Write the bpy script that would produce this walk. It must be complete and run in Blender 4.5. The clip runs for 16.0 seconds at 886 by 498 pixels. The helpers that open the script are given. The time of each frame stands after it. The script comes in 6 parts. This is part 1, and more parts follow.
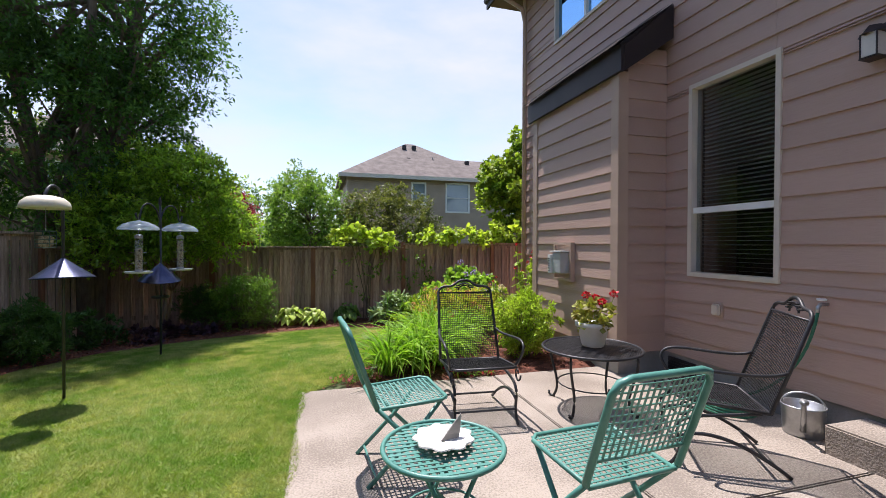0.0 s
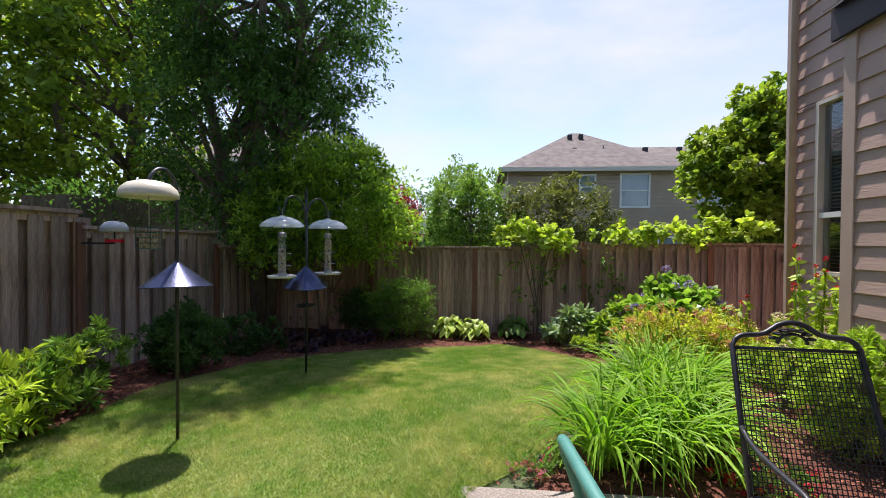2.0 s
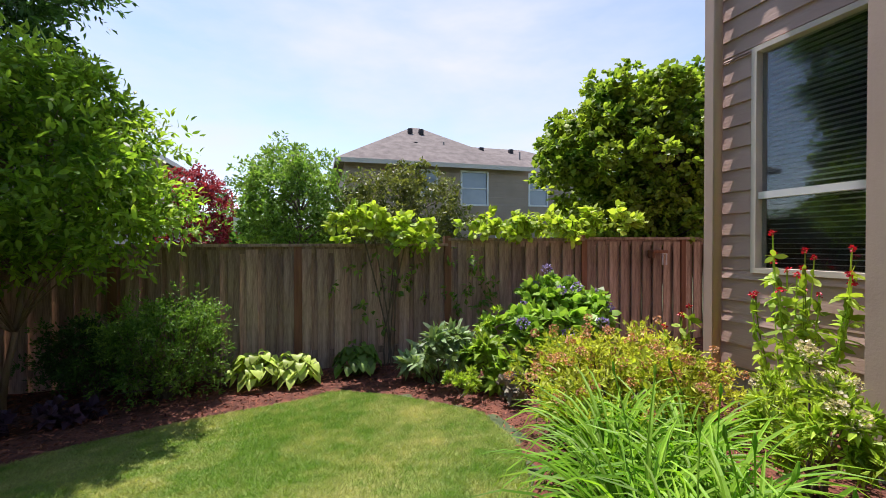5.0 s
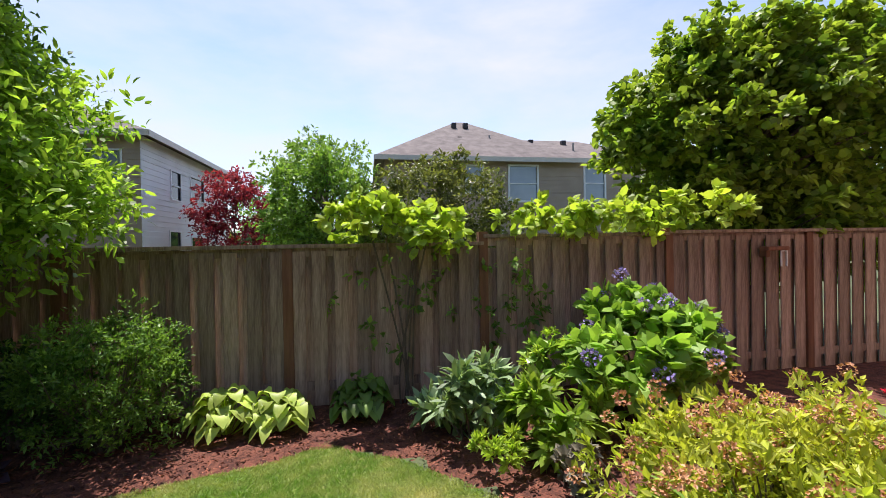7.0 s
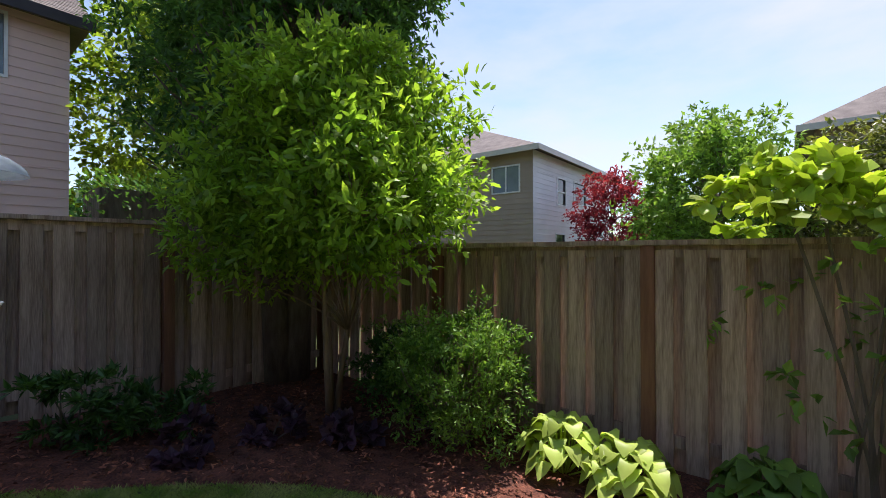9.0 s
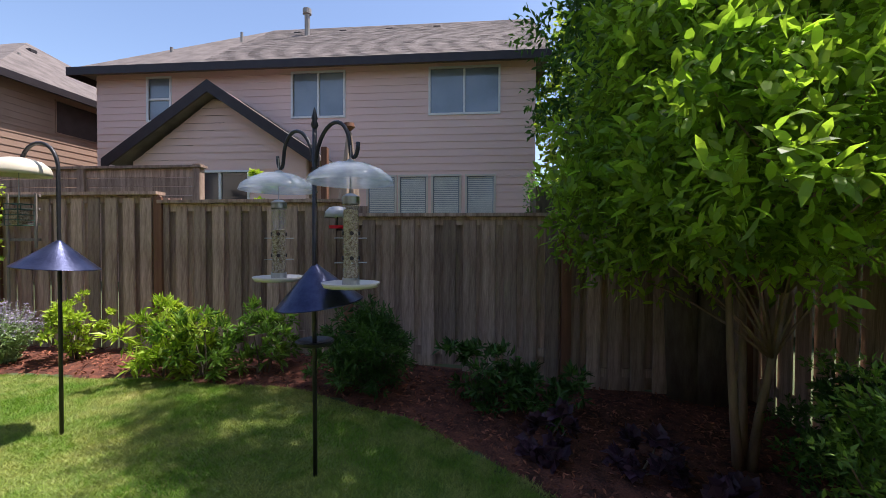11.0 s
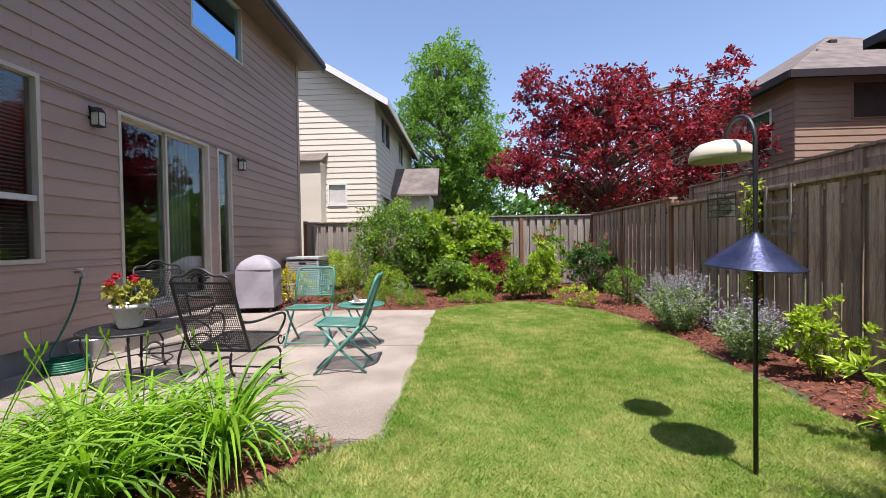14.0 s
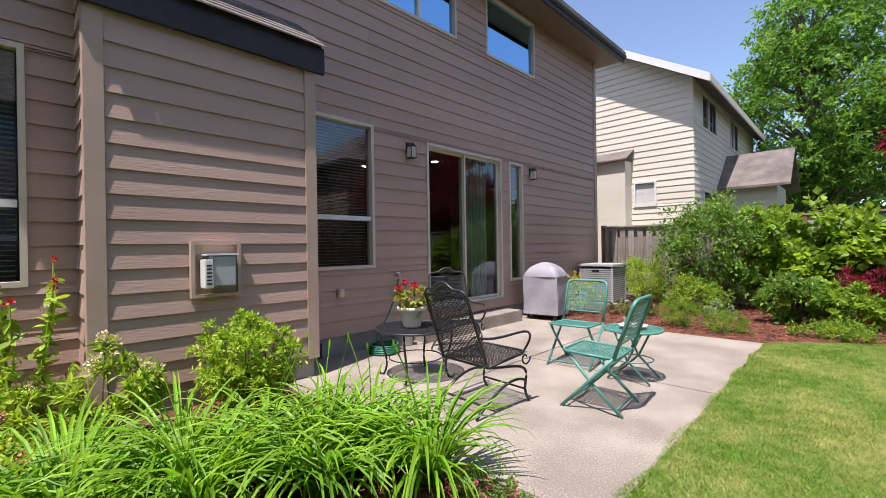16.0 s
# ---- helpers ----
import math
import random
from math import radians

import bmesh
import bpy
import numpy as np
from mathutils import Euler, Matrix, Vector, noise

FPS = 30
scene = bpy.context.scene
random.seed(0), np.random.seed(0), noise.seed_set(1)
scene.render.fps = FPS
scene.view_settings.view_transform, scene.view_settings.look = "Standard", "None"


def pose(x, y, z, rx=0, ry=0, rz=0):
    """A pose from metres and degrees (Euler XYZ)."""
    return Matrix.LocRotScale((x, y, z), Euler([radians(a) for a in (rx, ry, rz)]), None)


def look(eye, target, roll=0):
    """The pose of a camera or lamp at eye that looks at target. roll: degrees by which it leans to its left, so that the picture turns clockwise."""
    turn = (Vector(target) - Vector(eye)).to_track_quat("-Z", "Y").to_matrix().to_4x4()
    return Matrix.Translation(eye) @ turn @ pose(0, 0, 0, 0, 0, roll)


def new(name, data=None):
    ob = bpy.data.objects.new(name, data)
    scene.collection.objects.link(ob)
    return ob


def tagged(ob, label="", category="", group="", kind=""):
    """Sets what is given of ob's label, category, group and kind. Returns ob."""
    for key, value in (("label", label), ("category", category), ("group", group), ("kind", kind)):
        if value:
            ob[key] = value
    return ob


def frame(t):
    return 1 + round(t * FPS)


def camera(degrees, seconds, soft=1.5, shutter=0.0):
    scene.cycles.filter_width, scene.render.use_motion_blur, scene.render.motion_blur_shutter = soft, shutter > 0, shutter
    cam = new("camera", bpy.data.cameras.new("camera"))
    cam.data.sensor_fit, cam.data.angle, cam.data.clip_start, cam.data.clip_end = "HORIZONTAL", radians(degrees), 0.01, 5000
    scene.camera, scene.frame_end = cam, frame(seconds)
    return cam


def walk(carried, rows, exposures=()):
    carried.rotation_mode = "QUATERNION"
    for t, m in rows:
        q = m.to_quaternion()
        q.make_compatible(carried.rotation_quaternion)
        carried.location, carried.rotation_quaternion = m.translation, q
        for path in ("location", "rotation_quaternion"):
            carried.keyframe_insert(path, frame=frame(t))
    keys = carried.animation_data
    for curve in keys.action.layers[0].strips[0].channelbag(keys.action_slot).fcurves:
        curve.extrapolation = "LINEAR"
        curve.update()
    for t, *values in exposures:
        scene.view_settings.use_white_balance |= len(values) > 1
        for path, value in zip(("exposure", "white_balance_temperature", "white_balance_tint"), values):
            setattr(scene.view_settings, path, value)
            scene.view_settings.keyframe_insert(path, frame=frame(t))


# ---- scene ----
# seconds, eye, target, lean
PATH = [
    (0, (-0.073, 0.263, 1.43), (0.474, 2.187, 1.408), 0.2),
    (0.5, (-0.127, 0.594, 1.44), (0.218, 2.564, 1.417), 0.2),
    (1, (-0.166, 1.086, 1.457), (-0.077, 3.084, 1.426), 0.3),
    (1.5, (-0.17, 1.57, 1.478), (-0.256, 3.568, 1.441), 0.6),
    (2, (-0.177, 2.063, 1.442), (-0.348, 4.056, 1.412), 0.4),
    (2.5, (-0.24, 2.542, 1.445), (-0.413, 4.534, 1.41), 0.5),
    (3, (-0.292, 2.991, 1.426), (-0.457, 4.983, 1.394), 0.4),
    (3.5, (-0.276, 3.418, 1.424), (-0.274, 5.418, 1.388), 0.5),
    (4, (-0.234, 3.787, 1.389), (0.009, 5.772, 1.36), 0.3),
    (4.5, (-0.164, 4.134, 1.352), (0.319, 6.075, 1.333), 0.1),
    (4.7, (-0.106, 4.275, 1.367), (0.466, 6.191, 1.34), 0.0),
    (5.7, (0.14, 4.955, 1.348), (0.70, 6.875, 1.33), -0.5),
    (6.8, (0.537, 5.726, 1.334), (0.996, 7.673, 1.318), -1.1),
    (7, (0.575, 5.856, 1.334), (0.916, 7.827, 1.317), -1.0),
    (7.5, (0.648, 6.161, 1.324), (0.655, 8.161, 1.31), -0.8),
    (8, (0.661, 6.412, 1.32), (0.229, 8.365, 1.315), -0.9),
    (8.2, (0.655, 6.52, 1.305), (0.046, 8.424, 1.306), -0.8),
    (10.3, (0.353, 7.571, 1.272), (-1.577, 8.095, 1.246), 0.4),
    (10.5, (0.334, 7.645, 1.278), (-1.639, 7.966, 1.241), 0.2),
    (11, (0.216, 7.745, 1.297), (-1.774, 7.555, 1.259), 0.2),
    (11.5, (0.026, 7.764, 1.303), (-1.845, 7.057, 1.26), 0.1),
    (12, (-0.169, 7.714, 1.3), (-1.791, 6.544, 1.261), -0.2),
    (12.5, (-0.297, 7.674, 1.293), (-1.581, 6.142, 1.251), -0.2),
    (13, (-0.38, 7.605, 1.281), (-1.239, 5.799, 1.244), -0.0),
    (13.5, (-0.624, 7.448, 1.31), (-0.997, 5.484, 1.266), -0.2),
    (14, (-0.811, 7.281, 1.27), (-0.712, 5.284, 1.234), -0.9),
    (14.5, (-0.969, 7.14, 1.294), (-0.441, 5.211, 1.264), -1.0),
    (15, (-1.077, 6.953, 1.309), (-0.179, 5.167, 1.289), -1.0),
    (15.5, (-1.132, 6.779, 1.337), (0.075, 5.184, 1.327), -1.0),
    (16, (-1.178, 6.592, 1.369), (0.212, 5.153, 1.364), -0.9),
]
cam = camera(92.2, 16.0, soft=0.75)
walk(cam, [(t, look(eye, target, lean)) for t, eye, target, lean in PATH],
     exposures=[(0.0, 0.9, 6500, 18), (16.0, 0.9, 6500, 18)])


# ---- light ----
SUN_DIR = Vector((-0.10, 0.37, 1.0)).normalized()
world = bpy.data.worlds.new("sky")
scene.world = world
world.use_nodes = True
wn, wl = world.node_tree.nodes, world.node_tree.links
sky = wn.new("ShaderNodeTexSky")
sky.sky_type = 'NISHITA'
sky.sun_disc = False
sky.sun_elevation = math.asin(SUN_DIR.z)
sky.sun_rotation = math.atan2(SUN_DIR.x, SUN_DIR.y)
sky.air_density = 1.0
sky.dust_density = 0.6
sky.ozone_density = 1.5
# thin high cloud over the far (north) half of the sky
wc = wn.new("ShaderNodeTexCoord")
wm = wn.new("ShaderNodeMapping")
wm.inputs["Scale"].default_value = (1.1, 1.1, 3.2)
wm.inputs["Location"].default_value = (0.35, 0.2, 0.1)
wnoise = wn.new("ShaderNodeTexNoise")
wnoise.inputs["Scale"].default_value = 2.1
wnoise.inputs["Detail"].default_value = 7
wnoise.inputs["Roughness"].default_value = 0.55
wramp = wn.new("ShaderNodeValToRGB")
wramp.color_ramp.elements[0].position = 0.30
wramp.color_ramp.elements[1].position = 0.75
wsep = wn.new("ShaderNodeSeparateXYZ")
wmap = wn.new("ShaderNodeMapRange")
wmap.inputs["From Min"].default_value = 0.05
wmap.inputs["From Max"].default_value = 0.85
wmul = wn.new("ShaderNodeMath")
wmul.operation = 'MULTIPLY'
wmix = wn.new("ShaderNodeMixRGB")
wmix.inputs["Color2"].default_value = (3.95, 4.2, 4.6, 1)
wl.new(wc.outputs["Generated"], wm.inputs["Vector"])
wl.new(wm.outputs["Vector"], wnoise.inputs["Vector"])
wl.new(wnoise.outputs["Fac"], wramp.inputs["Fac"])
wl.new(wc.outputs["Generated"], wsep.inputs["Vector"])
wl.new(wsep.outputs["Y"], wmap.inputs["Value"])
wl.new(wramp.outputs["Color"], wmul.inputs[0])
wl.new(wmap.outputs["Result"], wmul.inputs[1])
wl.new(wmul.outputs["Value"], wmix.inputs["Fac"])
wl.new(sky.outputs["Color"], wmix.inputs["Color1"])
wl.new(wmix.outputs["Color"], wn["Background"].inputs["Color"])
wn["Background"].inputs["Strength"].default_value = 0.12

sun_data = bpy.data.lights.new("sun", 'SUN')
sun_data.energy = 4.2
sun_data.angle = radians(0.55)
sun_data.color = (1.0, 0.965, 0.92)
sun = new("sun", sun_data)
sun.matrix_world = look(SUN_DIR * 50, (0, 0, 0))


# ---- materials ----
def mat(name, c1, c2, scale=8.0, rough=0.7, bump=0.15, metal=0.0, stretch=(1, 1, 1), rand=0.0, fine=60.0, trans=0.0,
        island=0.0, spec=0.4, coords="Object", stain=0.25, lo=0.3, hi=0.7):
    m = bpy.data.materials.new(name)
    m.use_nodes = True
    n, l = m.node_tree.nodes, m.node_tree.links
    b = n["Principled BSDF"]
    b.inputs["Roughness"].default_value = rough
    b.inputs["Metallic"].default_value = metal
    b.inputs["Specular IOR Level"].default_value = spec
    tc = n.new("ShaderNodeTexCoord")
    mp = n.new("ShaderNodeMapping")
    mp.inputs["Scale"].default_value = stretch
    l.new(tc.outputs[coords], mp.inputs["Vector"])
    big = n.new("ShaderNodeTexNoise")
    big.inputs["Scale"].default_value = scale
    big.inputs["Detail"].default_value = 5
    l.new(mp.outputs["Vector"], big.inputs["Vector"])
    small = n.new("ShaderNodeTexNoise")
    small.inputs["Scale"].default_value = fine
    small.inputs["Detail"].default_value = 3
    l.new(mp.outputs["Vector"], small.inputs["Vector"])
    ramp = n.new("ShaderNodeValToRGB")
    ramp.color_ramp.elements[0].color = (*c1, 1)
    ramp.color_ramp.elements[1].color = (*c2, 1)
    ramp.color_ramp.elements[0].position = lo
    ramp.color_ramp.elements[1].position = hi
    add = n.new("ShaderNodeMath")
    add.operation = 'MULTIPLY_ADD'
    add.inputs[1].default_value = stain
    l.new(small.outputs["Fac"], add.inputs[0])
    off = n.new("ShaderNodeMath")
    off.operation = 'SUBTRACT'
    off.inputs[1].default_value = stain * 0.5
    l.new(big.outputs["Fac"], off.inputs[0])
    l.new(off.outputs["Value"], add.inputs[2])
    l.new(add.outputs["Value"], ramp.inputs["Fac"])
    col = ramp.outputs["Color"]
    if rand > 0 or island > 0:
        hsv = n.new("ShaderNodeHueSaturation")
        mr = n.new("ShaderNodeMapRange")
        k = max(rand, island)
        mr.inputs["To Min"].default_value = 1 - k
        mr.inputs["To Max"].default_value = 1 + k
        if rand > 0:
            oi = n.new("ShaderNodeObjectInfo")
            l.new(oi.outputs["Random"], mr.inputs["Value"])
        else:
            ge = n.new("ShaderNodeNewGeometry")
            l.new(ge.outputs["Random Per Island"], mr.inputs["Value"])
        l.new(mr.outputs["Result"], hsv.inputs["Value"])
        l.new(col, hsv.inputs["Color"])
        col = hsv.outputs["Color"]
    l.new(col, b.inputs["Base Color"])
    if bump > 0:
        bp = n.new("ShaderNodeBump")
        bp.inputs["Strength"].default_value = bump
        bp.inputs["Distance"].default_value = 0.01
        l.new(small.outputs["Fac"], bp.inputs["Height"])
        l.new(bp.outputs["Normal"], b.inputs["Normal"])
    if trans > 0:
        tr = n.new("ShaderNodeBsdfTranslucent")
        tint = n.new("ShaderNodeMixRGB")
        tint.blend_type = 'MULTIPLY'
        tint.inputs["Fac"].default_value = 1.0
        tint.inputs["Color2"].default_value = (1.15, 1.2, 0.55, 1)
        l.new(col, tint.inputs["Color1"])
        l.new(tint.outputs["Color"], tr.inputs["Color"])
        mx = n.new("ShaderNodeMixShader")
        mx.inputs["Fac"].default_value = trans
        l.new(b.outputs["BSDF"], mx.inputs[1])
        l.new(tr.outputs["BSDF"], mx.inputs[2])
        l.new(mx.outputs["Shader"], n["Material Output"].inputs["Surface"])
    return m


def leafmat(name, c1, c2, trans=0.35, rough=0.45, island=0.45):
    return mat(name, c1, c2, 1.6, rough, 0, trans=trans, island=island, fine=9.0, spec=0.35)


def glassmat(name, tint=(0.85, 0.9, 0.92), rough=0.0, clear=0.94, base=0.07):
    m = bpy.data.materials.new(name)
    m.use_nodes = True
    n, l = m.node_tree.nodes, m.node_tree.links
    n.remove(n["Principled BSDF"])
    t = n.new("ShaderNodeBsdfTransparent")
    t.inputs["Color"].default_value = (*[c * clear for c in tint], 1)
    g = n.new("ShaderNodeBsdfGlossy")
    g.inputs["Roughness"].default_value = rough
    g.inputs["Color"].default_value = (*tint, 1)
    lw = n.new("ShaderNodeLayerWeight")
    lw.inputs["Blend"].default_value = 0.5
    pw = n.new("ShaderNodeMath")
    pw.operation = 'POWER'
    pw.inputs[1].default_value = 4.5
    l.new(lw.outputs["Facing"], pw.inputs[0])
    fr = n.new("ShaderNodeMapRange")
    fr.inputs["To Min"].default_value = base
    fr.inputs["To Max"].default_value = 0.9
    l.new(pw.outputs["Value"], fr.inputs["Value"])
    mx = n.new("ShaderNodeMixShader")
    l.new(fr.outputs["Result"], mx.inputs["Fac"])
    l.new(t.outputs["BSDF"], mx.inputs[1])
    l.new(g.outputs["BSDF"], mx.inputs[2])
    l.new(mx.outputs["Shader"], n["Material Output"].inputs["Surface"])
    return m


def hazemat(name, color, haze=0.4):
    """Clear plastic gone slightly milky."""
    m = bpy.data.materials.new(name)
    m.use_nodes = True
    n, l = m.node_tree.nodes, m.node_tree.links
    b = n["Principled BSDF"]
    b.inputs["Base Color"].default_value = (*color, 1)
    b.inputs["Roughness"].default_value = 0.15
    tl = n.new("ShaderNodeBsdfTranslucent")
    tl.inputs["Color"].default_value = (*color, 1)
    m1 = n.new("ShaderNodeMixShader")
    l.new(b.outputs["BSDF"], m1.inputs[1])
    l.new(tl.outputs["BSDF"], m1.inputs[2])
    tp = n.new("ShaderNodeBsdfTransparent")
    nz = n.new("ShaderNodeTexNoise")
    nz.inputs["Scale"].default_value = 9
    mr = n.new("ShaderNodeMapRange")
    mr.inputs["To Min"].default_value = haze * 0.7
    mr.inputs["To Max"].default_value = haze * 1.3
    l.new(nz.outputs["Fac"], mr.inputs["Value"])
    m2 = n.new("ShaderNodeMixShader")
    l.new(mr.outputs["Result"], m2.inputs["Fac"])
    l.new(tp.outputs["BSDF"], m2.inputs[1])
    l.new(m1.outputs["Shader"], m2.inputs[2])
    l.new(m2.outputs["Shader"], n["Material Output"].inputs["Surface"])
    return m


def glowmat(name, color, strength):
    m = bpy.data.materials.new(name)
    m.use_nodes = True
    b = m.node_tree.nodes["Principled BSDF"]
    b.inputs["Base Color"].default_value = (*color, 1)
    b.inputs["Emission Color"].default_value = (*color, 1)
    b.inputs["Emission Strength"].default_value = strength
    return m


M_SIDING = mat("tan_siding_paint", (0.40, 0.275, 0.225), (0.465, 0.325, 0.268), 1.5, 0.55, 0.25, stretch=(1, 0.15, 1.0), rand=0.05, fine=70)
M_TRIM = mat("tan_trim_paint", (0.43, 0.31, 0.245), (0.48, 0.35, 0.28), 3, 0.5, 0.1, fine=80)
M_FASCIA = mat("dark_brown_paint", (0.022, 0.016, 0.018), (0.035, 0.026, 0.026), 4, 0.5, 0.1)
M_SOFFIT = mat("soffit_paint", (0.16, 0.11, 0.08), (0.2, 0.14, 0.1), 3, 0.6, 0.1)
M_SHINGLE = mat("asphalt_shingle", (0.12, 0.10, 0.09), (0.22, 0.185, 0.165), 2.5, 0.9, 0.6, fine=110, island=0.18)
M_CONC = mat("foundation_concrete", (0.22, 0.21, 0.2), (0.32, 0.3, 0.28), 3, 0.9, 0.3)
M_PATIO = mat("exposed_aggregate_concrete", (0.215, 0.18, 0.148), (0.365, 0.315, 0.265), 1.3, 0.85, 0.9, fine=75, stain=0.95, lo=0.36, hi=0.64)
M_WOOD = mat("weathered_cedar", (0.225, 0.145, 0.108), (0.52, 0.375, 0.29), 3.0, 0.85, 0.5, stretch=(6, 6, 0.45), rand=0.32, fine=22, stain=0.6)
M_POST = mat("red_cedar_post", (0.15, 0.065, 0.038), (0.27, 0.125, 0.07), 3.0, 0.8, 0.4, stretch=(6, 6, 0.5), rand=0.15, fine=22)
M_WOODPALE = mat("sunbleached_cedar", (0.2, 0.17, 0.15), (0.36, 0.31, 0.27), 3.0, 0.85, 0.5, stretch=(6, 6, 0.45), rand=0.2, fine=22, stain=0.5)
M_MULCH = mat("bark_mulch", (0.05, 0.017, 0.011), (0.19, 0.065, 0.038), 9, 0.95, 1.0, fine=70, stain=0.8)
M_CHIP = mat("bark_chip", (0.10, 0.034, 0.02), (0.34, 0.125, 0.07), 5, 0.9, 0.0, island=0.6)
M_SOIL = mat("distant_ground", (0.05, 0.075, 0.03), (0.1, 0.12, 0.05), 0.3, 0.95, 0.3)
M_LAWN = mat("lawn_thatch", (0.085, 0.16, 0.02), (0.22, 0.22, 0.06), 1.1, 0.95, 0.2, fine=45, stain=0.5)
M_GRASS = mat("grass_blades", (0.15, 0.28, 0.028), (0.48, 0.46, 0.17), 1.35, 0.55, 0, trans=0.42, island=0.3, fine=6.5, stain=0.7, lo=0.36, hi=0.78)
M_BARK = mat("grey_bark", (0.10, 0.075, 0.055), (0.2, 0.155, 0.115), 6, 0.9, 0.7, stretch=(3, 3, 0.6), fine=40)
M_GLASS = glassmat("window_glass")
# blue tint and raised mirror share paint the sky's reflection into upper panes
M_SKYGLASS = glassmat("sky_tinted_upper_glass", (0.38, 0.7, 1.0), 0.0, 0.4, 0.8)
M_WHITE = mat("white_vinyl", (0.68, 0.68, 0.67), (0.76, 0.76, 0.74), 6, 0.4, 0.03)
M_FRAME = mat("tan_vinyl_frame", (0.56, 0.50, 0.42), (0.62, 0.55, 0.47), 6, 0.4, 0.03)
# near-black so the dimness of the rooms sits in the colour itself
M_DARKROOM = mat("dim_room_surface", (0.05, 0.045, 0.04), (0.07, 0.06, 0.05), 3, 0.8, 0.05)
M_BLIND = mat("blind_slat", (0.55, 0.54, 0.52), (0.65, 0.63, 0.6), 4, 0.5, 0.02)
M_PINK = mat("pale_pink_siding", (0.74, 0.515, 0.45), (0.80, 0.565, 0.495), 1.2, 0.6, 0.12, stretch=(1, 0.2, 1), fine=40)
M_CREAM = mat("cream_siding", (0.66, 0.60, 0.50), (0.74, 0.68, 0.58), 1.2, 0.6, 0.12, stretch=(0.2, 0.2, 1), fine=40)
M_TAUPE = mat("taupe_siding", (0.33, 0.25, 0.185), (0.39, 0.30, 0.225), 1.2, 0.6, 0.12, fine=40)
M_LAVENDER = mat("pale_grey_siding", (0.68, 0.66, 0.65), (0.76, 0.74, 0.73), 1.2, 0.6, 0.12, fine=40)
M_BROWN = mat("brown_siding", (0.30, 0.2, 0.145), (0.36, 0.24, 0.18), 1.2, 0.6, 0.12, fine=40)
M_PANEGREY = mat("far_window_pane", (0.16, 0.2, 0.24), (0.26, 0.31, 0.36), 0.8, 0.06, 0, spec=0.9)
M_SCREEN = mat("brown_window_screen", (0.05, 0.035, 0.032), (0.075, 0.055, 0.05), 3, 0.7, 0.1)
M_PANEDARK = mat("far_dark_pane", (0.02, 0.02, 0.022), (0.04, 0.04, 0.045), 0.8, 0.06, 0, spec=0.9)

L_DARK = leafmat("dark_tree_leaf", (0.04, 0.10, 0.028), (0.125, 0.26, 0.06), 0.5)
L_BRIGHT = leafmat("bright_tree_leaf", (0.14, 0.26, 0.03), (0.38, 0.50, 0.08), 0.55)
L_MAPLE = leafmat("green_maple_leaf", (0.10, 0.21, 0.026), (0.38, 0.46, 0.07), 0.55)
L_ASH = leafmat("ash_leaf", (0.07, 0.19, 0.03), (0.25, 0.41, 0.08), 0.5)
L_MAGNOLIA = leafmat("magnolia_leaf", (0.12, 0.25, 0.026), (0.40, 0.55, 0.08), 0.6)
M_TANBARK = mat("smooth_tan_bark", (0.2, 0.13, 0.08), (0.34, 0.235, 0.155), 6, 0.85, 0.4, stretch=(3, 3, 0.6), fine=40)
L_RED = leafmat("red_maple_leaf", (0.12, 0.010, 0.024), (0.43, 0.045, 0.085), 0.46)
L_MID = leafmat("mid_green_leaf", (0.095, 0.21, 0.036), (0.27, 0.41, 0.085), 0.45)
L_OLIVE = leafmat("olive_leaf", (0.09, 0.12, 0.03), (0.23, 0.24, 0.075), 0.4)
L_HYDR = leafmat("hydrangea_leaf", (0.17, 0.34, 0.04), (0.38, 0.55, 0.10), 0.42, 0.35, 0.35)
L_LIME = leafmat("lime_leaf", (0.26, 0.40, 0.035), (0.50, 0.60, 0.09), 0.45)
L_DAYLILY = leafmat("daylily_blade", (0.10, 0.27, 0.015), (0.34, 0.53, 0.05), 0.45, 0.5, 0.35)
L_HOSTA = leafmat("lime_hosta_leaf", (0.34, 0.46, 0.07), (0.58, 0.68, 0.16), 0.4)
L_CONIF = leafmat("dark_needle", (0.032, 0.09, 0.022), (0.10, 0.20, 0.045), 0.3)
L_GREY = leafmat("grey_green_leaf", (0.20, 0.31, 0.14), (0.40, 0.50, 0.27), 0.35)
L_SPIREA = leafmat("golden_spirea_leaf", (0.34, 0.42, 0.04), (0.62, 0.60, 0.10), 0.45)
L_PURPLE = leafmat("purple_leaf", (0.05, 0.025, 0.045), (0.13, 0.065, 0.10), 0.3)
F_RED = leafmat("red_petal", (0.45, 0.008, 0.02), (0.65, 0.02, 0.05), 0.2)
F_PINK = leafmat("pink_petal", (0.6, 0.1, 0.18), (0.75, 0.25, 0.32), 0.3)
F_BLUE = leafmat("lavender_petal", (0.22, 0.16, 0.48), (0.42, 0.34, 0.68), 0.3)
F_LAVENDER = leafmat("dusty_lavender_petal", (0.30, 0.25, 0.40), (0.46, 0.40, 0.56), 0.3)
F_YELLOW = leafmat("yellow_petal", (0.65, 0.55, 0.05), (0.8, 0.72, 0.2), 0.3)
F_CREAM = leafmat("cream_petal", (0.6, 0.5, 0.35), (0.75, 0.68, 0.5), 0.3)
F_RUST = leafmat("rust_bud", (0.46, 0.2, 0.11), (0.66, 0.36, 0.2), 0.25)


# ---- building helpers ----
def mesh_of(bm, name):
    me = bpy.data.meshes.new(name)
    bm.to_mesh(me)
    bm.free()
    return me


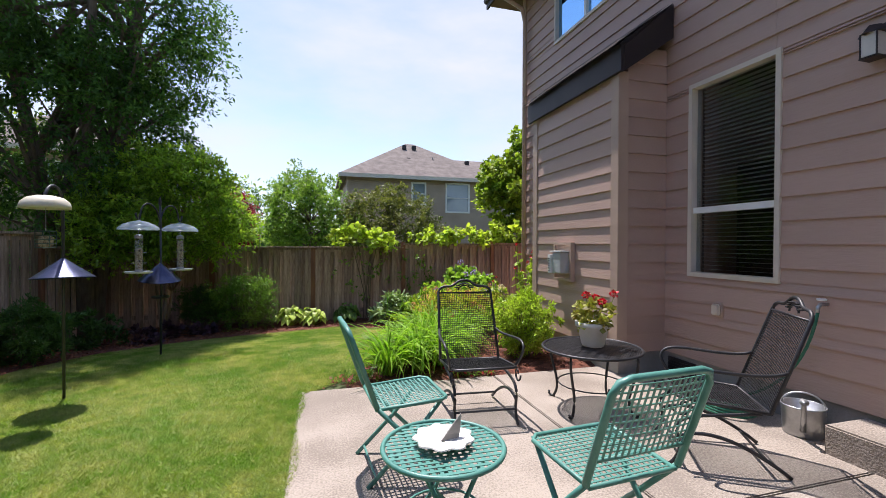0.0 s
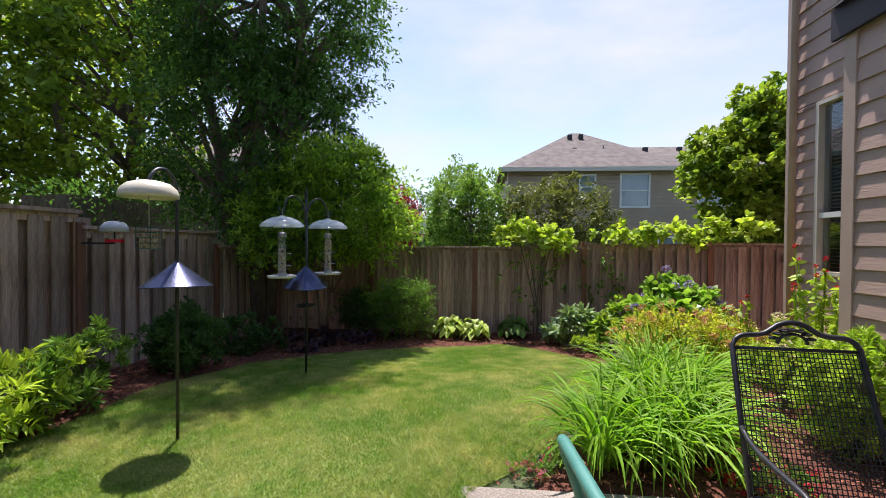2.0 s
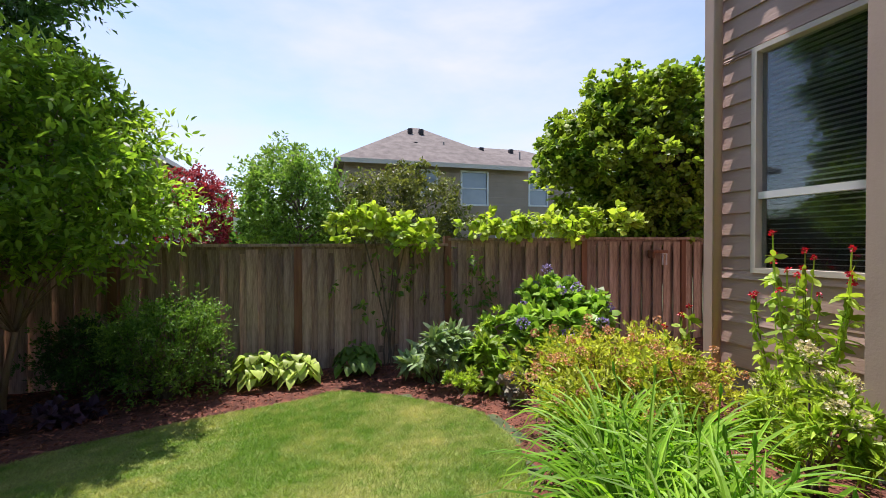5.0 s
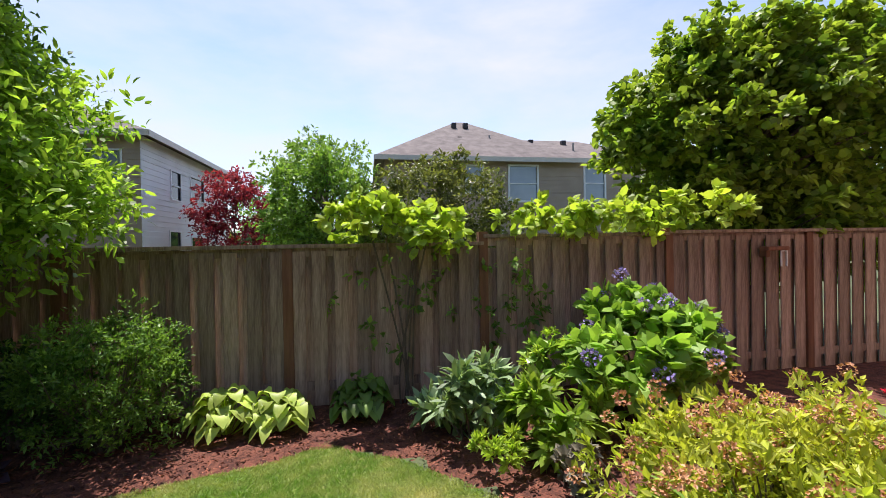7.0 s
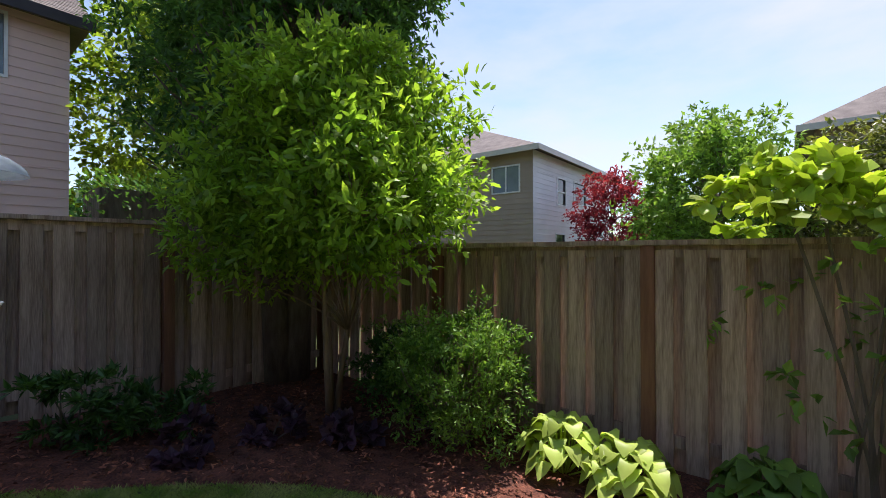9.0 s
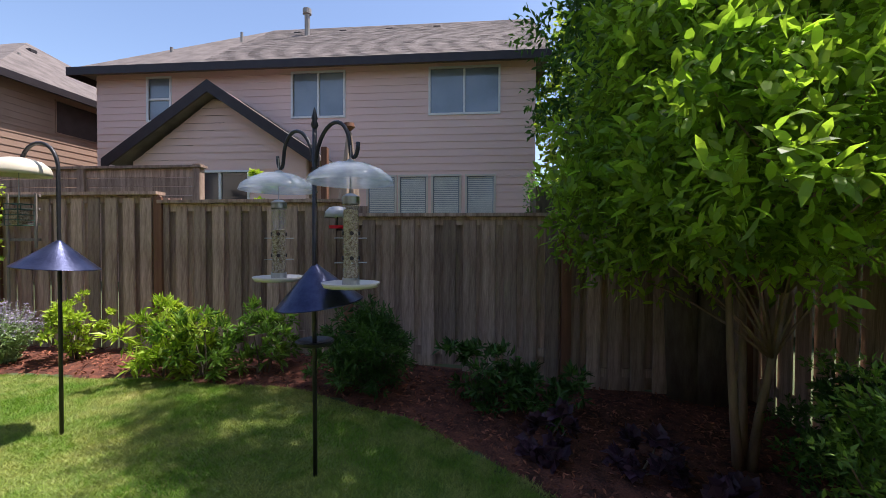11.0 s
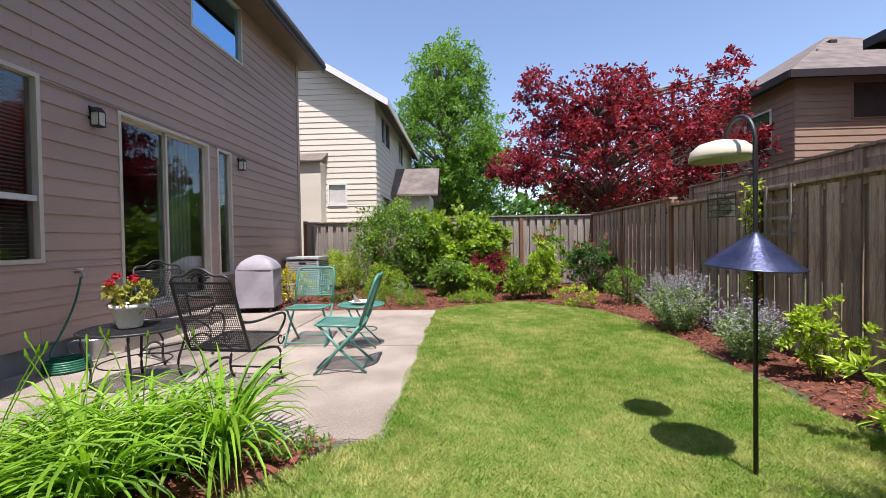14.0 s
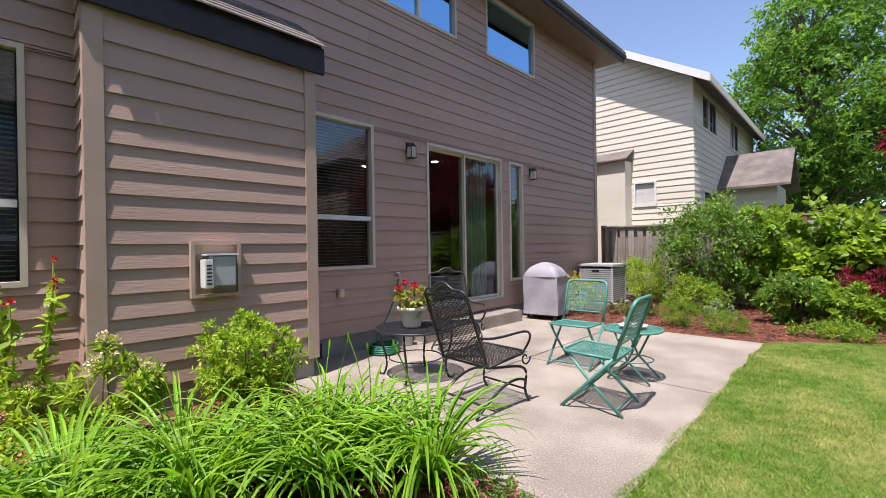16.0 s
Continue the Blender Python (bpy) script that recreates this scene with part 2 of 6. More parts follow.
def part(name, bm, material, parent=None, label="", smooth=False):
    me = bm if isinstance(bm, bpy.types.Mesh) else mesh_of(bm, name)
    if not me.materials:
        me.materials.append(material)
    if smooth:
        me.shade_smooth()
    ob = new(name, me)
    if parent is not None:
        ob.parent = parent
    if label:
        tagged(ob, label)
    return ob


def thing(name, label, category, at=(0, 0, 0), rz=0.0, group="", kind=""):
    ob = new(name)
    ob.empty_display_size = 0.1
    ob.matrix_basis = pose(*at, 0, 0, rz)
    return tagged(ob, label, category, group, kind)


def box(bm, x0, x1, y0, y1, z0, z1, W=None):
    P = [(x0, y0, z0), (x1, y0, z0), (x1, y1, z0), (x0, y1, z0), (x0, y0, z1), (x1, y0, z1), (x1, y1, z1), (x0, y1, z1)]
    v = [bm.verts.new(W(*p) if W else p) for p in P]
    for f in ((0, 3, 2, 1), (4, 5, 6, 7), (0, 1, 5, 4), (1, 2, 6, 5), (2, 3, 7, 6), (3, 0, 4, 7)):
        bm.faces.new([v[i] for i in f])
    return v


def fix(bm):
    bmesh.ops.recalc_face_normals(bm, faces=bm.faces)
    return bm


def boxes(*dims, W=None, bevel=0.0):
    bm = bmesh.new()
    for d in dims:
        box(bm, *d, W=W)
    fix(bm)
    if bevel:
        bmesh.ops.bevel(bm, geom=list(bm.edges), offset=bevel, segments=2, affect='EDGES', clamp_overlap=True)
    return bm


def tube(bm, pts, r, n=8, cap=True, closed=False):
    pts = [Vector(p) for p in pts]
    rings, up = [], Vector((0.03, 0.02, 1))
    for i, p in enumerate(pts):
        if closed:
            t = pts[(i + 1) % len(pts)] - pts[i - 1]
        else:
            t = pts[min(i + 1, len(pts) - 1)] - pts[max(i - 1, 0)]
        t.normalize()
        a = t.cross(up)
        if a.length < 0.05:
            a = t.cross(Vector((1, 0, 0)))
        a.normalize()
        b = a.cross(t)
        rr = r[i] if isinstance(r, (list, tuple)) else r
        rings.append([bm.verts.new(p + (a * math.cos(k * math.tau / n) + b * math.sin(k * math.tau / n)) * rr) for k in range(n)])
    m = len(rings)
    for i in range(m if closed else m - 1):
        A, B = rings[i], rings[(i + 1) % m]
        for k in range(n):
            bm.faces.new((A[k], A[(k + 1) % n], B[(k + 1) % n], B[k]))
    if cap and not closed:
        bm.faces.new(rings[0][::-1])
        bm.faces.new(rings[-1])
    return bm


def arc(fn, a, b, n=10):
    return [fn(a + (b - a) * i / n) for i in range(n + 1)]


def bez(p0, p1, p2, p3, n=10):
    p0, p1, p2, p3 = map(Vector, (p0, p1, p2, p3))
    out = []
    for i in range(n + 1):
        t = i / n
        out.append(p0 * (1 - t) ** 3 + p1 * 3 * t * (1 - t) ** 2 + p2 * 3 * t * t * (1 - t) + p3 * t ** 3)
    return out


def lathe(bm, prof, n=28, c=(0, 0, 0)):
    rings = []
    for r, z in prof:
        rings.append([bm.verts.new((c[0] + r * math.cos(k * math.tau / n), c[1] + r * math.sin(k * math.tau / n), c[2] + z)) for k in range(n)])
    for A, B in zip(rings, rings[1:]):
        for k in range(n):
            bm.faces.new((A[k], A[(k + 1) % n], B[(k + 1) % n], B[k]))
    return bm


def ground_z(y):
    u = min(1.0, max(0.0, (y - 5.5) / 4.5))
    return -0.33 * u * u * (3 - 2 * u)


def raw_mesh(name, verts, faces):
    me = bpy.data.meshes.new(name)
    me.from_pydata(verts.tolist(), [], faces.tolist())
    return me


def leaf_mesh(name, P, size, rng, N=None, aspect=0.5, droop=0.3, spread=0.45, fine=False):
    """Leaves at P that point along N: folded blades of four corners, or pointed, bent blades of six where they are seen near."""
    n = len(P)
    if N is None:
        N = rng.normal(size=(n, 3))
    D = N + rng.normal(size=(n, 3)) * spread
    D[:, 2] -= droop
    D /= np.linalg.norm(D, axis=1)[:, None] + 1e-9
    U = rng.normal(size=(n, 3)) * 0.7 + np.array([0, 0, 1.2])
    S = np.cross(D, U)
    S /= np.linalg.norm(S, axis=1)[:, None] + 1e-9
    H = np.cross(S, D)
    L = size * rng.uniform(0.6, 1.3, (n, 1))
    b = np.arange(n)[:, None]
    if fine:
        w = L * aspect * 0.5
        bend = L * rng.uniform(0.02, 0.16, (n, 1))
        q1, q2 = P + D * L * 0.3 + H * bend * 0.5, P + D * L * 0.68 + H * bend * 0.3
        V = np.stack([P, q1 + S * w * 0.9, q1 - S * w * 0.9, q2 + S * w * 0.85, q2 - S * w * 0.85, P + D * L - H * bend], 1).reshape(-1, 3)
        F = np.concatenate([b * 6 + np.array(t) for t in ((0, 2, 1), (1, 2, 4), (1, 4, 3), (3, 4, 5))], 0)
        return raw_mesh(name, V, F)
    mid = P + D * L * 0.45
    V = np.stack([P, mid + S * L * aspect * 0.5 + H * L * 0.10, P + D * L, mid - S * L * aspect * 0.5 + H * L * 0.10], 1).reshape(-1, 3)
    F = np.concatenate([b * 4 + np.array([0, 1, 2]), b * 4 + np.array([0, 2, 3])], 0)
    return raw_mesh(name, V, F)


def clump_points(rng, centre, radii, clumps, per, spread, hollow=0.55, flat=0.7, ragged=(0.86, 0.95, 1.0, 1.12)):
    """Leaf feet along short twigs that fan out of clumps inside an ellipsoid; returns feet, leaf directions and clump centres."""
    C = rng.normal(size=(clumps, 3))
    C /= np.linalg.norm(C, axis=1)[:, None]
    out = C.copy()
    C *= (hollow + (1 - hollow) * rng.uniform(0, 1, (clumps, 1)) ** 0.6) * rng.choice(ragged, (clumps, 1))
    C = C * np.array(radii) + np.array(centre)
    twigs = max(3, per // 7)
    T = rng.normal(size=(clumps, twigs, 3)) + out[:, None, :] * 0.8 + np.array([0, 0, 0.3])
    T[:, :, 2] *= flat
    T /= np.linalg.norm(T, axis=2, keepdims=True)
    T = T[:, np.arange(per) % twigs]
    s = rng.uniform(0.12, 1, (clumps, per, 1)) ** 0.8
    reach = spread * 1.75 * rng.uniform(0.6, 1.35, (clumps, 1, 1))
    Q = T * s * reach + rng.normal(size=(clumps, per, 3)) * spread * 0.07
    Q[:, :, 2] -= s[:, :, 0] ** 2 * reach[:, :, 0] * 0.15
    side = np.cross(T, rng.normal(size=(clumps, per, 3)))
    side /= np.linalg.norm(side, axis=2, keepdims=True) + 1e-9
    N = T * (0.35 + 0.5 * s) + side * 0.8
    return (C[:, None, :] + Q).reshape(-1, 3), N.reshape(-1, 3), C


def tree(name, label, base, height, crowns, leaf, leaf_size, trunk_r, seed, stems=1, bark=None, aspect=0.5, category="tree",
         limb_every=6, fork=0.35, group="", droop=0.25, fine=False):
    """crowns: rows of centre (from the base), radii, clump count, leaves a clump, clump spread."""
    rng = np.random.default_rng(seed)
    ob = thing(name, label, category, base, group=group)
    bm = bmesh.new()
    starts = []
    for s in range(stems):
        a = s * math.tau / max(stems, 1) + rng.uniform(0, 1)
        lean = 0.0 if stems == 1 else 0.1 * height
        pts, rr = [], []
        for i in range(8):
            t = i / 7
            pts.append((math.cos(a) * (lean * t + trunk_r * (stems > 1)) + rng.normal() * 0.02 * height * t * 0.4,
                        math.sin(a) * (lean * t + trunk_r * (stems > 1)) + rng.normal() * 0.02 * height * t * 0.4, -0.1 + t * height * 0.82))
            rr.append(trunk_r * (1 - 0.85 * t) * (1.25 if i == 0 else 1))
        tube(bm, pts, rr, 9)
        starts.append(pts)
    Ps, Os = [], []
    for c, rad, k, per, sp in crowns:
        P, O, C = clump_points(rng, c, rad, k, per, sp)
        Ps.append(P)
        Os.append(O)
        for j in range(0, k, limb_every):
            pts = starts[j % stems]
            zc = C[j][2]
            p0 = min(pts, key=lambda p: abs(p[2] - max(zc - 0.25 * height * fork * 2, height * 0.15)))
            p0, p3 = Vector(p0), Vector(C[j])
            tube(bm, bez(p0, p0.lerp(p3, 0.4) + Vector((0, 0, 0.05 * height)), p0.lerp(p3, 0.75), p3, 6),
                 [trunk_r * f for f in (0.34, 0.3, 0.25, 0.2, 0.15, 0.1, 0.05)], 5)
    part("trunk", fix(bm), bark or M_BARK, ob, smooth=True)
    part("crown", leaf_mesh("crown", np.concatenate(Ps), leaf_size, rng, np.concatenate(Os), aspect, droop, fine=fine), leaf, ob)
    return ob


def shrub(name, label, x, y, r, h, leaf, leaf_size, n, seed, z=None, aspect=0.45, flower=None, flowers=0, flower_size=0.03, flower_label="",
          spread=0.4, droop=0.1, fine=False, category="shrub", squash=1.0, group="", flower_top=0.3, clump=0.14, stalk=M_BARK, push=0.0):
    rng = np.random.default_rng(seed)
    z = ground_z(y) if z is None else z
    ob = thing(name, label, category, (x, y, z), group=group)
    k = max(8, n // 60)
    P, O, C = clump_points(rng, (0, 0, h * 0.52), (r * 0.86, r * 0.86 * squash, h * 0.44), k, max(8, n // k), clump * r, 0.5, 0.8, (0.72, 0.88, 1.0, 1.2))
    P[:, 2] = np.maximum(P[:, 2], 0.02)
    part("foliage", leaf_mesh("foliage", P, leaf_size, rng, O + np.array([0, 0, 0.3]), aspect, droop, spread, fine), leaf, ob)
    bm = bmesh.new()
    for j in range(0, k, 3):
        a = rng.uniform(0, math.tau)
        p0 = Vector((math.cos(a) * 0.12 * r, math.sin(a) * 0.12 * r, -0.03))
        p3 = Vector(C[j])
        tube(bm, bez(p0, p0 + Vector((0, 0, 0.3 * h)), p3 - Vector((0, 0, 0.2 * h)), p3, 4), [0.011, 0.009, 0.007, 0.005, 0.003], 4)
    part("woody_base", fix(bm), stalk, ob)
    if flower:
        top = C[np.argsort(-C[:, 2])]
        for j in range(flowers):
            c = Vector(top[j % max(3, int(len(top) * flower_top))]) + Vector(rng.normal(size=3) * 0.06 * r)
            c += (c - Vector((0, 0, h * 0.5))).normalized() * (clump * r * 1.4 + push)
            D = rng.normal(size=(70, 3))
            D /= np.linalg.norm(D, axis=1)[:, None]
            Q = D * flower_size * np.array([0.75, 0.75, 0.6]) + np.array(c)
            part("flower", leaf_mesh("flower", Q, flower_size * 0.4, rng, D, 0.95, 0, 0.5), flower, ob, flower_label)
    return ob


def blades(name, n, rng, r, length, width, lift=1.1, curl=1.0, seg=6, base_r=0.06):
    """Arching strap leaves from one crown."""
    V, F = [], []
    for i in range(n):
        a = rng.uniform(0, math.tau)
        L = length * rng.uniform(0.55, 1.15)
        out = Vector((math.cos(a), math.sin(a), 0))
        side = Vector((-math.sin(a), math.cos(a), 0))
        p = out * base_r * rng.uniform(0, 1) + side * rng.normal() * base_r * 0.4
        th = math.pi / 2 - rng.uniform(0.05, 0.5) / lift
        w0 = width * rng.uniform(0.7, 1.2)
        bend = curl * rng.uniform(0.7, 1.7)
        for s in range(seg + 1):
            t = s / seg
            w = w0 * (0.55 + 0.9 * t - 1.4 * t * t * t) if t < 1 else 0.001
            fold = Vector((0, 0, w * 0.35))
            k = len(V)
            V.extend([tuple(p + side * w * 0.5 + fold), tuple(p), tuple(p - side * w * 0.5 + fold)])
            if s:
                F.extend([(k - 3, k - 2, k + 1, k), (k - 2, k - 1, k + 2, k + 1)])
            th -= bend * 2.2 / seg * (0.3 + t)
            p = p + (out * math.cos(th) + Vector((0, 0, math.sin(th)))) * (L / seg)
    for i, v in enumerate(V):
        if v[2] < 0.01:
            V[i] = (v[0], v[1], 0.01)
    me = bpy.data.meshes.new(name)
    me.from_pydata(V, [], F)
    return me


def cells(a0, a1, z0, z1, holes):
    """Rectangles that cover a0..a1, z0..z1 but for the holes (a0, a1, z0, z1)."""
    A = sorted({a0, a1, *[min(max(v, a0), a1) for h in holes for v in h[:2]]})
    Z = sorted({z0, z1, *[min(max(v, z0), z1) for h in holes for v in h[2:]]})
    for za, zb in zip(Z, Z[1:]):
        run = None
        for aa, ab in zip(A, A[1:]):
            am, zm = (aa + ab) / 2, (za + zb) / 2
            solid = not any(h[0] < am < h[1] and h[2] < zm < h[3] for h in holes)
            if solid:
                run = (run[0], ab) if run else (aa, ab)
            elif run:
                yield (*run, za, zb)
                run = None
        if run:
            yield (*run, za, zb)


def clad(W, a0, a1, z0, z1, holes, thick, core, board_mat, parent, exposure=0.2, singly=False, core_name="core"):
    """A wall with openings and lap siding. W maps (along, outward, up) to the world."""
    bm = bmesh.new()
    for c in cells(a0, a1, z0, z1, holes):
        box(bm, c[0], c[1], -thick, 0, c[2], c[3], W=W)
    part(core_name, fix(bm), core, parent)
    joined = None if singly else bmesh.new()
    z = z0
    while z < z1 - 0.02:
        zt = min(z + exposure, z1)
        for c in cells(a0, a1, z, zt, holes):
            aa = c[0]
            while aa < c[1] - 0.01:
                ab = min(c[1], aa + 3.6) if c[1] - aa > 4.2 else c[1]
                bm = bmesh.new() if singly else joined
                d = 0.022 * max(0.25, (zt + 0.012 - c[2]) / exposure)
                P = [(aa, 0.001, c[2]), (ab - 0.002, 0.001, c[2]), (ab - 0.002, d, c[2]), (aa, d, c[2]),
                     (aa, 0.001, c[3]), (ab - 0.002, 0.001, c[3]), (ab - 0.002, 0.005, c[3]), (aa, 0.005, c[3])]
                v = [bm.verts.new(W(*p)) for p in P]
                for f in ((0, 3, 2, 1), (4, 5, 6, 7), (0, 1, 5, 4), (1, 2, 6, 5), (2, 3, 7, 6), (3, 0, 4, 7)):
                    bm.faces.new([v[i] for i in f])
                if singly:
                    part("siding_board", fix(bm), board_mat, parent)
                aa = ab
        z = zt
    if not singly:
        part("siding", fix(joined), board_mat, parent)


def frame_rect(W, a0, a1, z0, z1, w, d0, d1):
    return boxes((a0, a0 + w, d0, d1, z0, z1), (a1 - w, a1, d0, d1, z0, z1),
                 (a0 + w, a1 - w, d0, d1, z0, z0 + w), (a0 + w, a1 - w, d0, d1, z1 - w, z1), W=W)


# ---- ground ----
def ground_sheet():
    xs = [-400, -120, -40, -15, -8, -4.4, -2, 0, 2, 4, 8, 15, 40, 120, 400]
    ys = [-400, -120, -40, -15, -6, 0, 5.5] + [5.5 + 0.5 * i for i in range(1, 10)] + [12, 20, 40, 120, 400]
    bm = bmesh.new()
    g = [[bm.verts.new((x, y, ground_z(y) - 0.03)) for x in xs] for y in ys]
    for a, b in zip(g, g[1:]):
        for i in range(len(xs) - 1):
            bm.faces.new((a[i], a[i + 1], b[i + 1], b[i]))
    return bm


tagged(part("ground", ground_sheet(), M_SOIL), "bare soil and rough grass beyond the yard", "ground", kind="structure")

LAWN_L = [(-1.55, -1.9), (-1.3, -2.4), (-0.5, -3.1), (0.4, -3.44), (1.8, -3.46), (3.3, -3.38), (4.8, -3.4), (6.2, -3.32), (7.2, -2.98), (8.0, -2.45), (8.6, -1.85), (9.0, -1.15), (9.3, -0.2), (9.55, 0.2)]
LAWN_R = [(-1.55, -1.7), (-1.25, -1.05), (-0.8, -0.45), (-0.55, -0.28), (4.5, -0.26), (4.8, 0.08), (5.3, 0.42), (6.0, 0.8), (6.8, 1.2), (7.6, 1.43), (8.2, 1.42), (8.7, 1.15), (9.1, 0.78), (9.35, 0.4), (9.55, 0.22)]


def lawn_span(y):
    return (np.interp(y, *zip(*LAWN_L)) + 0.03 * math.sin(y * 5), np.interp(y, *zip(*LAWN_R)) + 0.02 * math.sin(y * 6.3))


def lawn_sheet():
    bm = bmesh.new()
    rows = []
    for i in range(112):
        y = -1.55 + 0.1 * i
        a, b = lawn_span(y)
        rows.append([bm.verts.new((a + (b - a) * k / 8, y, ground_z(y) - 0.004 - (0.02 if k in (0, 8) else 0))) for k in range(9)])
    for a, b in zip(rows, rows[1:]):
        for k in range(8):
            bm.faces.new((a[k], a[k + 1], b[k + 1], b[k]))
    return bm


lawn = tagged(part("lawn", lawn_sheet(), M_LAWN), "mown green lawn with straw-coloured patches", "lawn", kind="structure")


def grass():
    rng = np.random.default_rng(5)
    n = 1150000
    y = rng.uniform(-1.6, 9.58, n)
    a = np.interp(y, *zip(*LAWN_L)) + 0.03 * np.sin(y * 5)
    b = np.interp(y, *zip(*LAWN_R)) + 0.02 * np.sin(y * 6.3)
    x = a + (b - a) * rng.uniform(-0.012, 1.006, n)
    keep = rng.uniform(0, 5.0, n) < (b - a)
    x, y = x[keep], y[keep]
    n = len(x)
    u = np.clip((y - 5.5) / 4.5, 0, 1)
    z = -0.33 * u * u * (3 - 2 * u)
    th = rng.uniform(0, math.tau, n)
    lean = 2.2 * np.sin(x * 1.9 + 0.8 * np.sin(y * 1.3)) + 1.7 * np.sin(y * 2.3 + x) + rng.normal(size=n) * 1.9
    h = rng.uniform(0.014, 0.034, n) * (0.9 + 0.25 * np.sin(x * 2.1 + 1.3) * np.sin(y * 1.7))
    w = rng.uniform(0.0022, 0.0042, n)
    P = np.stack([x, y, z - 0.006], 1)
    S = np.stack([np.cos(th), np.sin(th), np.zeros(n)], 1) * w[:, None]
    T = np.stack([np.cos(lean) * h * 0.9, np.sin(lean) * h * 0.9, h * 0.85], 1) + rng.normal(size=(n, 3)) * np.array([0.009, 0.009, 0.004])
    V = np.stack([P - S, P + S, P + T], 1).reshape(-1, 3)
    return raw_mesh("grass", V, np.arange(n * 3).reshape(-1, 3))


tagged(part("grass", grass(), M_GRASS), "short blades of mown grass on the lawn", "grass", kind="stuff")


def bed_sheet():
    bm = bmesh.new()
    xs = np.linspace(-4.5, 7.5, 61)
    ys = np.linspace(-5.0, 10.5, 79)
    rng = np.random.default_rng(3)
    g = []
    for y in ys:
        a, b = lawn_span(min(max(y, -1.55), 9.55))
        row = []
        for x in xs:
            inlawn = -1.5 < y < 9.5 and a - 0.12 < x < b + 0.12
            inpatio = -0.75 < y < 4.7 and -0.45 < x
            row.append(bm.verts.new((x, y, ground_z(y) - (0.05 if inlawn or inpatio else 0.005 - 0.02 * rng.uniform()))))
        g.append(row)
    for a, b in zip(g, g[1:]):
        for i in range(len(xs) - 1):
            bm.faces.new((a[i], a[i + 1], b[i + 1], b[i]))
    return bm


tagged(part("mulch_bed", bed_sheet(), M_MULCH, smooth=True), "reddish-brown bark mulch around the lawn", "mulch", kind="structure")


def chips():
    rng = np.random.default_rng(8)
    n = 60000
    x, y = rng.uniform(-4.4, 4.5, n), rng.uniform(-4.8, 10.4, n)
    a = np.interp(y, *zip(*LAWN_L))
    b = np.interp(y, *zip(*LAWN_R))
    ok = ~((y > -1.6) & (y < 9.6) & (x > a - 0.01) & (x < b + 0.02)) & ~((y > -0.68) & (y < 4.62) & (x > -0.3))
    ok &= ~((x > 2.95) & (y > 4.2) & (y < 5.95)) & ~((x > 3.68) & (y < 7.75))
    x, y = x[ok], y[ok]
    n = len(x)
    u = np.clip((y - 5.5) / 4.5, 0, 1)
    P = np.stack([x, y, -0.33 * u * u * (3 - 2 * u) + rng.uniform(0.012, 0.035, n)], 1)
    N = rng.normal(size=(n, 3)) * np.array([1, 1, 0.25])
    return leaf_mesh("mulch_chips", P, 0.045, rng, N, 0.38, 0.0, 0.2)


tagged(part("mulch_chips", chips(), M_CHIP), "loose shredded bark chips on the beds", "mulch", kind="stuff")

patio = thing("patio", "pale exposed-aggregate concrete patio slabs", "patio", kind="structure")
for px0, px1 in ((-0.28, 1.72), (1.735, 3.66)):
    for py0, py1 in ((-0.62, 2.08), (2.095, 4.58)):
        part("slab", boxes((px0, px1, py0, py1, -0.12, 0.0), bevel=0.008), M_PATIO, patio)


# ---- our house ----
HX = 3.68
WX = lambda a, d, z: (HX - d, a, z)
HOLES = [(2.97, 3.88, 1.12, 3.09), (-0.03, 1.91, 0.42, 3.02), (-0.76, -0.31, 0.72, 3.02), (6.46, 7.3, 1.12, 3.06),
         (-1.27, 0.35, 4.92, 6.07), (1.19, 2.85, 4.92, 6.07), (4.95, 6.62, 4.77, 6.07)]
BAY = (4.23, 6.12)
house = thing("house_wall", "two-storey house wall clad in tan lap siding", "house", kind="structure")
clad(WX, -4.19, 7.75, 0.24, 6.12, HOLES + [(BAY[0], BAY[1], 0.24, 3.2)], 0.14, M_TRIM, M_SIDING, house, 0.2, True)
part("end_wall", boxes((HX + 0.14, HX + 9, 7.6, 7.75, -0.6, 6.12), (HX + 0.14, HX + 9, -4.19, -4.04, -0.6, 6.12), (HX + 9, HX + 9.15, -4.19, 7.75, -0.6, 6.12)), M_SIDING, house)
part("foundation", boxes((HX + 0.005, HX + 0.14, -4.17, 7.73, -0.6, 0.24)), M_CONC, house)
part("corner_trim", boxes((HX - 0.035, HX + 0.06, 7.66, 7.785, 0.2, 6.12)), M_TRIM, house)
part("corner_trim", boxes((HX - 0.035, HX + 0.06, -4.225, -4.10, 0.2, 6.12)), M_TRIM, house)
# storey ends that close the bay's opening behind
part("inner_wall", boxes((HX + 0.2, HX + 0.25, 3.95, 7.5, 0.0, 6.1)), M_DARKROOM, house)

